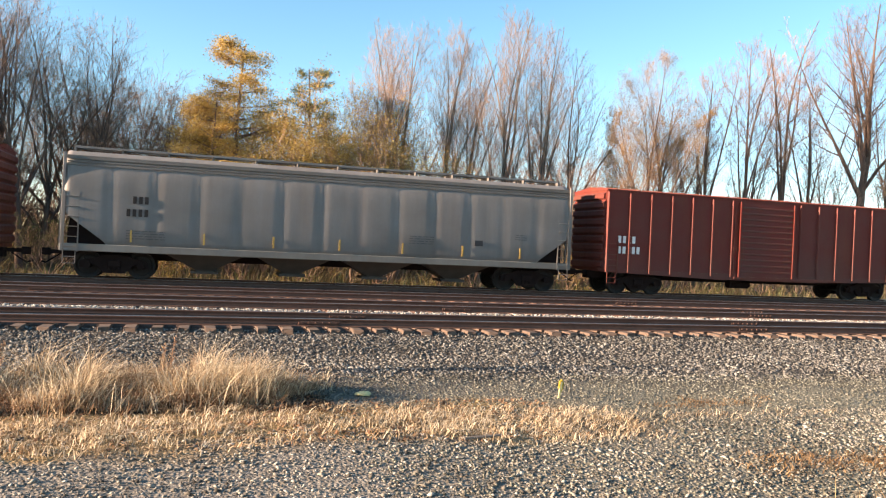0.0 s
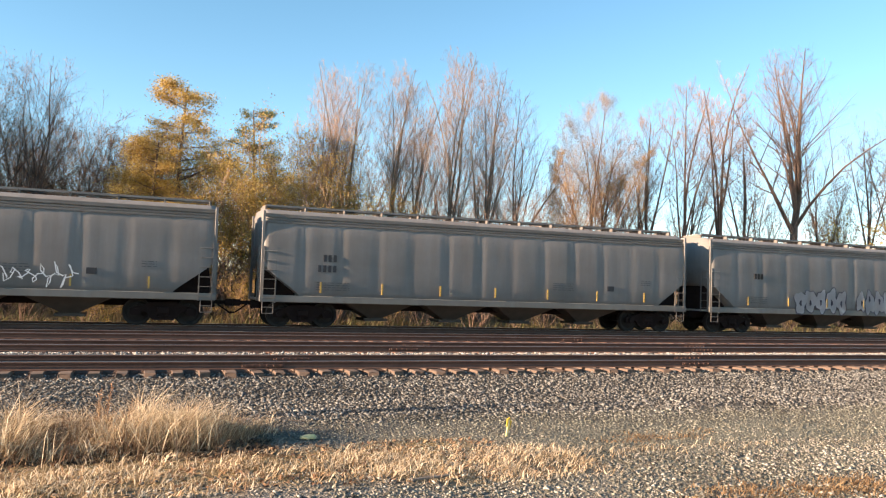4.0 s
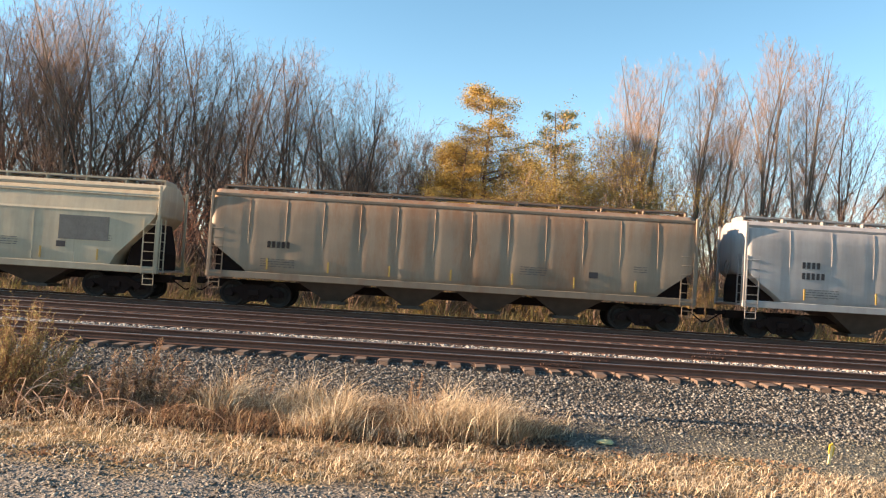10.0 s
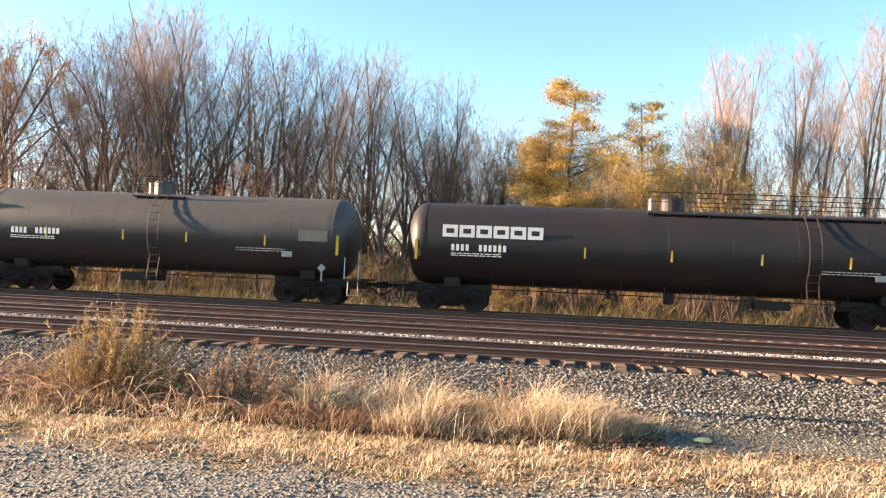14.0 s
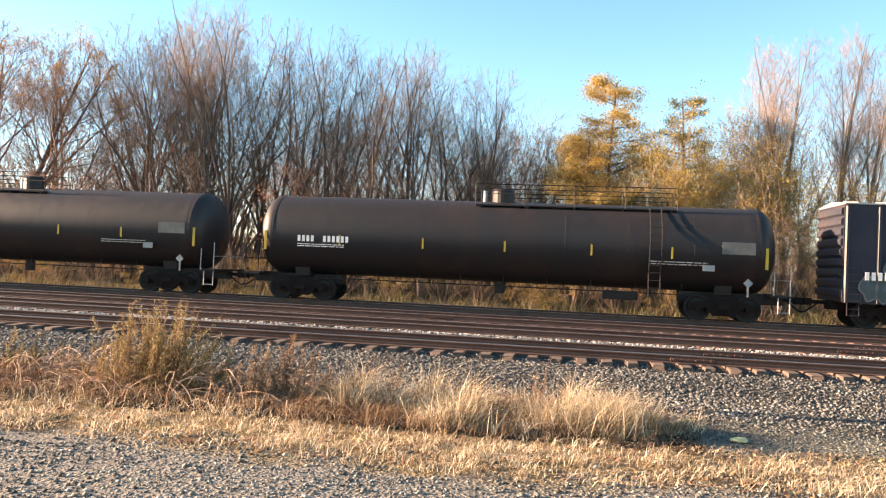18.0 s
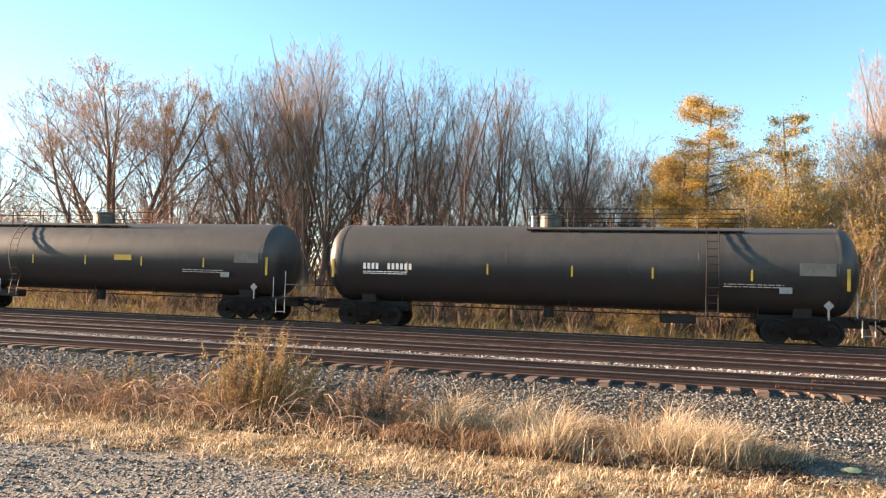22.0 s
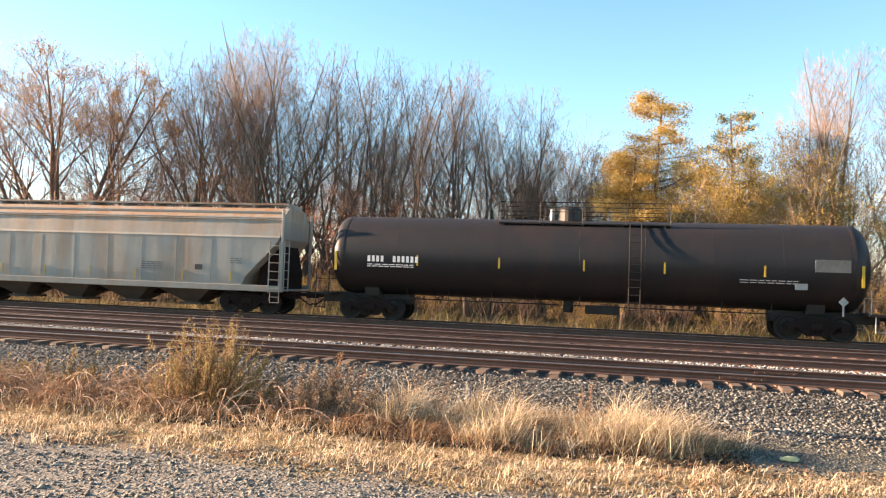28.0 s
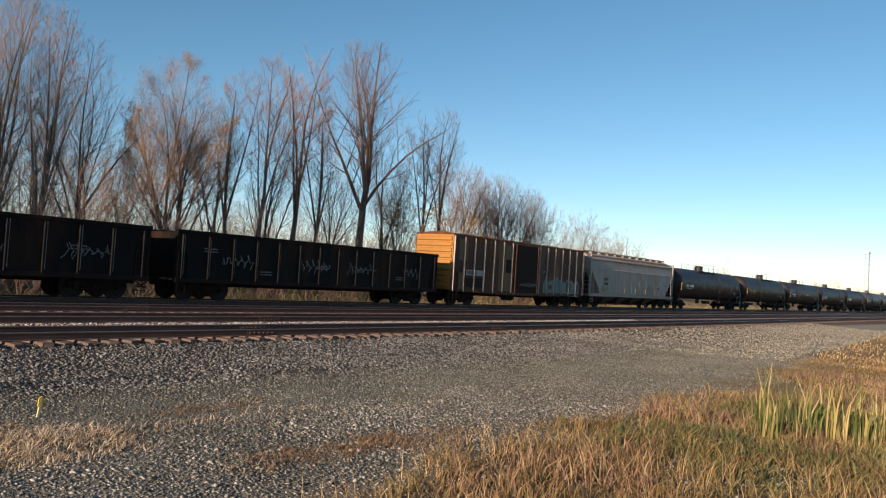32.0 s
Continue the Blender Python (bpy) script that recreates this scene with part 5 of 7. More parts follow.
    ys = -math.sqrt(TANK_R ** 2 - (zs - TANK_Z) ** 2) - 0.006
    xs = np.linspace(-e + 0.55, e - 0.55, stripes)
    me_s = shared(("stripe", 0.42), lambda: boxed(-0.032, 0.032, -0.006, 0.02, -0.21, 0.21), M["yellow_paint"])
    me_l = shared(("stripe", 0.75), lambda: boxed(-0.05, 0.05, -0.006, 0.02, -0.38, 0.38), M["yellow_paint"])
    for k, x in enumerate(xs):
        tall = k in (0, stripes - 1)
        y = ys if not tall else -math.sqrt(max(0.2, (TANK_R - 0.0) ** 2 - (zs - TANK_Z) ** 2)) * 0.985 - 0.02
        part("reflector", me_l if tall else me_s, None, car, "yellow reflective strip", at=(float(x) + (r.uniform(-0.2, 0.2) if not tall else 0), y, zs - (0.1 if tall else 0)))
    marks(car, 4, -e + 1.9, zs - 0.1, 0.24, ys - 0.004, M[mark], label="painted owner's mark as plain bars")
    marks(car, 6, -e + 2.95, zs - 0.1, 0.24, ys - 0.004, M[mark], label="painted running number as plain bars")
    text_lines(car, -e + 1.9, zs - 0.22, 1.9, 2, ys - 0.012, M[mark], 0.075, 0.03)
    text_lines(car, e - 4.6, zs - 0.35, 2.0, 2, ys - 0.02, M["worn_lit_white"], 0.085, 0.032)
    panel = boxed(e - 2.1, e - 0.95, ys - 0.012, ys + 0.02, zs + 0.02, zs + 0.46)
    part("data_panel", panel, M["stencil"], car, "gray stencilled data panel")
    marks(car, 1, e - 2.75, zs - 0.62, 0.22, ys + 0.02, M["worn_lit_white"], "test_stencil", wide=1.9, ring=True, label="white framed test stencil")
    if seed % 3 == 0:
        part("warning_plate", boxed(dome + 1.9, dome + 2.8, ys - 0.012, ys + 0.02, zs + 0.02, zs + 0.26), M["yellow_paint"], car, "yellow warning plate")
    if placard:
        bm = bmesh.new()
        rod(bm, (0, -0.01, 0), (0, 0.01, 0), 0.17, 4)
        card = part("placard", bm, M["worn_lit_white"], car, "diamond placard", at=pose(e - 1.15, -1.5, 1.45, 0, 45, 0))
        part("placard_post", boxed(-0.03, 0.03, 0.015, 0.05, -0.5, 0.0), M["steel"], card, at=pose(0, 0, 0, 0, -45, 0))
    add_couplers(car, e + 0.3, 0.70)
    car["half"] = length / 2
    return car


SPEED = 22.08
TRAIN = []


def couple(car, front):
    """Puts a car on the train; front: where its leading coupler is at the start."""
    TRAIN.append((car, front - car["half"]))


def side_y(half_width):
    return -half_width - 0.012


def build_train():
    hy = side_y(1.585)
    by = side_y(1.50)
    # leading red boxcar
    c = boxcar("red boxcar with white lettering and ribbed sliding doors", 18.1, "red_box")
    marks(c, 4, -7.6, 2.2, 0.30, by, M["white_paint"], label="painted owner's mark as plain bars")
    marks(c, 5, -7.6, 1.75, 0.30, by, M["white_paint"], label="painted running number as plain bars")
    couple(c, 15.45 + 18.1)
    c = hopper("long gray covered hopper with curved sides and faded lettering", 21.0, "gray_hopper", "round", 4, 0.98)
    marks(c, 3, -7.4, 2.7, 0.26, hy, M["dark_steel"])
    marks(c, 4, -7.6, 2.25, 0.26, hy, M["dark_steel"])
    couple(c, 15.45)
    c = boxcar("red boxcar covered with large silver graffiti", 17.65, "red_box")
    graffiti(c, -4.0, 6.2, 0.95, 1.55, by - 0.075, 9, "silver_paint", "black_paint", 4, "silver underpaint with black outlines", "black_paint")
    letters(c, "ASEK/", -3.5, 1.0, 10.0, 1.62, by - 0.092, "silver_paint", "black_paint", "large silver graffiti letters with black outlines", 0.08, 0.09, 0.07)
    for k in range(5):
        tags(c, -8.0 + 0.12 * k, -6.5, 2.45 + 0.3 * k, 2.85 + 0.3 * k, by - 0.08, "silver_paint", 3 + k)
    marks(c, 5, -6.0, 1.95, 0.3, by, M["worn_lit_white"], label="painted running number as plain bars")
    couple(c, -6.0)
    c = hopper("gray covered hopper with upright outside ribs and brown discharge bays", 19.47, "ribbed_hopper", "ribs", 3, 1.25, 4.40)
    for x in (-6.75, -5.72):
        part("number_patch", boxed(x, x + 0.92, -1.475, -1.44, 1.78, 2.8), M["black_paint"], c, "black patch behind the running number")
        for z in (2.38, 1.92):
            marks(c, 2, x + 0.12, z, 0.32, -1.48, M["worn_lit_white"], gap=0.25, wide=0.7)
    couple(c, -23.95)
    c = hopper("gray covered hopper with rows of white bubble graffiti", 21.25, "gray_hopper", "round", 4, 0.98)
    marks(c, 3, -7.2, 2.6, 0.26, hy, M["dark_steel"])
    for k, x in enumerate((-4.6, -0.5, 2.5, 6.0)):
        graffiti(c, x, x + (3.4, 2.5, 3.2, 2.1)[k], 1.05, 2.15 - 0.15 * (k > 1), hy + 0.02, (5, 4, 5, 4)[k], "chalk", "violet", 21 + k, "white bubble graffiti with dark rims", "violet", holes=True)
    couple(c, -43.2)
    c = hopper("plain gray covered hopper with curved dusty sides", 20.88, "gray_hopper", "round", 4, 0.98)
    marks(c, 3, -7.3, 2.55, 0.26, hy, M["black_paint"])
    marks(c, 4, -7.5, 2.15, 0.26, hy, M["black_paint"])
    couple(c, -64.2)
    c = hopper("gray covered hopper with faint graffiti along its sill", 21.3, "gray_hopper", "round", 4, 0.98)
    marks(c, 3, -7.3, 2.55, 0.26, hy, M["dark_steel"])
    graffiti(c, -2.0, 2.4, 1.1, 2.1, hy + 0.02, 7, "gray_hopper", "black_paint", 41, "faint dark graffiti")
    tags(c, 2.6, 5.2, 1.3, 2.1, hy, "white_paint", 5)
    couple(c, -85.1)
    c = hopper("pale gray covered hopper with curved sides and small tags", 21.41, "pale_hopper", "round", 4, 1.1)
    marks(c, 4, -7.2, 2.65, 0.24, hy, M["black_paint"])
    marks(c, 4, -7.2, 2.25, 0.24, hy, M["black_paint"])
    tags(c, -4.2, -1.9, 1.6, 2.1, hy, "red_paint", 8)
    tags(c, -1.0, 0.9, 1.6, 2.1, hy, "black_paint", 9)
    couple(c, -106.55)
    c = hopper("pale gray covered hopper with red block graffiti", 22.0, "pale_hopper", "round", 4, 1.15)
    marks(c, 4, -8.0, 2.75, 0.26, hy, M["black_paint"])
    marks(c, 5, -8.0, 2.3, 0.26, hy, M["black_paint"])
    letters(c, "RAGG", -4.2, 1.35, 4.4, 1.0, hy - 0.004, "red_paint", "pale_hopper", "red block graffiti letters", 0.1, 0.06, 0.05)
    tags(c, 5.9, 6.9, 1.4, 2.2, hy, "black_paint", 12)
    marks(c, 4, 8.2, 3.55, 0.42, hy + 0.0, M["black_paint"], "owner_logo", gap=0.12, ring=True, stroke=0.3, label="large dark owner's mark")
    couple(c, -128.05)
    c = hopper("dull gray covered hopper with black scrawls", 19.23, "pale_hopper", "round", 4, 1.15)
    marks(c, 4, -6.8, 2.75, 0.24, hy, M["dark_steel"])
    tags(c, -3.4, -2.0, 1.5, 2.7, hy, "black_paint", 15)
    tags(c, -1.6, -0.3, 1.6, 2.2, hy, "dark_steel", 16)
    marks(c, 4, 7.0, 3.45, 0.40, hy + 0.0, M["black_paint"], "owner_logo", gap=0.12, ring=True, stroke=0.3, label="large dark owner's mark")
    couple(c, -150.1)
    c = hopper("tan rust-stained covered hopper with green and blue graffiti", 19.37, "tan_hopper", "round", 3, 1.1)
    for x, n in ((-0.8, 7), (1.95, 8), (5.05, 2)):
        marks(c, n, x, 3.0, 0.50, hy + 0.01, M["ink"], "company_name", gap=0.22, wide=0.46, ring=True, stroke=0.1, label="thin dark company lettering as plain blocks")
    part("peak_emblem", prism(bmesh.new(), [(-1.8, 3.0), (-1.45, 3.42), (-1.25, 3.15), (-1.15, 3.25), (-0.95, 3.0)], hy - 0.004, hy + 0.02), M["blue_paint"], c, "small blue peak emblem")
    marks(c, 4, -6.6, 2.75, 0.28, hy, M["black_paint"])
    marks(c, 4, -6.6, 2.25, 0.28, hy, M["black_paint"])
    graffiti(c, 0.7, 8.0, 1.1, 2.55, hy + 0.004, 6, "royal_paint", "royal_paint", 60, "blue graffiti cloud", holes=False)
    letters(c, "EGAH", 1.7, 1.05, 5.6, 1.5, hy - 0.012, "green_paint", "black_paint", "large green graffiti letters", 0.05, 0.09, 0.06)
    tags(c, 7.7, 8.8, 1.9, 2.2, hy, "black_paint", 64)
    couple(c, -169.35)
    c = hopper("white-gray covered hopper with blue tags and dark lettering", 22.3, "pale_hopper", "round", 4, 1.2)
    marks(c, 4, -8.2, 2.75, 0.24, hy, M["black_paint"])
    marks(c, 5, -8.2, 2.35, 0.24, hy, M["black_paint"])
    tags(c, -4.3, -2.5, 1.75, 2.2, hy, "black_paint", 18)
    tags(c, 6.0, 7.2, 1.4, 2.1, hy, "blue_paint", 19)
    marks(c, 4, 8.7, 3.5, 0.46, hy + 0.0, M["black_paint"], "owner_logo", gap=0.12, ring=True, stroke=0.3, label="large dark owner's mark")
    couple(c, -188.35)
    c = hopper("rust-brown covered hopper with deep stains below its roof", 20.1, "rusty_hopper", "round", 4, 1.1)
    marks(c, 5, -7.0, 2.3, 0.24, hy, M["dark_steel"])
    couple(c, -210.82)
    c = hopper("cream covered hopper with folded upper sides and gray patches", 19.21, "white_hopper", "bands", 3, 1.05)
    for x, w in ((-6.7, 1.3), (-0.4, 0.7), (5.0, 1.9)):
        part("painted_patch", boxed(x, x + w, -1.575, -1.54, 2.15, 2.15 + w * 0.42 + 0.12), M["stencil"], c, "gray painted-over patch")
    couple(c, -231.25)
    c = tank_car("long black tank car with yellow strips and yellow lettering", 21.45, mark="yellow_paint", seed=0, dome=-0.2, rail=6.3, behind=0.16, ladder=4.3)
    couple(c, -250.46)
    for seed, front, length, name in ((1, -271.91, 21.56, "long black tank car with a large white company name"), (2, -293.47, 21.89, "black tank car with white block company name")):
        c = tank_car(name, length, seed=seed, dome=0.3, rail=(5.6, 8.6)[seed - 1], behind=(0.42, 0.12)[seed - 1], ladder=(3.6, 4.9)[seed - 1])
        marks(c, 6, -8.4, 2.86, 0.46, -1.60, M["white_paint"], "company_name", gap=0.14, wide=1.26, ring=True, stroke=0.3, label="large white company name as plain blocks")
        couple(c, front)
    c = tank_car("shorter gray-black tank car in the shade of its neighbour", 17.99, "gray_tank", 6, seed=5, dome=-0.4, rail=2.2, ladder=-0.2)
    couple(c, -315.36)
    couple(hopper("gray covered hopper with clean pale sides", 19.1, "pale_hopper", "round", 4, 1.05), -333.35)
    c = hopper("white covered hopper with folded upper sides and a dark mural tag", 18.57, "bone_hopper", "bands", 4, 0.95)
    graffiti(c, -3.6, 2.2, 1.15, 2.0, side_y(1.56), 6, "dull_teal", "ink", 24, "dark teal spray mural along the sill", "dull_white")
    tags(c, -2.6, 1.8, 1.5, 2.5, side_y(1.575), "ink", 25)
    marks(c, 4, -6.3, 2.3, 0.26, side_y(1.55), M["black_paint"])
    couple(c, -352.45)
    c = boxcar("dark blue boxcar with yellow letters and mixed graffiti", 18.19, "blue_box")
    marks(c, 3, 4.2, 3.1, 0.72, by - 0.075, M["yellow_paint"], "owner_logo", gap=0.65, wide=0.85, ring=True, stroke=0.26, label="three large yellow letters as plain blocks")
    for k, (x, w, n, lo, hi, f, l) in enumerate(((-7.7, 2.6, 5, 1.0, 1.9, "dull_teal", "dull_white"), (-6.9, 2.2, 4, 1.75, 2.7, "dull_blue", "dull_teal"), (-5.2, 2.0, 4, 0.95, 1.8, "rust_spray", "dull_white"),
                                              (-4.8, 2.0, 4, 1.6, 2.75, "dull_teal", "rust_spray"), (-3.3, 1.5, 3, 1.0, 2.4, "dull_blue", "dull_white"), (1.9, 2.2, 4, 0.95, 1.75, "rust_spray", "dull_white"), (3.6, 3.6, 6, 0.95, 2.1, "rust_spray", "dull_white"), (5.0, 2.6, 5, 1.5, 2.5, "blue_box", "dull_white"))):
        graffiti(c, x, x + w, lo, hi, by - 0.078 - 0.012 * k, n, f, l, 70 + k, "mixed dull-coloured graffiti", "dull_blue")
    letters(c, "W", -1.1, 1.05, 1.5, 0.85, by - 0.1, "silver_paint", "black_paint", "white bubble letter on the door", 0.1, 0.10, 0.06)
    for k in range(3):
        tags(c, 2.1 + 1.5 * k, 4.2 + 1.3 * k, 1.35 + 0.2 * k, 2.6, by - 0.19, "dull_white", 90 + k, 0.014)
    marks(c, 6, -7.6, 1.75, 0.28, by - 0.16, M["white_paint"])
    couple(c, -370.83)
    fronts = [-389.22, -411.32, -433.07, -455.5, -478.51, -500.9, -522.24, -543.81, -565.69, -587.48, -608.64, -631.16]
    looks = [("glossy black tank car with white lettering", "black_tank", "white_paint"), ("black tank car with yellow lettering and plate", "black_tank", "yellow_paint"),
             ("dusty gray-black tank car with pale top", "gray_tank", "white_paint"), ("dark tank car with painted-over square patches", "gray_tank", "yellow_paint"),
             ("dusty gray tank car with a long dome shadow", "gray_tank", "white_paint"), ("gray-black tank car with a white diamond placard", "gray_tank", "white_paint"),
             ("black liquefied-gas tank car with white lettering", "black_tank", "white_paint"), ("black tank car with gray data panels", "black_tank", "white_paint"),
             ("black tank car with white running marks", "black_tank", "white_paint"), ("black tank car with orange-yellow marks", "black_tank", "yellow_paint"),
             ("black tank car with small white print", "black_tank", "white_paint")]
    for k, (name, mat, mark) in enumerate(looks):
        length = fronts[k] - fronts[k + 1]
        c = tank_car(name, length, mat, 7, mark, dome=(-0.2, 0.9, -0.2, 0.4, -0.9, -0.4, 0.3, -0.6, -0.8, 1.7, -0.5)[k], rail=(7.6, 6.0, 8.0, 2.6, 8.0, 8.0, 8.0, 7.0, 6.2, 5.0, 6.5)[k], seed=10 + k,
                     behind=(0.13, 0.8, 0.15, 0.42, 0.1, 0.76, 0.12, 0.42, 0.76, 0.5, 0.42)[k], ladder=(5.4, -4.4, 4.6, 1.6, 5.0, -4.2, 5.0, 3.6, -5.0, -3.0, 1.8)[k])
        if k == 3:
            for x in (-5.0, -3.5, -1.9, -0.5):
                part("painted_patch", boxed(x, x + 1.15, -1.612, -1.5, 2.45, 2.95), M["black_tank"], c, "square painted-over patch")
        couple(c, fronts[k])
    c = hopper("gray-white covered hopper with folded sides and rust streaks", 19.53, "streaked_hopper", "bands", 4, 0.98)
    marks(c, 4, -6.4, 2.3, 0.26, side_y(1.55), M["black_paint"])
    marks(c, 4, -6.4, 1.9, 0.26, side_y(1.55), M["black_paint"])
    couple(c, -631.16)
    c = boxcar("rust-brown boxcar with pale blue graffiti and worn yellow patches", 18.21, "brown_box", slack=1.0)
    for x, z, w, h, paint, name, text in (
            (-8.0, 2.85, 0.85, 1.35, "tan_primer", "primer_patch", "worn tan primer patch"), (-8.0, 1.0, 0.45, 1.1, "ochre_worn", "primer_patch", "worn ochre primer patch"),
            (-3.45, 1.0, 0.85, 3.2, "ochre_worn", "primer_patch", "worn ochre primer patch"), (-2.6, 1.0, 0.75, 0.75, "ochre_worn", "primer_patch", "worn ochre primer patch"),
            (-2.6, 1.75, 0.75, 0.55, "tan_primer", "primer_patch", "worn tan primer patch"), (-2.6, 2.3, 0.75, 0.9, "slate_spray", "painted_band", "dark sprayed band"),
            (-2.6, 3.2, 0.75, 0.95, "tan_primer", "primer_patch", "worn tan primer patch"), (-7.1, 1.2, 1.75, 0.6, "slate_spray", "painted_band", "dark sprayed band"),
            (-7.15, 1.95, 1.85, 0.36, "worn_lit_white", "number_board", "white board with a dark number")):
        part(name, boxed(x, x + w, by - 0.004, by + 0.03, z, z + h), M[paint], c, text)
    marks(c, 6, -7.05, 2.01, 0.24, by - 0.006, M["black_paint"], gap=0.5)
    for x in (2.55, 3.5, 4.4, 5.3, 6.2, 7.1):
        ground = bmesh.new()
        crest = [(x + 0.075 * j, 1.84 + 0.1 * math.sin(2.3 * (x + 0.075 * j)) + 0.05 * math.sin(9.0 * (x + 0.075 * j))) for j in range(13)]
        prism(ground, [(x + 0.9, 0.86), (x, 0.86)] + crest, by - 0.003, by + 0.03)
        part("sprayed_field", ground, M["faded_spray"], c, "faded pale blue sprayed field")
    graffiti(c, 2.5, 7.9, 0.98, 2.12, by - 0.003, 7, "pale_spray", "teal_paint", 120, "pale blue bubble graffiti with teal rims", "teal_paint")
    for x, z, w, h in ((3.25, 1.32, 0.5, 0.34), (5.95, 1.2, 0.7, 0.72), (7.55, 1.1, 0.3, 0.7)):
        part("primer_patch", boxed(x, x + w, by - 0.016, by - 0.012, z, z + h), M["ochre_worn"], c, "ochre paint-over patch")
    for x0, x1 in ((5.35, 5.75), (6.45, 6.05)):
        bm = bmesh.new()
        rod(bm, (x0, by - 0.004, 3.45), (x1, by - 0.004, 3.05), 0.05, 5)
        part("spray_stroke", bm, M["dull_teal"], c, "faint teal spray stroke")
    tags(c, 2.35, 2.9, 2.45, 2.7, by - 0.002, "worn_lit_white", 35, 0.012)
    tags(c, -0.9, 1.3, 1.35, 1.75, by - 0.09, "worn_lit_white", 33, 0.014)
    couple(c, -650.69)
    couple(gondola("black open gondola with pale-edged side posts", 18.9), -669.3)
    couple(gondola("black open gondola with faded white stencils", 19.1), -688.2)
    couple(gondola("empty black gondola at the end of the string", 19.1), -707.3)


build_train()


def car_pose(s):
    """A car at the place s along its track, standing on both trucks."""
    a, b = s - 7.0, s + 7.0
    ya, yb = TRACKS[3] + off(a), TRACKS[3] + off(b)
    return pose(s, (ya + yb) / 2, 0, 0, 0, math.degrees(math.atan2(yb - ya, b - a)))


def motions():
    """The train rolls past at an even speed and its wheels turn."""
    for car, start in TRAIN:
        walk(car, [(float(t), car_pose(start + SPEED * t)) for t in range(33)])
    step = SPEED / FPS / WHEEL_R
    keyed = {}
    for w, k in WHEELSETS:
        if k not in keyed:
            x = w.matrix_basis.translation.x
            walk(w, [(f / FPS, pose(x, 0, WHEEL_R, 0, math.degrees(step * f), 0)) for f in range(961)])
            keyed[k] = w
        else:
            # all axles turn alike, so they share the turn of the first
            w.rotation_mode = "QUATERNION"
            first = keyed[k].animation_data
            w.animation_data_create().action = first.action
            w.animation_data.action_slot = first.action_slot


# ---- trees ----
def tubes(name, segs):
    """All the bars of one tree as one mesh. segs: (p, q, r0, r1, sides)."""
    verts, faces, count = [], [], 0
    for sides in sorted({s[4] for s in segs}):
        some = [s for s in segs if s[4] == sides]
        p = np.array([s[0] for s in some], float)
        q = np.array([s[1] for s in some], float)
        r0 = np.array([s[2] for s in some])[:, None, None]
        r1 = np.array([s[3] for s in some])[:, None, None]
        d = q - p
        d /= np.linalg.norm(d, axis=1, keepdims=True) + 1e-9
        ref = np.where(np.abs(d[:, 2:3]) > 0.9, np.array([[1.0, 0, 0]]), np.array([[0, 0, 1.0]]))
        u = np.cross(d, ref)
        u /= np.linalg.norm(u, axis=1, keepdims=True) + 1e-9
        v = np.cross(d, u)
        a = 2 * np.pi * np.arange(sides) / sides
        ring = u[:, None] * np.cos(a)[None, :, None] + v[:, None] * np.sin(a)[None, :, None]
        vv = np.concatenate([p[:, None] + ring * r0, q[:, None] + ring * r1], 1)
        k = np.arange(sides)
        f = np.stack([k, (k + 1) % sides, sides + (k + 1) % sides, sides + k], -1)
        if sides == 2:
            f = f[:1]
        n = len(some)
        faces.append((f[None] + (count + 2 * sides * np.arange(n))[:, None, None]).reshape(-1, 4))
        verts.append(vv.reshape(-1, 3))
        count += 2 * sides * n
    return raw_mesh(name, np.concatenate(verts), np.concatenate(faces), smooth=True)


def leaves_mesh(name, pts, size, rnd):
    pts = np.asarray(pts, float)
    n = len(pts)
    u = nrg.normal(0, 1, (n, 3))
    u /= np.linalg.norm(u, axis=1, keepdims=True)
    w = nrg.normal(0, 1, (n, 3))
    v = np.cross(u, w)
    v /= np.linalg.norm(v, axis=1, keepdims=True) + 1e-9
    s = (size * nrg.uniform(0.5, 1.3, n))[:, None]
    quad = np.stack([pts - u * s, pts + v * s * 0.55, pts + u * s, pts - v * s * 0.55], 1).reshape(-1, 3)
    return raw_mesh(name, quad, np.arange(4 * n).reshape(-1, 4))


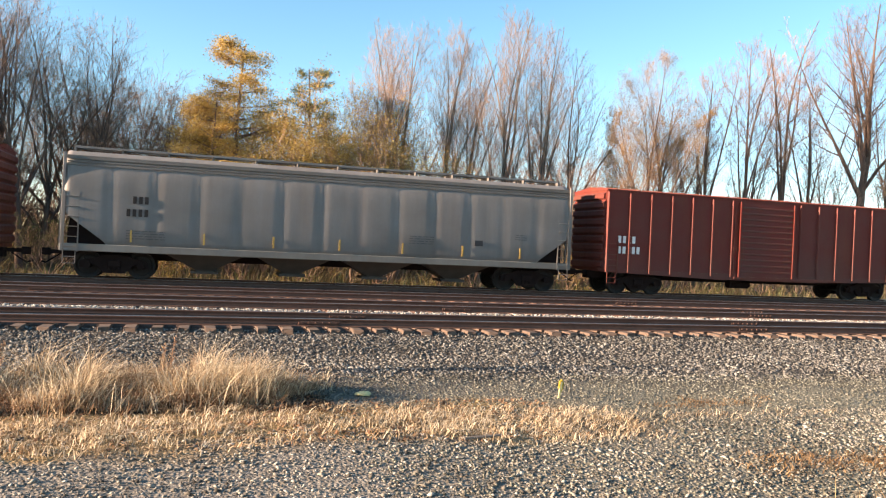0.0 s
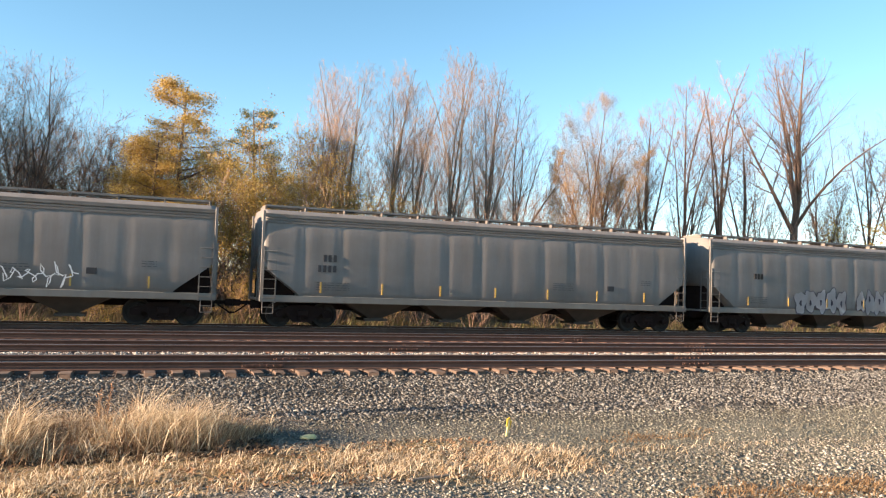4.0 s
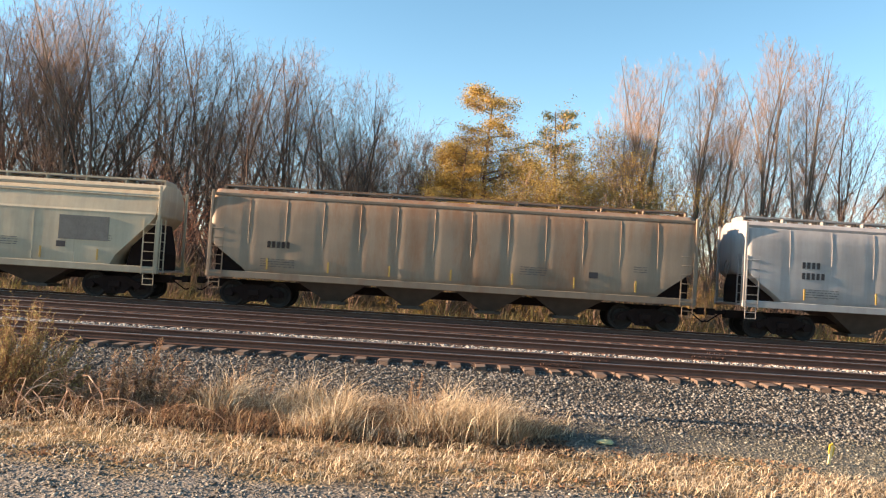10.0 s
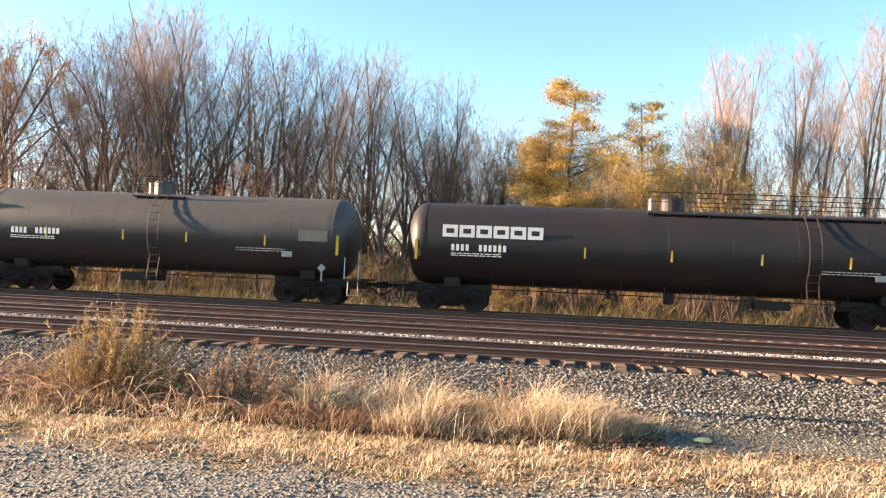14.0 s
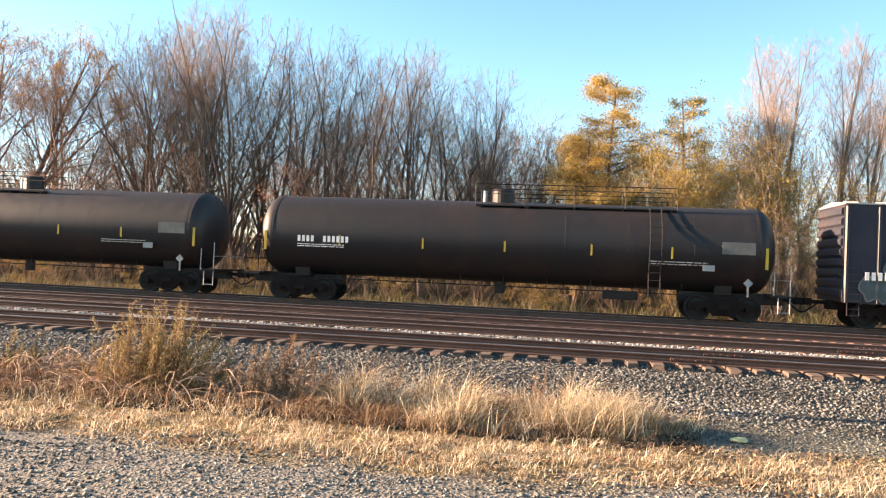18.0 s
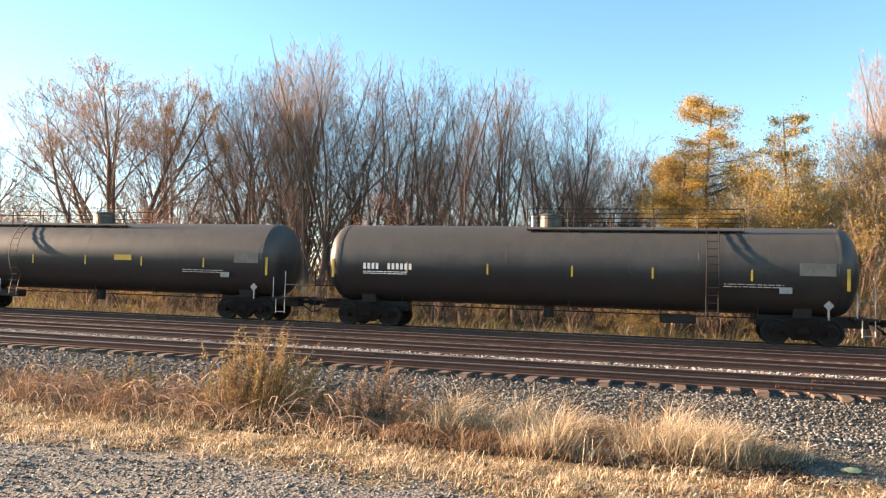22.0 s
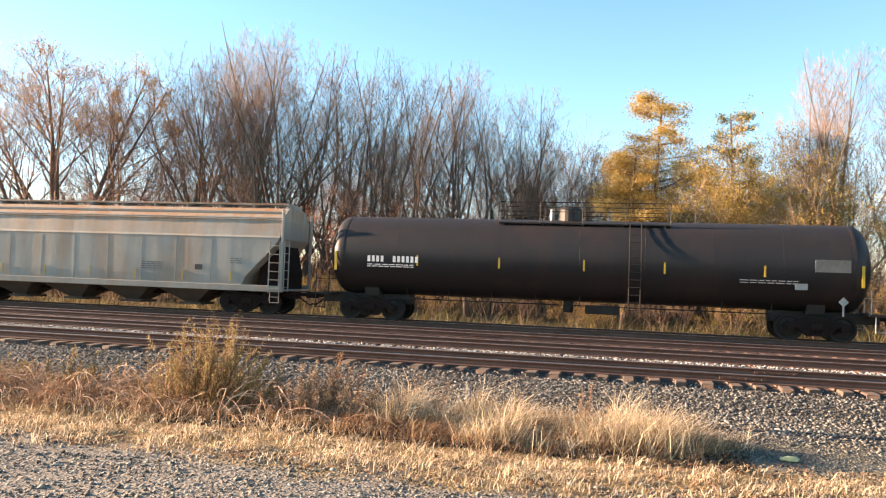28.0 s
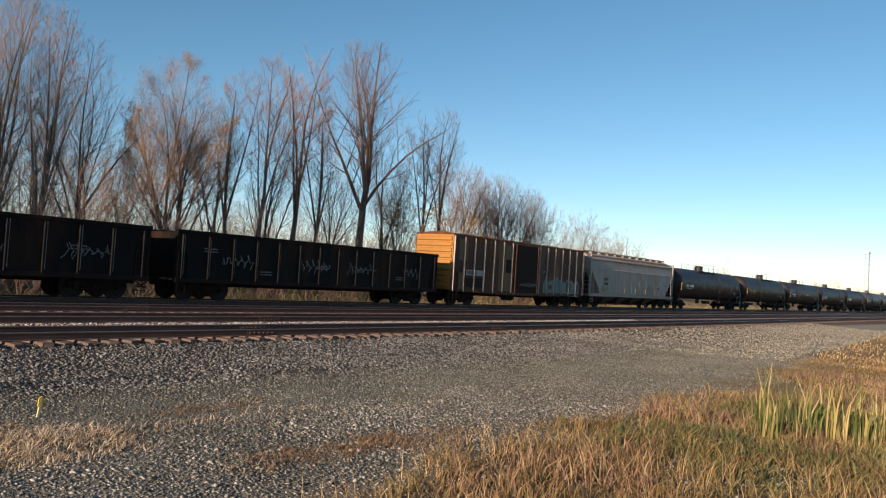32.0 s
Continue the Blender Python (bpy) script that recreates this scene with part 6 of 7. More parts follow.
def branch(segs, tips, p, d, length, r, level, rnd, pr):
    """One limb with its smaller limbs. pr: counts, angles, rise and curl of the kind of tree, and the outline of its crown."""
    steps = (6, 4, 3, 1)[min(level, 3)]
    p, d = Vector(p), Vector(d).normalized()
    sides = (7, 4, 3, 2, 2)[level]
    kids = pr["kids"][level] if level < len(pr["kids"]) else 0
    start = pr["bare"] if level == 0 else 0.12
    spots = sorted(start + (1 - start) * ((k + rnd.random()) / max(1, kids)) ** 0.85 for k in range(kids))
    at, ch, cv, cw = 0, pr["h"] * pr["crown"][0], pr["h"] * pr["crown"][1], pr["h"] * pr["crown"][2]
    for i in range(steps):
        wob = pr["curl"] * (0.5 + 0.5 * (level > 0))
        d = (d + Vector((rnd.gauss(0, wob), rnd.gauss(0, wob), rnd.gauss(0, wob) + pr["rise"] * (level > 0)))).normalized()
        q = p + d * (length / steps)
        t0, t1 = i / steps, (i + 1) / steps
        ra, rb = r * (1 - 0.8 * t0), r * (1 - 0.8 * t1)
        out = (q.x * q.x + q.y * q.y) / (cw * cw) + (max(0.0, q.z - ch) / cv) ** 2
        segs[min(level, 2)].append((tuple(p), tuple(q), max(ra, pr["fine"]), max(rb, pr["fine"] * 0.7), sides))
        while at < kids and spots[at] <= t1 + 1e-6:
            s = (spots[at] - t0) / (t1 - t0)
            o = p.lerp(q, max(0.0, min(1.0, s)))
            ang = radians(rnd.gauss(pr["angle"][level], 10))
            side = d.orthogonal()
            side.rotate(Matrix.Rotation(rnd.uniform(0, 6.283), 3, d))
            nd = (d * math.cos(ang) + side.normalized() * math.sin(ang)).normalized()
            taper = 1.0 - pr["taper"] * spots[at]
            branch(segs, tips, o, nd, length * pr["ratio"][level] * taper * rnd.uniform(0.7, 1.25), max(pr["fine"], ra * 0.55), level + 1, rnd, pr)
            at += 1
        p = q
        if out > rnd.uniform(0.8, 1.1) and level < 3:
            break
    if level >= 2:
        tips.append((tuple(p), tuple(d)))


# fork: where the limbs leave the trunk, as shares of the height; lean: their way from upright; then counts, angles and lengths level by level
KINDS = {
    "thicket": dict(h=13.5, r=0.15, fork=(0.10, 0.26), limbs=7, lean=(4, 36), reach=0.80, dome=(0.58, 0.42, 0.26), many=(9, 8, 7, 2), angle=(42, 44, 42, 38), ratio=(0.46, 0.44, 0.46, 0.5), rise=0.025, curl=0.07, fine=0.0062, bark="bark", twig="twig"),
    "deep": dict(h=12.0, r=0.16, fork=(0.08, 0.24), limbs=6, lean=(4, 38), reach=0.72, many=(7, 5, 5, 1), angle=(44, 44, 40, 36), ratio=(0.46, 0.46, 0.5, 0.5), rise=0.035, curl=0.06, fine=0.0095, bark="bark", twig="twig"),
    "poplar": dict(h=15.5, r=0.15, fork=(0.06, 0.34), limbs=7, lean=(2, 22), reach=0.80, dome=(0.60, 0.42, 0.17), many=(13, 9, 9, 2), angle=(38, 40, 36, 32), ratio=(0.32, 0.42, 0.48, 0.5), rise=0.05, curl=0.045, fine=0.0056, bark="pale_bark", twig="rosy_twig"),
    "round": dict(h=14.0, r=0.18, fork=(0.14, 0.34), limbs=8, lean=(5, 38), reach=0.72, dome=(0.60, 0.40, 0.27), many=(10, 9, 8, 2), angle=(42, 42, 38, 34), ratio=(0.46, 0.44, 0.46, 0.5), rise=0.03, curl=0.055, fine=0.006, bark="bark", twig="rosy_twig"),
    "maple": dict(h=14.5, r=0.30, fork=(0.08, 0.2), limbs=14, lean=(6, 80), reach=0.95, dome=(0.52, 0.48, 0.58), clear=0.36, many=(12, 9, 8, 2), angle=(40, 42, 40, 38), ratio=(0.42, 0.42, 0.44, 0.5), rise=0.03, curl=0.06, fine=0.011, bark="bark", twig="rosy_twig"),
    "slender": dict(h=18.5, r=0.18, fork=(0.26, 0.4), limbs=4, lean=(3, 17), reach=0.64, dome=(0.70, 0.32, 0.15), many=(14, 8, 8, 2), angle=(44, 42, 38, 34), ratio=(0.30, 0.44, 0.48, 0.5), rise=0.04, curl=0.05, fine=0.0064, bark="bark", twig="rosy_twig"),
    "oak": dict(h=19.0, r=0.27, fork=(0.26, 0.5), limbs=9, lean=(3, 32), reach=0.60, dome=(0.68, 0.33, 0.21), many=(12, 9, 8, 2), angle=(44, 44, 40, 36), ratio=(0.44, 0.44, 0.46, 0.5), rise=0.03, curl=0.05, fine=0.0066, bark="bark", twig="rosy_twig"),
    "larch": dict(h=12.3, r=0.16, crown=(0.5, 0.55, 0.4), kids=(40, 9, 5), angle=(78, 45, 40), ratio=(0.31, 0.42, 0.45), bare=0.08, rise=0.015, curl=0.03, taper=0.72, fine=0.012, bark="bark", twig="twig"),
    "bush": dict(h=5.5, r=0.05, fork=(0.0, 0.06), limbs=8, lean=(6, 46), reach=0.95, many=(5, 4, 4, 1), angle=(40, 40, 38, 34), ratio=(0.46, 0.46, 0.5, 0.5), rise=0.05, curl=0.06, fine=0.006, bark="twig", twig="twig"),
}


def limb(out, p, d, length, r, level, rnd, pr):
    """One limb that curves upwards, with its smaller limbs set round it in a spiral."""
    steps = (5, 5, 4, 2, 1, 1)[level]
    p, d = Vector(p), Vector(d).normalized()
    bend = Vector((rnd.gauss(0, 1), rnd.gauss(0, 1), rnd.gauss(0, 0.5))) * pr["curl"]
    line = [p.copy()]
    ways = []
    if "dome" in pr:
        mid, tall, half = (k * pr["h"] for k in pr["dome"])
        edge = rnd.uniform(0.78, 1.12)
        for _ in range(12):
            q = p + (d + Vector((0, 0, pr["rise"] * 2))).normalized() * length
            if (q.x * q.x + q.y * q.y) / half ** 2 + (max(0.0, q.z - mid) / tall) ** 2 < edge:
                break
            length *= 0.86
    for i in range(steps):
        jog = Vector((rnd.gauss(0, 1), rnd.gauss(0, 1), rnd.gauss(0, 1))) * pr["curl"] * 0.8
        d = (d + bend + jog + Vector((0, 0, pr["rise"] * (1.0 if level < 3 else 0.6)))).normalized()
        line.append(line[-1] + d * (length / steps))
        ways.append(d.copy())
    end = max(pr["fine"] * 0.5, r * 0.15)
    for i in range(steps):
        a, b = r + (end - r) * i / steps, r + (end - r) * (i + 1) / steps
        out["fine" if level > 3 else "limbs"].append((tuple(line[i]), tuple(line[i + 1]), a, b, (6, 4, 3, 3, 2, 2)[level] if b < 0.09 else 7))
    if level >= 3:
        out["tips"].append((tuple(line[-1]), tuple(d)))
    if level > len(pr["many"]):
        return
    n = pr["many"][level - 1] if level else 0
    spin = rnd.uniform(0, 6.283)
    for k in range(n):
        t = pr.get("clear", 0.2) + (1 - pr.get("clear", 0.2)) * (k + rnd.uniform(0.2, 0.95)) / n
        i = min(steps - 1, int(t * steps))
        o = line[i].lerp(line[i + 1], t * steps - i)
        ang = radians(rnd.gauss(pr["angle"][level - 1], 8)) * (1.1 - 0.35 * t)
        side = ways[i].orthogonal()
        side.rotate(Matrix.Rotation(spin + 2.4 * k + rnd.gauss(0, 0.4), 3, ways[i]))
        nd = ways[i] * math.cos(ang) + side.normalized() * math.sin(ang)
        nd.z += 0.10
        here = r + (end - r) * t
        limb(out, o, nd, length * pr["ratio"][level - 1] * (1.12 - 0.42 * t) * rnd.uniform(0.7, 1.25), max(pr["fine"] * (1.0 if level < 3 else 0.75), here * 0.5), level + 1, rnd, pr)


def tree_form(kind, seed):
    """Meshes of one tree: trunk and limbs, twigs, and where leaves may hang."""
    pr = KINDS[kind]
    rnd = random.Random(seed)
    out = dict(limbs=[], fine=[], tips=[])
    if kind == "larch":
        segs = {0: [], 1: [], 2: []}
        branch(segs, out["tips"], (0, 0, 0), (0, 0, 1), pr["h"], pr["r"], 0, rnd, pr)
        out["limbs"], out["fine"] = segs[0] + segs[1], segs[2]
    else:
        lo, hi = pr["fork"]
        stem, d = [Vector((0, 0, -0.2))], Vector((rnd.gauss(0, 0.07), rnd.gauss(0, 0.07), 1)).normalized()
        for k in range(4):
            d = (d + Vector((rnd.gauss(0, 0.04), rnd.gauss(0, 0.04), 0))).normalized()
            stem.append(stem[-1] + d * (hi * pr["h"] + 0.2) / 4)
        for k in range(4):
            out["limbs"].append((tuple(stem[k]), tuple(stem[k + 1]), pr["r"] * (1.3 - 0.13 * k), pr["r"] * (1.17 - 0.13 * k), 8))
        turn = rnd.uniform(0, 6.283)
        for k in range(pr["limbs"]):
            t = 1.0 if k < 2 else rnd.uniform(lo / hi, 1.0)
            i = min(3, int(t * 4))
            share = (k + rnd.random() * 0.7) / pr["limbs"]
            ang = radians(pr["lean"][0] + (pr["lean"][1] - pr["lean"][0]) * share)
            a = turn + 2.4 * k + rnd.gauss(0, 0.3)
            way = Vector((math.cos(a) * math.sin(ang), math.sin(a) * math.sin(ang), math.cos(ang)))
            limb(out, stem[i].lerp(stem[i + 1], t * 4 - i), way, pr["h"] * pr["reach"] * rnd.uniform(0.86, 1.08) * (1 - 0.12 * share), pr["r"] * rnd.uniform(0.45, 0.62), 1, rnd, pr)
    tips = out["tips"]
    limbs = tubes(kind + "_limbs", out["limbs"])
    limbs.materials.append(M[pr["bark"]])
    twig = tubes(kind + "_twigs", out["fine"])
    twig.materials.append(M[pr["twig"]])
    top = sorted(t[0][2] for t in tips)[-max(1, len(tips) // 100)]
    return dict(limb=limbs, twig=twig, tips=tips, top=top, kind=kind)


FORMS = {}


def form(kind, k):
    if (kind, k) not in FORMS:
        FORMS[kind, k] = tree_form(kind, 100 * (1 + sorted(KINDS).index(kind)) + k)
    return FORMS[kind, k]


def leafage(f, per, size, where, mat, key, spread=0.12, flat=1.0):
    """Leaves on the twig ends that where(z / top, rnd) lets through."""
    if ("leaf", key) not in FORMS:
        rnd = random.Random(9)
        pts = []
        for p, d in f["tips"]:
            if where(p[2] / f["top"], rnd):
                pts += [(p[0] + rnd.gauss(0, spread), p[1] + rnd.gauss(0, spread), p[2] + rnd.gauss(0, spread * flat)) for _ in range(per)]
        me = leaves_mesh("leaves", pts, size, rnd)
        me.materials.append(M[mat])
        FORMS["leaf", key] = me
    return FORMS["leaf", key]


def plant(kind, k, x46, z46, y, label, leaf=None, turn=None, wide=1.0, name="tree"):
    """A tree whose top shows at (x46, z46) when carried out to 46 m; it stands at the distance y."""
    f = form(kind, k)
    x, top = x46 * y / 46.0, 1.72 + (z46 - 1.72) * y / 46.0
    z0 = bed(y, x) - 0.05
    s = (top - z0) / f["top"]
    turn = rng.uniform(0, 360) if turn is None else turn
    tree = thing(name, label, "tree" if name == "tree" else "shrub", at=pose(x, y, z0, 0, 0, turn))
    tree.scale = (s * wide, s * wide, s)
    part("trunk", f["limb"], None, tree)
    part("crown", f["twig"], None, tree, "fine bare twigs")
    if leaf:
        part("foliage", leafage(f, *leaf), None, tree, "thin autumn leaves")
    return tree


def build_trees():
    some = lambda lo, share: (lambda t, r: t > lo and r.random() < share)
    bare = "bare gray-brown tree with upswept branches in the wood's edge"
    # wood to the left of the gap, many upswept stems
    for k in range(21):
        x = -28.8 + 23.0 * k / 20 + rng.uniform(-0.5, 0.5)
        z = 15.9 - 0.008 * max(0.0, x + 24) ** 2 + rng.uniform(-1.3, 0.7)
        plant("thicket", k % 4, x, max(8.5, z), rng.uniform(43, 50), bare, (1, 0.03, some(0.3, 0.4), "brown_leaf", "wood", 0.15) if k % 4 == 1 else None)
    for k in range(34):
        x = -62 + 60 * k / 33 + rng.uniform(-1, 1)
        plant("deep", k % 3, x, rng.uniform(8.5, 11.0) if x > -34 else rng.uniform(5, 7), rng.uniform(54, 66), bare)
    plant("poplar", 1, -23.0, 17.7, 45, "tall bare poplar with rosy twigs above the wood", wide=1.1)
    # broad maple with orange leaves
    plant("maple", 0, -37.8, 15.9, 45, "broad bare maple with some orange leaves in its crown", (2, 0.036, some(0.62, 0.55), "orange_leaf", "maple0", 0.15), turn=20, wide=1.22)
    plant("maple", 1, -33.6, 13.6, 48, "spreading maple with orange leaves at its top", (2, 0.036, some(0.72, 0.5), "orange_leaf", "maple1", 0.15), turn=120, wide=0.7)
    plant("maple", 1, -52.0, 12.5, 50, bare)
    for k in range(8):
        plant("bush", k % 3, -55 + 3.0 * k, 5.5 + rng.uniform(-1.5, 1.5), rng.uniform(40, 44), "bare brushy shrub with red leaves", (1, 0.07, some(0.3, 0.3), "red_leaf" if k % 3 == 0 else "orange_leaf", "bushr%d" % (k % 3)), name="shrub")
    plant("bush", 0, -16.6, 7.0, 41, "small tree with salmon-red leaves", (4, 0.042, some(0.35, 0.7), "red_leaf", "redbush", 0.15), name="shrub")
    plant("bush", 1, -33.5, 6.6, 41, "small tree with salmon-red leaves", (4, 0.042, some(0.35, 0.7), "red_leaf", "redbush1", 0.15), name="shrub")
    # low dark trees in the gap and the yellow larches
    for k in range(13):
        plant("thicket", k % 4, -6.2 + 0.72 * k, 9.8 + rng.uniform(-0.7, 0.5), rng.uniform(50, 56), "dark tree with brown leaves in the gap of the wood", (1, 0.03, some(0.3, 0.6), "brown_leaf", "gap%d" % (k % 4), 0.15))
    plant("larch", 0, 1.4, 12.5, 44, "yellow larch with thinning golden needles", (18, 0.042, some(0.06, 1.0), "yellow_leaf", "larch0", 0.2, 0.7), turn=40, wide=1.25)
    plant("larch", 1, -0.1, 9.2, 42, "yellow larch with dense low boughs", (18, 0.045, some(0.03, 1.0), "yellow_leaf", "larch1", 0.22, 0.9), wide=1.5)
    plant("larch", 0, 5.8, 11.6, 47, "dull green larch with layered boughs", (11, 0.04, some(0.08, 1.0), "green_leaf", "larch2", 0.16, 0.5), turn=200, wide=1.0)
    for k in range(7):
        plant("bush", k % 3, 3.4 + 1.35 * k, (8.6, 9.6, 10.4, 10.2, 9.0, 8.0, 7.6)[k], rng.uniform(43, 46), "golden-leaved shrub at the wood's edge", (15, 0.03, some(0.15, 0.9), "yellow_leaf", "goldbush%d" % (k % 3), 0.2), name="shrub")
    # tall poplars with rosy twigs
    for k, (x, z) in enumerate(((9.6, 14.6), (11.2, 15.0), (13.8, 15.2), (15.2, 14.4), (18.0, 16.4), (20.0, 15.8))):
        plant("poplar", k % 3, x, z, rng.uniform(44, 47), "tall bare poplar with rosy fine twigs")
    for k, (x, z) in enumerate(((22.4, 14.5), (31.5, 11.5), (36.9, 12.5), (42.3, 12.0), (49.0, 12.5), (50.8, 11.0))):
        plant("round", k % 3, x, z, rng.uniform(45, 48), "bare gray-brown tree with a fine twiggy crown", wide=0.8)
    for k in range(9):
        plant("thicket", k % 4, 7 + 2.6 * k, rng.uniform(9, 11.5), rng.uniform(50, 58), bare)
    for k in range(12):
        plant("bush", k % 3, 9 + 1.9 * k, rng.uniform(5.5, 9.0), rng.uniform(40, 44), "bare brown shrub below the poplars", name="shrub")
    plant("round", 0, 28.4, 15.0, 43, "round-crowned tree with orange-tinted top", (3, 0.032, some(0.42, 0.8), "orange_leaf", "round0", 0.16), turn=180, wide=0.8)
    plant("round", 1, 29.3, 12.8, 47, "bare gray tree with a round crown")
    for x, z, k in ((33.6, 15.2, 0), (35.6, 17.0, 1), (38.4, 19.2, 2), (40.2, 15.0, 0)):
        plant("slender", k, x, z, 45 + rng.uniform(-1, 1), "slender bare tree with a leaning trunk")
    plant("oak", 0, 45.6, 20.6, 45, "large bare tree with vines on its trunk")
    plant("bush", 1, 45.0, 9.5, 44.5, "vines and brush round a trunk", name="shrub")
    for x, z in ((53.8, 16.8), (55.8, 17.4)):
        plant("slender", int(x) % 3, x, z, 46, "slender bare tree with forked crown")
    plant("bush", 2, 54.3, 8.6, 44, "small tree full of yellow leaves", (2, 0.06, some(0.2, 0.8), "yellow_leaf", "yellowbush"), name="shrub")
    for k in range(12):
        plant("thicket", k % 4, 58 + 1.4 * k + rng.uniform(-0.5, 0.5), 12.8 - 0.2 * k + rng.uniform(-1.0, 1.0), rng.uniform(46, 54), "thin bare tree at the wood's far end")
    for k in range(10):
        plant("deep", k % 3, 78 + 2.0 * k, 9.5 + rng.uniform(-1.5, 1.0), rng.uniform(60, 80), "small bare tree far along the line")
    for k in range(14):
        plant("bush", k % 3, 30 + 3.6 * k, rng.uniform(4.5, 6.5), rng.uniform(40, 46), "bare brown trackside shrub", name="shrub")
    for k in range(46):
        x = -64 + 2.6 * k + rng.uniform(-1, 1)
        plant("bush", k % 3, x, rng.uniform(4.0, 6.5), rng.uniform(45, 58), "bare brown undergrowth among the trees", name="shrub")
    for k in range(62):
        x = -62 + 1.95 * k + rng.uniform(-1.0, 1.0)
        plant("deep", k % 3, x, rng.uniform(8.0, 9.6) if x < -5 else rng.uniform(6.0, 8.0) if x < 26 else rng.uniform(4.5, 6.5), rng.uniform(62, 84), "dim bare tree deep in the wood", wide=1.25)
    low = "low leafy shrub on the far side of the tracks"
    for k in range(54):
        leaf = (None, (5, 0.036, some(0.1, 0.9), "yellow_leaf", "low0"), (5, 0.036, some(0.1, 0.9), "green_leaf", "low1"))[k % 3]
        plant("bush", k % 3, -62 + 2.7 * k + rng.uniform(-1, 1), rng.uniform(1.6, 2.6), rng.uniform(36.5, 39.5), low, leaf, wide=1.5, name="shrub")
    for k, x in enumerate((130, 190, 215, 260)):
        plant("deep", k % 3, x, 8.0, 60, "distant bare tree on the skyline")


build_trees()


# ---- grass and weeds ----
def blades(name, n, place, height, width, mat, label, lean=0.35, droop=0.5, wind=(0.25, -0.05), seed_heads=0.0):
    """Grass blades as bent strips. place(n) gives x, y; height(x, y) their length."""
    x, y = place(n)
    n = len(x)
    z = land(x, y - off_np(x) * np.clip((y - 4) / 10, 0, 1)) - 0.01
    h = height(x, y) * nrg.uniform(0.55, 1.2, n)
    a = nrg.uniform(0, 6.283, n)
    l = nrg.uniform(0.1, 1.0, n) * lean
    dx, dy = np.cos(a) * l + wind[0], np.sin(a) * l + wind[1]
    b = nrg.uniform(0, 6.283, n)
    w = width * nrg.uniform(0.6, 1.3, n)
    ux, uy = np.cos(b) * w, np.sin(b) * w
    p0 = np.stack([x, y, z], -1)
    p1 = p0 + np.stack([dx * h * 0.35, dy * h * 0.35, h * 0.58], -1)
    p2 = p0 + np.stack([dx * h * (0.8 + droop * 0.4), dy * h * (0.8 + droop * 0.4), h * (1 - droop * 0.25 * l)], -1)
    u = np.stack([ux, uy, np.zeros(n)], -1)
    verts = np.stack([p0 - u, p0 + u, p1 + u * 0.8, p1 - u * 0.8, p2 + u * 0.15, p2 - u * 0.15], 1).reshape(-1, 3)
    f = np.array([(0, 1, 2, 3), (3, 2, 4, 5)])
    faces = (f[None] + 6 * np.arange(n)[:, None, None]).reshape(-1, 4)
    ob = part(name, raw_mesh(name, verts, faces), mat)
    return tagged(ob, label, "grass", kind="stuff")


def tufts(cx, cy, rx, ry, clump=0.25, per=40):
    """Places in tufts within an ellipse."""
    def place(n):
        k = max(1, n // per)
        r, a = np.sqrt(nrg.random(k)), nrg.uniform(0, 6.283, k)
        tx, ty = cx + rx * r * np.cos(a), cy + ry * r * np.sin(a)
        i = nrg.integers(0, k, n)
        return tx[i] + nrg.normal(0, clump, n), ty[i] + nrg.normal(0, clump, n)
    return place


def strip(x0, x1, y0, y1, ok=None):
    def place(n):
        x, y = nrg.uniform(x0, x1, n), nrg.uniform(y0, y1, n)
        if ok is not None:
            keep = ok(x, y)
            x, y = x[keep], y[keep]
        return x, y
    return place


def right_field(x, y):
    edge = 5.0 + 0.085 * x - 1.6 * np.exp(-((x - 19.5) / 3.0) ** 2)
    return (y < edge + 0.5 * np.sin(x * 0.9)) & (nrg.random(len(x)) < np.clip((edge + 0.6 - y) / 1.2, 0.15, 1))


def patchy(x, y, f=1.0):
    """An uneven factor from 0 to 1 over the ground."""
    return 0.5 + 0.5 * np.sin(3.1 * f * x + 1.7 * np.sin(2.3 * f * y + 0.6 * x)) * np.sin(2.7 * f * y + 1.3 * np.sin(1.9 * f * x))


def thin(x, y, f=1.0, least=0.15):
    return nrg.random(len(x)) < np.clip(patchy(x, y, f) * 1.3, least, 1)


blades("tall_grass", 8000, tufts(-1.2, 11.1, 2.7, 1.0, 0.16, 45), lambda x, y: 0.10 + 0.72 * patchy(x, y, 1.3) ** 2.3, 0.005, M["dry_grass"], "tall golden dry grass bent by the wind", lean=1.5, droop=0.9, wind=(0.22, -0.05))
blades("tall_grass", 1700, tufts(0.4, 10.8, 0.55, 0.45, 0.16, 40), lambda x, y: 0.3 + 0.32 * patchy(x, y, 2), 0.0045, M["dry_grass"], "golden tuft of dry grass", lean=1.2)
blades("low_straw", 12000, tufts(-1.8, 11.1, 3.2, 1.1, 0.25, 30), lambda x, y: 0.1 + 0.26 * patchy(x, y, 2), 0.005, M["weed"], "matted brown straw under the tall grass", lean=1.6, droop=1.3)
blades("verge_grass", 40000, strip(-14, 5.2, 7.7, 10.0, lambda x, y: (nrg.random(len(x)) < np.clip(1.2 - 1.0 * np.abs(y - 8.8 - 0.3 * np.sin(x)), 0.03, 1)) & thin(x, y, 1.2)), lambda x, y: 0.05 + 0.12 * patchy(x, y, 1.7), 0.0055,
       M["dry_grass"], "short trodden straw-yellow grass along the lot", lean=1.6, droop=1.2)
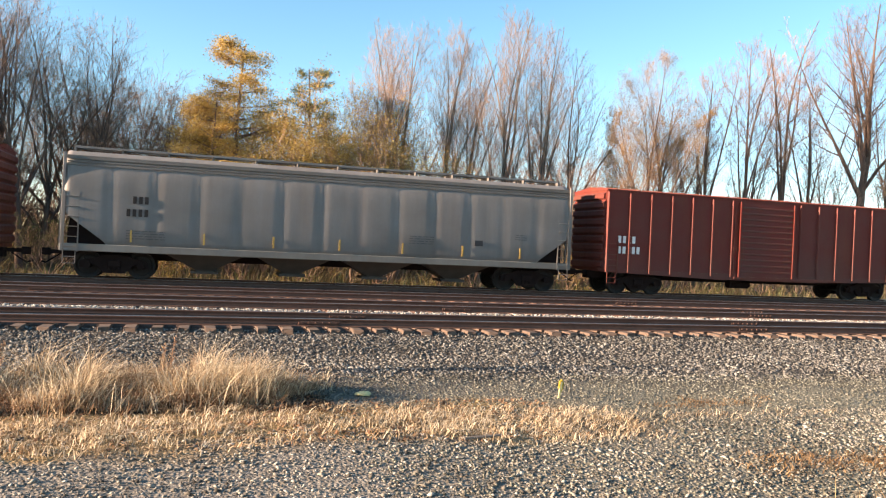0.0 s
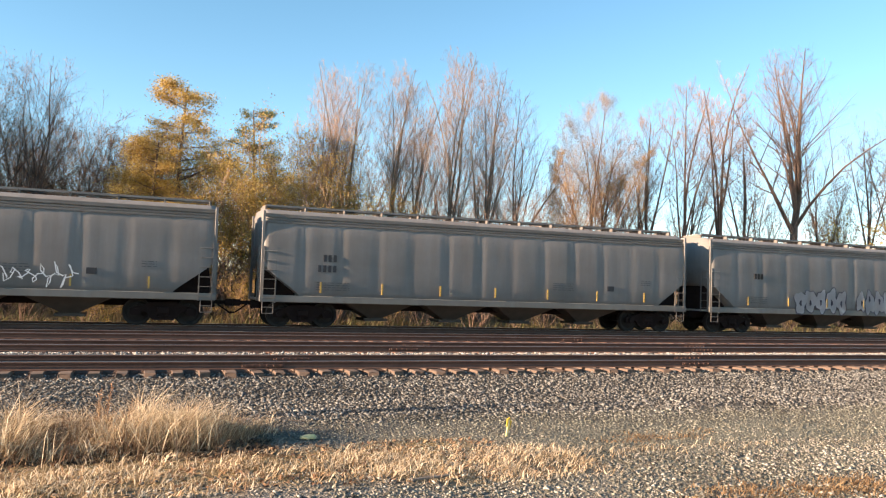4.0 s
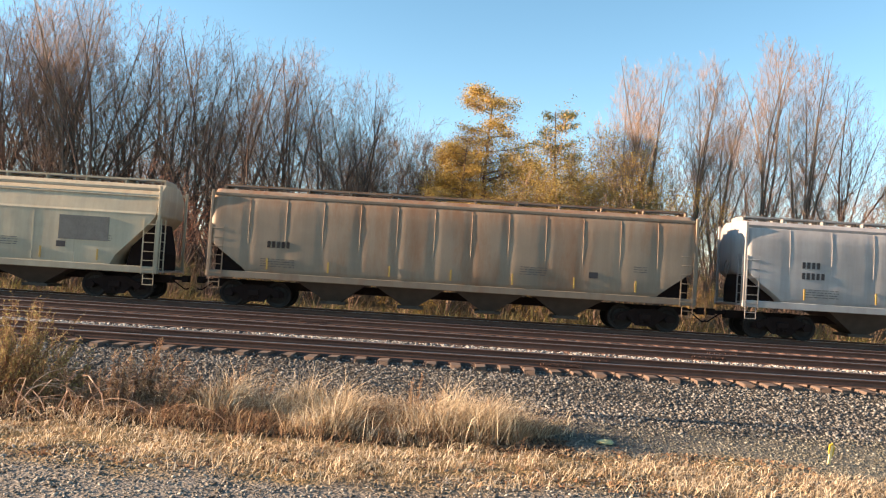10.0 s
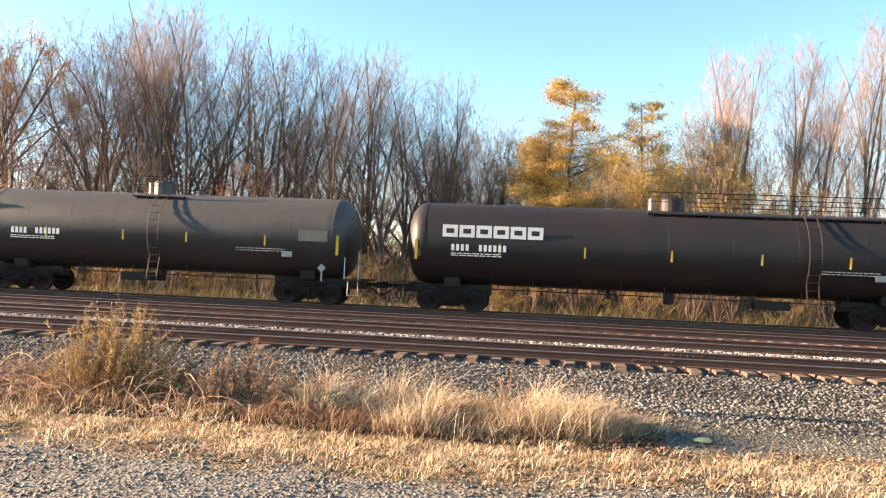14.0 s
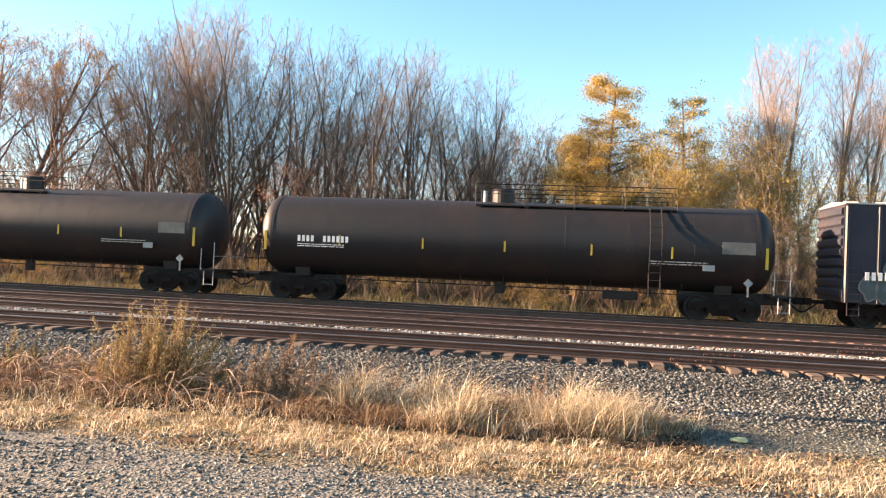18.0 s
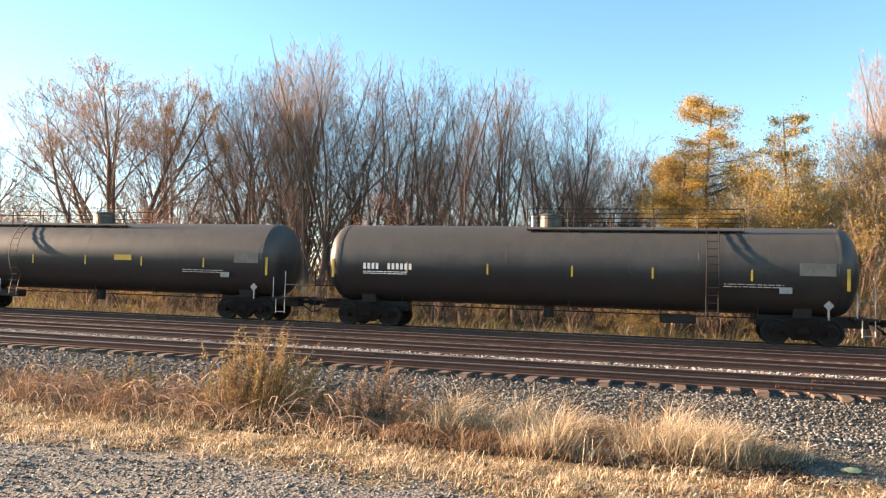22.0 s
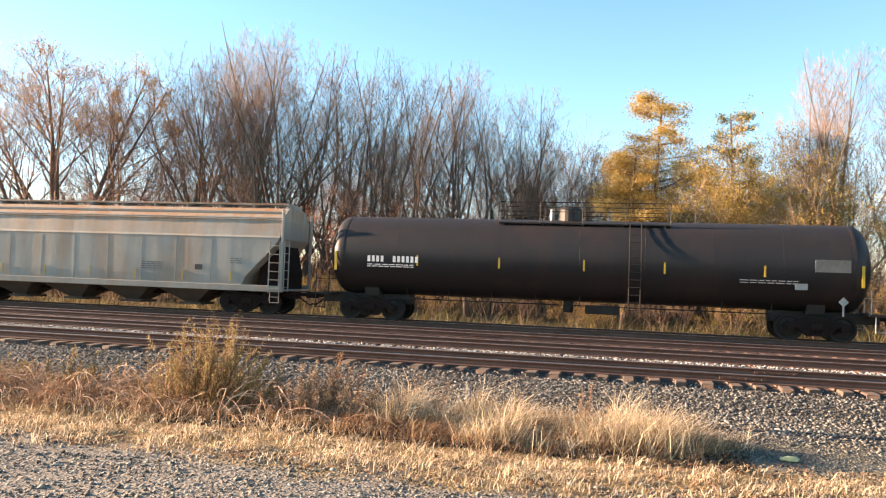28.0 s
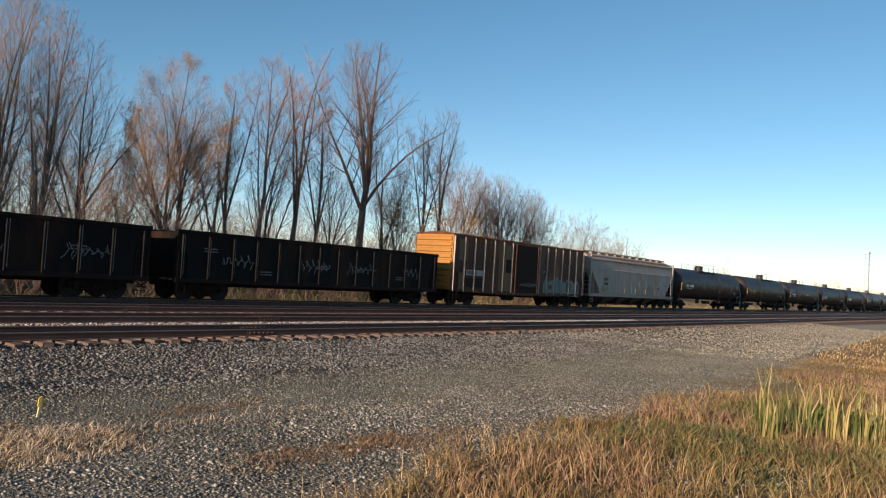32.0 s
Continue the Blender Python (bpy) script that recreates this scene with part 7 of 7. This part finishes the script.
# dark blades laid as the shadow of the weeds in front of the grass
blades("dark_litter", 7000, strip(-6.5, 1.6, 9.75, 10.65, lambda x, y: thin(x, y, 1.0, 0.3)), lambda x, y: 0.03 + 0.05 * patchy(x, y, 3), 0.014, M["dark_litter"], "dark litter blades standing in for the weeds' shadow before the grass", lean=2.5, droop=1.0)
blades("leaf_litter", 9000, strip(-15, 4.5, 7.9, 10.4, lambda x, y: thin(x, y, 2.1, 0.0)), lambda x, y: 0.03 + 0.05 * patchy(x, y, 3), 0.016, M["weed"], "brown curled leaves caught in the grass", lean=2.5, droop=1.0)
blades("verge_grass", 11000, strip(2.5, 10.0, 7.6, 9.8, lambda x, y: (nrg.random(len(x)) < np.clip(0.8 - 0.12 * (x - 3) - 0.7 * np.abs(y - 8.9), 0.0, 1)) & thin(x, y, 1.5)), lambda x, y: 0.05 + 0.09 * patchy(x, y, 2), 0.005,
       M["dry_grass"], "thin dry grass on gravel", lean=1.5, droop=1.2)
blades("dead_weeds", 12000, tufts(-9.3, 11.5, 5.0, 1.4, 0.3, 40), lambda x, y: 0.12 + 0.4 * patchy(x, y, 1.1) ** 1.5, 0.005, M["weed"], "tangled red-brown dead weeds", lean=1.6, droop=1.4)
blades("dead_weeds", 5000, strip(-15, -3, 9.6, 12.2, lambda x, y: thin(x, y, 0.9, 0.05)), lambda x, y: 0.1 + 0.25 * patchy(x, y, 1.6), 0.005, M["dry_grass"], "straw among the dead weeds", lean=1.5, droop=1.3)
blades("field_grass", 24000, strip(4.6, 34, 0.6, 8.2, right_field), lambda x, y: (0.08 + 0.36 * patchy(x, y, 0.8) ** 1.5) * np.clip(1.45 - x / 22, 0.35, 1), 0.0042, M["tawny_grass"], "tawny dry grass of the lower field", lean=1.2, wind=(0.08, 0))
blades("field_weeds", 42000, strip(4.8, 30, 0.6, 7.0, lambda x, y: right_field(x, y) & thin(x, y, 0.7, 0.0)), lambda x, y: (0.08 + 0.24 * patchy(x, y, 1.1)) * np.clip(1.45 - x / 22, 0.35, 1), 0.006, M["field_weed"], "olive and brown weeds in the field", lean=1.5, wind=(0.0, 0))
blades("field_weeds", 16000, strip(4.8, 24, 0.6, 6.0, lambda x, y: right_field(x, y) & (patchy(x, y, 0.42) > 0.55)), lambda x, y: 0.1 + 0.3 * patchy(x, y, 1.7), 0.008, M["weed"], "red-brown dead weeds in the field", lean=1.2, wind=(0.0, 0))
blades("field_weeds", 9000, strip(9, 17, 0.8, 5.0, lambda x, y: right_field(x, y) & thin(x, y, 0.55, 0.0)), lambda x, y: 0.08 + 0.18 * patchy(x, y, 2), 0.012, M["green_leaf"], "low green weeds round the reeds", lean=1.5)
for patch_x, patch_y, patch_n in ((6.4, 6.6, 1000), (7.9, 6.5, 1100), (7.2, 9.9, 450)):
    blades("rust_grass", patch_n, tufts(patch_x, patch_y, 1.3, 0.35, 0.14, 18), lambda x, y: 0.03 + 0.07 * patchy(x, y, 2.2), 0.006, M["rust_grass"], "low rust-brown dead grass on the gravel", lean=1.8, droop=1.2)
blades("field_grass", 30000, strip(28, 130, 2.0, 15.0, lambda x, y: (y < 4.6 + 0.095 * x) & thin(x, y, 0.25)), lambda x, y: 0.05 + 0.1 * patchy(x, y, 0.3), 0.016, M["tawny_grass"], "tawny dry grass farther down the line", lean=0.8)
for reed_x, reed_y, reed_n, reed_r in ((13.8, 3.65, 46, 0.45), (13.2, 2.75, 90, 0.4), (13.35, 2.2, 110, 0.4), (12.6, 3.2, 60, 0.35)):
    blades("reeds", reed_n, tufts(reed_x, reed_y, reed_r, reed_r, 0.07, 7), lambda x, y: 0.5 + 0.55 * patchy(x, y, 3), 0.013, M["reed"], "green and yellow reeds standing in the dry field", lean=0.35, wind=(0.04, 0))
blades("trackside_brush", 15000, strip(-75, 130, 36.5, 41.5, lambda x, y: thin(x, y, 0.28, 0.0)), lambda x, y: 0.35 + 0.8 * patchy(x, y, 0.28), 0.02, M["brush"], "olive-brown bushy weeds behind the last track", lean=0.9)
blades("trackside_brush", 14000, strip(-75, 130, 34.8, 40.8, lambda x, y: thin(x, y, 0.5, 0.35)), lambda x, y: 0.25 + 0.4 * patchy(x, y, 0.45), 0.018, M["brush"], "dry brush and weeds behind the last track", lean=1.3)
blades("trackside_brush", 9000, strip(-75, 130, 34.0, 36.5, lambda x, y: thin(x, y, 0.5, 0.1)), lambda x, y: np.full(len(x), 0.35), 0.02, M["field_weed"], "pale dry grass behind the last track", lean=0.8)


blades("brushwood", 24000, strip(-85, 70, 62, 92, lambda x, y: thin(x, y, 0.15, 0.5)), lambda x, y: 2.8 + 2.6 * patchy(x, y, 0.15), 0.045, M["brushwood"], "dim bare brushwood deep in the wood", lean=0.5, droop=0.4)
blades("brushwood", 26000, strip(-80, 110, 44.5, 64, lambda x, y: thin(x, y, 0.2, 0.4)), lambda x, y: 1.2 + 2.0 * patchy(x, y, 0.2), 0.022, M["brushwood"], "tangled bare brown brushwood on the floor of the wood", lean=0.9, droop=0.6)


def weed_plants(x, y, rx, ry, n, height, mat, name, label, seed, bushy=9):
    """Branching dead weed stalks with small leaves and seed heads along them."""
    r = random.Random(seed)
    segs, pts = [], []
    for k in range(n):
        px, py = x + r.gauss(0, rx * 0.5), y + r.gauss(0, ry * 0.5)
        p = Vector((px, py, float(land(px, py - off(px) * min(1.0, max(0.0, (py - 4) / 10)))) - 0.03))
        edge = max(abs(px - x) / rx, 0.1)
        h = height * r.uniform(0.5, 1.05) * (1.1 - 0.45 * min(1.0, edge))
        d = Vector(((px - x) * 0.5 + r.gauss(0.06, 0.14), r.gauss(0, 0.12), 1.0)).normalized()
        for i in range(6):
            q = p + d * h / 6
            segs.append((tuple(p), tuple(q), 0.006 * (1 - i / 8), 0.006 * (1 - (i + 1) / 8), 3))
            for j in range(bushy if i > 0 else 2):
                s = (Vector((r.gauss(0, 1), r.gauss(0, 1), 0)).normalized() * r.uniform(0.4, 0.9) + d * 1.1).normalized()
                o = p.lerp(q, r.random())
                l = h * r.uniform(0.07, 0.2) * (1.15 - i / 7)
                segs.append((tuple(o), tuple(o + s * l), 0.0035, 0.002, 2))
                for _ in range(3):
                    c = o + s * l * r.uniform(0.3, 1.05)
                    pts.append((c.x + r.gauss(0, 0.012), c.y + r.gauss(0, 0.012), c.z + r.gauss(0, 0.015)))
            d = (d + Vector((r.gauss(0.03, 0.09), r.gauss(0, 0.09), 0))).normalized()
            p = q
    plant = thing(name, label, "weed", at=pose(0, 0, 0))
    stalk = tubes("stalks", segs)
    stalk.materials.append(M["weed"])
    tagged(part("stalk", stalk, None, plant, "thin branching red-brown stalks"), "thin branching red-brown stalks", kind="stuff")
    leaf = leaves_mesh("leaves", pts, 0.015, r)
    leaf.materials.append(M[mat])
    part("leaves", leaf, None, plant)


weed_plants(-6.2, 11.0, 0.8, 0.45, 115, 1.42, "gold_weed", "tall_weed", "tall golden-green branching weed clump by the tracks", 3)
weed_plants(-5.1, 11.2, 0.5, 0.4, 9, 0.6, "weed", "dead_weed_plant", "low brown weed beside the golden clump", 4)
weed_plants(-4.2, 10.9, 0.6, 0.4, 55, 0.98, "weed", "dead_weed_plant", "dark upright dead weeds", 5, 6)
weed_plants(-9.2, 11.9, 0.6, 0.4, 18, 0.75, "gold_weed", "tall_weed", "golden weed tuft among dead brambles", 6)
weed_plants(-13.5, 12.0, 1.0, 0.5, 30, 0.85, "gold_weed", "tall_weed", "yellow-green weeds round the signal mast", 7)
weed_plants(-11.4, 12.3, 0.9, 0.5, 14, 0.6, "gold_weed", "tall_weed", "low golden weeds in the bramble", 8)
weed_plants(-3.0, 11.9, 0.6, 0.4, 9, 0.7, "weed", "dead_weed_plant", "thin dark dead weeds in the grass", 9, 6)
weed_plants(-0.2, 11.7, 0.7, 0.3, 8, 0.75, "weed", "dead_weed_plant", "thin dead weed stalks behind the grass", 10, 5)


def canes():
    """Arched pale bramble canes over the dead weeds."""
    r = random.Random(12)
    segs = []
    for k in range(620):
        p = Vector((r.uniform(-14, -3.8), r.uniform(10.2, 12.6), -0.4))
        a = r.uniform(0, 6.283)
        d = Vector((0.5 + math.cos(a), 0.5 * math.sin(a), r.uniform(0.3, 0.8)))
        l = r.uniform(0.10, 0.22)
        for i in range(8):
            q = p + d.normalized() * l
            if q.z < -0.42:
                break
            segs.append((tuple(p), tuple(q), 0.0055, 0.005, 3))
            d.z -= r.uniform(0.12, 0.28)
            d.x += r.gauss(0, 0.15)
            p = q
    tagged(part("bramble_canes", tubes("bramble_canes", segs), M["cane"]), "arched pale dead bramble canes", "bramble", kind="stuff")


canes()


# ---- crossing signal ----
def flat_text(body, size, material, parent, at, name="lettering"):
    """Lettering in the built-in font, as a thin mesh."""
    cu = bpy.data.curves.new("words", "FONT")
    cu.body, cu.size, cu.extrude, cu.align_x, cu.align_y = body, size, 0.002, "CENTER", "CENTER"
    ob = new("words", cu)
    me = bpy.data.meshes.new_from_object(ob.evaluated_get(bpy.context.evaluated_depsgraph_get()))
    bpy.data.objects.remove(ob)
    me.materials.clear()
    me.materials.append(material)
    return part(name, me, None, parent, at=at)


def build_signal():
    sig = thing("crossing_signal", "aluminium railroad crossing signal with crossbuck and flashing red lamps", "signal", at=pose(-14.0, 12.42, -0.42, 0, 0, 28))
    al = M["aluminium"]
    mast = bmesh.new()
    rod(mast, (0, 0, 0), (0, 0, 5.35), 0.062, 14)
    rod(mast, (0, 0, 5.35), (0, 0, 5.47), 0.08, 14)
    rod(mast, (0, 0, 0), (0, 0, 0.14), 0.2, 14)
    part("mast", mast, al, sig)
    part("junction_base", boxed(-0.14, 0.14, -0.14, 0.14, 0.14, 0.55, bevel=0.03), al, sig)
    for a, words in ((45, "CROSSING"), (-45, "RAIL ROAD")):
        blade = part("crossbuck_blade", boxed(-0.58, 0.58, -0.012, 0.012, -0.10, 0.10, bevel=0.006), M["sign_white"], sig, "white crossbuck board",
                     at=pose(0, -0.10 - (0.02 if a > 0 else 0), 4.38, 0, -a, 0))
        flat_text(words, 0.15, M["black_paint"], blade, pose(0, -0.0155, 0, 90, 0, 0))
    plate = part("track_plate", boxed(-0.32, 0.32, -0.01, 0.01, -0.1, 0.1), M["sign_white"], sig, "white track count plate", at=(0, -0.1, 3.72))
    flat_text("TRACKS", 0.14, M["black_paint"], plate, pose(0, -0.0135, 0, 90, 0, 0))
    count = part("count_plate", boxed(-0.1, 0.1, -0.01, 0.01, -0.09, 0.09), M["sign_white"], sig, at=(0, -0.1, 3.92))
    bar = bmesh.new()
    rod(bar, (-0.42, -0.08, 3.14), (0.42, -0.08, 3.14), 0.03, 8)
    part("lamp_bar", bar, al, sig)
    for x in (-0.40, 0.40):
        disc = bmesh.new()
        rod(disc, (0, -0.10, 0), (0, -0.125, 0), 0.27, 24)
        lamp = part("lamp", disc, M["black_paint"], sig, "black-backed red flashing lamp", at=(x, 0, 3.1))
        lens = bmesh.new()
        rod(lens, (0, -0.13, 0), (0, -0.17, 0), 0.15, 20, 0.10)
        part("lens", lens, M["lamp_glow"] if x > 0 else M["dark_lens"], lamp, "glowing red lens" if x > 0 else "dark red lens between flashes")
        hood = bmesh.new()
        for k in range(11):
            a, b = radians(-20 + 20 * k), radians(-20 + 20 * (k + 1))
            vs = [hood.verts.new(v) for v in ((0.16 * math.cos(a), -0.13, 0.16 * math.sin(a)), (0.16 * math.cos(b), -0.13, 0.16 * math.sin(b)), (0.17 * math.cos(b), -0.38, 0.17 * math.sin(b)), (0.17 * math.cos(a), -0.38, 0.17 * math.sin(a)))]
            hood.faces.new(vs)
        bmesh.ops.solidify(hood, geom=hood.faces[:], thickness=0.006)
        part("hood", hood, M["black_paint"], lamp)
        back = bmesh.new()
        rod(back, (0, -0.10, 0), (0, 0.12, 0), 0.16, 16, 0.09)
        part("lamp_housing", back, M["black_paint"], lamp)
    # the pair that faces the other way shows its housings behind the mast
    for x in (-0.26, 0.26):
        rear = bmesh.new()
        rod(rear, (0, 0.14, 0), (0, 0.165, 0), 0.25, 24)
        rod(rear, (0, 0.165, 0), (0, 0.40, 0), 0.15, 16)
        part("rear_lamp", rear, M["black_paint"], sig, "black back of a lamp facing away", at=(x, 0, 3.06))
    part("tag_plate", boxed(-0.09, 0.09, -0.08, -0.066, 2.5, 2.68), M["blue_paint"], sig, "small blue identification plate")
    mech = bmesh.new()
    box(mech, -0.05, 0.40, -0.2, 0.2, 1.62, 2.08, bevel=0.06)
    rod(mech, (0.18, -0.24, 1.85), (0.18, 0.24, 1.85), 0.16, 14)
    part("gate_mechanism", mech, M["sign_white"], sig, "pale gate motor housing")
    part("weight_plate", boxed(0.42, 0.84, -0.1, -0.06, 1.74, 2.04, bevel=0.02), al, sig, "counterweight plate")
    arm = bmesh.new()
    prism(arm, [(0.35, 1.95), (0.30, 2.12), (-0.35, 1.86), (-4.8, 1.80), (-4.8, 1.70), (-0.3, 1.66)], -0.30, -0.26)
    part("gate_arm", arm, M["sign_white"], sig, "lowered pale gate arm")
    top = bmesh.new()
    rod(top, (0, 0, 4.95), (-4.5, 0.2, 5.15), 0.025, 8)
    part("cantilever_pipe", top, al, sig)


build_signal()


# ---- fence beside the field ----
def build_fence():
    a = Vector((25.7, 3.85, -0.38))
    run = Vector((6.0, 0.3, 0)).normalized()
    fence = thing("chain_link_fence", "gray chain-link fence with galvanised posts and barbed-wire arms", "fence", at=Matrix.Translation(a))
    st = M["steel"]
    n = 6
    post = shared("fence_post", lambda: rod(bmesh.new(), (0, 0, -0.1), (0, 0, 2.05), 0.038, 10), st)
    arm = shared("wire_arm", lambda: rod(bmesh.new(), (0, 0, 2.03), (0.28, -0.25, 2.36), 0.018, 6), st)
    for k in range(n):
        p = run * (2.4 * k)
        part("post", post, None, fence, at=tuple(p))
        part("wire_arm", arm, None, fence, at=tuple(p))
    for z in (0.12, 1.02, 1.98):
        part("rail", rod(bmesh.new(), (0, 0, z), tuple(run * 2.4 * (n - 1) + Vector((0, 0, z))), 0.02, 8), st, fence)
    for k in range(3):
        o = Vector((0.09 * (k + 1), -0.08 * (k + 1), 2.05 + 0.105 * (k + 1)))
        part("barbed_wire", rod(bmesh.new(), tuple(o), tuple(o + run * 2.4 * (n - 1)), 0.004, 4), st, fence)
    segs = []
    L = 2.4 * (n - 1)
    step = 0.11
    k = -1.9
    while k < L:
        for s in (1, -1):
            x0, z0, x1, z1 = (k, 0.1, k + 1.85, 1.95) if s > 0 else (k, 1.95, k + 1.85, 0.1)
            if x0 < 0:
                z0 += (z1 - z0) * (-x0 / (x1 - x0))
                x0 = 0
            if x1 > L:
                z1 = z0 + (z1 - z0) * (L - x0) / (x1 - x0)
                x1 = L
            if x1 - x0 > 0.02:
                segs.append((tuple(run * x0 + Vector((0, 0, z0))), tuple(run * x1 + Vector((0, 0, z1))), 0.0022, 0.0022, 3))
        k += step
    tagged(part("wire_mesh", tubes("wire_mesh", segs), M["dark_steel"], fence), "diamond wire mesh", kind="stuff")


build_fence()


# ---- small things on the ground ----
def build_bits():
    stake = thing("marker_stake", "short yellow marker stake stuck in the gravel", "stake", at=pose(4.97, 10.4, -0.43, 4, 6, 0))
    part("shaft", boxed(-0.014, 0.014, -0.014, 0.014, -0.1, 0.26), M["bag"], stake)
    part("ribbon", prism(bmesh.new(), [(-0.03, 0.16), (0.03, 0.11), (0.04, 0.24), (0.0, 0.29), (-0.035, 0.26)], -0.012, 0.012), M["yellow_paint"], stake, "yellow ribbon")
    bm = bmesh.new()
    bmesh.ops.create_icosphere(bm, subdivisions=3, radius=1.0)
    for v in bm.verts:
        q = 1 + 0.35 * noise.noise(v.co * 1.8) + 0.2 * noise.noise(v.co * 5)
        v.co = Vector((v.co.x * 0.11 * q, v.co.y * 0.07 * q, max(-0.2, v.co.z) * 0.045 * q))
    bag = part("plastic_scrap", bm, M["bag"], None, at=(2.12, 10.6, -0.37), smooth=True)
    tagged(bag, "crumpled pale yellow plastic scrap on the ballast", "litter")
    stick = bmesh.new()
    rod(stick, (-0.22, 0, 0), (0.22, 0.03, 0.02), 0.022, 7, 0.014)
    tagged(part("stick", stick, M["pale_bark"], None, at=(2.9, 7.95, -0.335)), "short pale broken stick on gravel", "stick")
    # lattice mast far along the line
    mast = thing("lattice_mast", "tall thin gray lattice mast on the skyline", "mast", at=pose(372, 70, 0))
    segs = []
    for x, y in ((-0.8, -0.8), (0.8, -0.8), (0.0, 0.9)):
        segs.append(((x, y, 0), (x * 0.8, y * 0.8, 23.0), 0.09, 0.09, 5))
    for k in range(11):
        z = 2.0 * k
        segs.append(((-0.8, -0.8, z), (0.75, -0.75, z + 2.0), 0.05, 0.05, 4))
        segs.append(((0.8, -0.8, z), (0.0, 0.8, z + 2.0), 0.05, 0.05, 4))
    part("lattice", tubes("lattice", segs), M["steel"], mast)
    part("head_frame", boxed(-1.6, 1.6, -0.8, 0.8, 23.0, 23.8), M["steel"], mast)


build_bits()

motions()
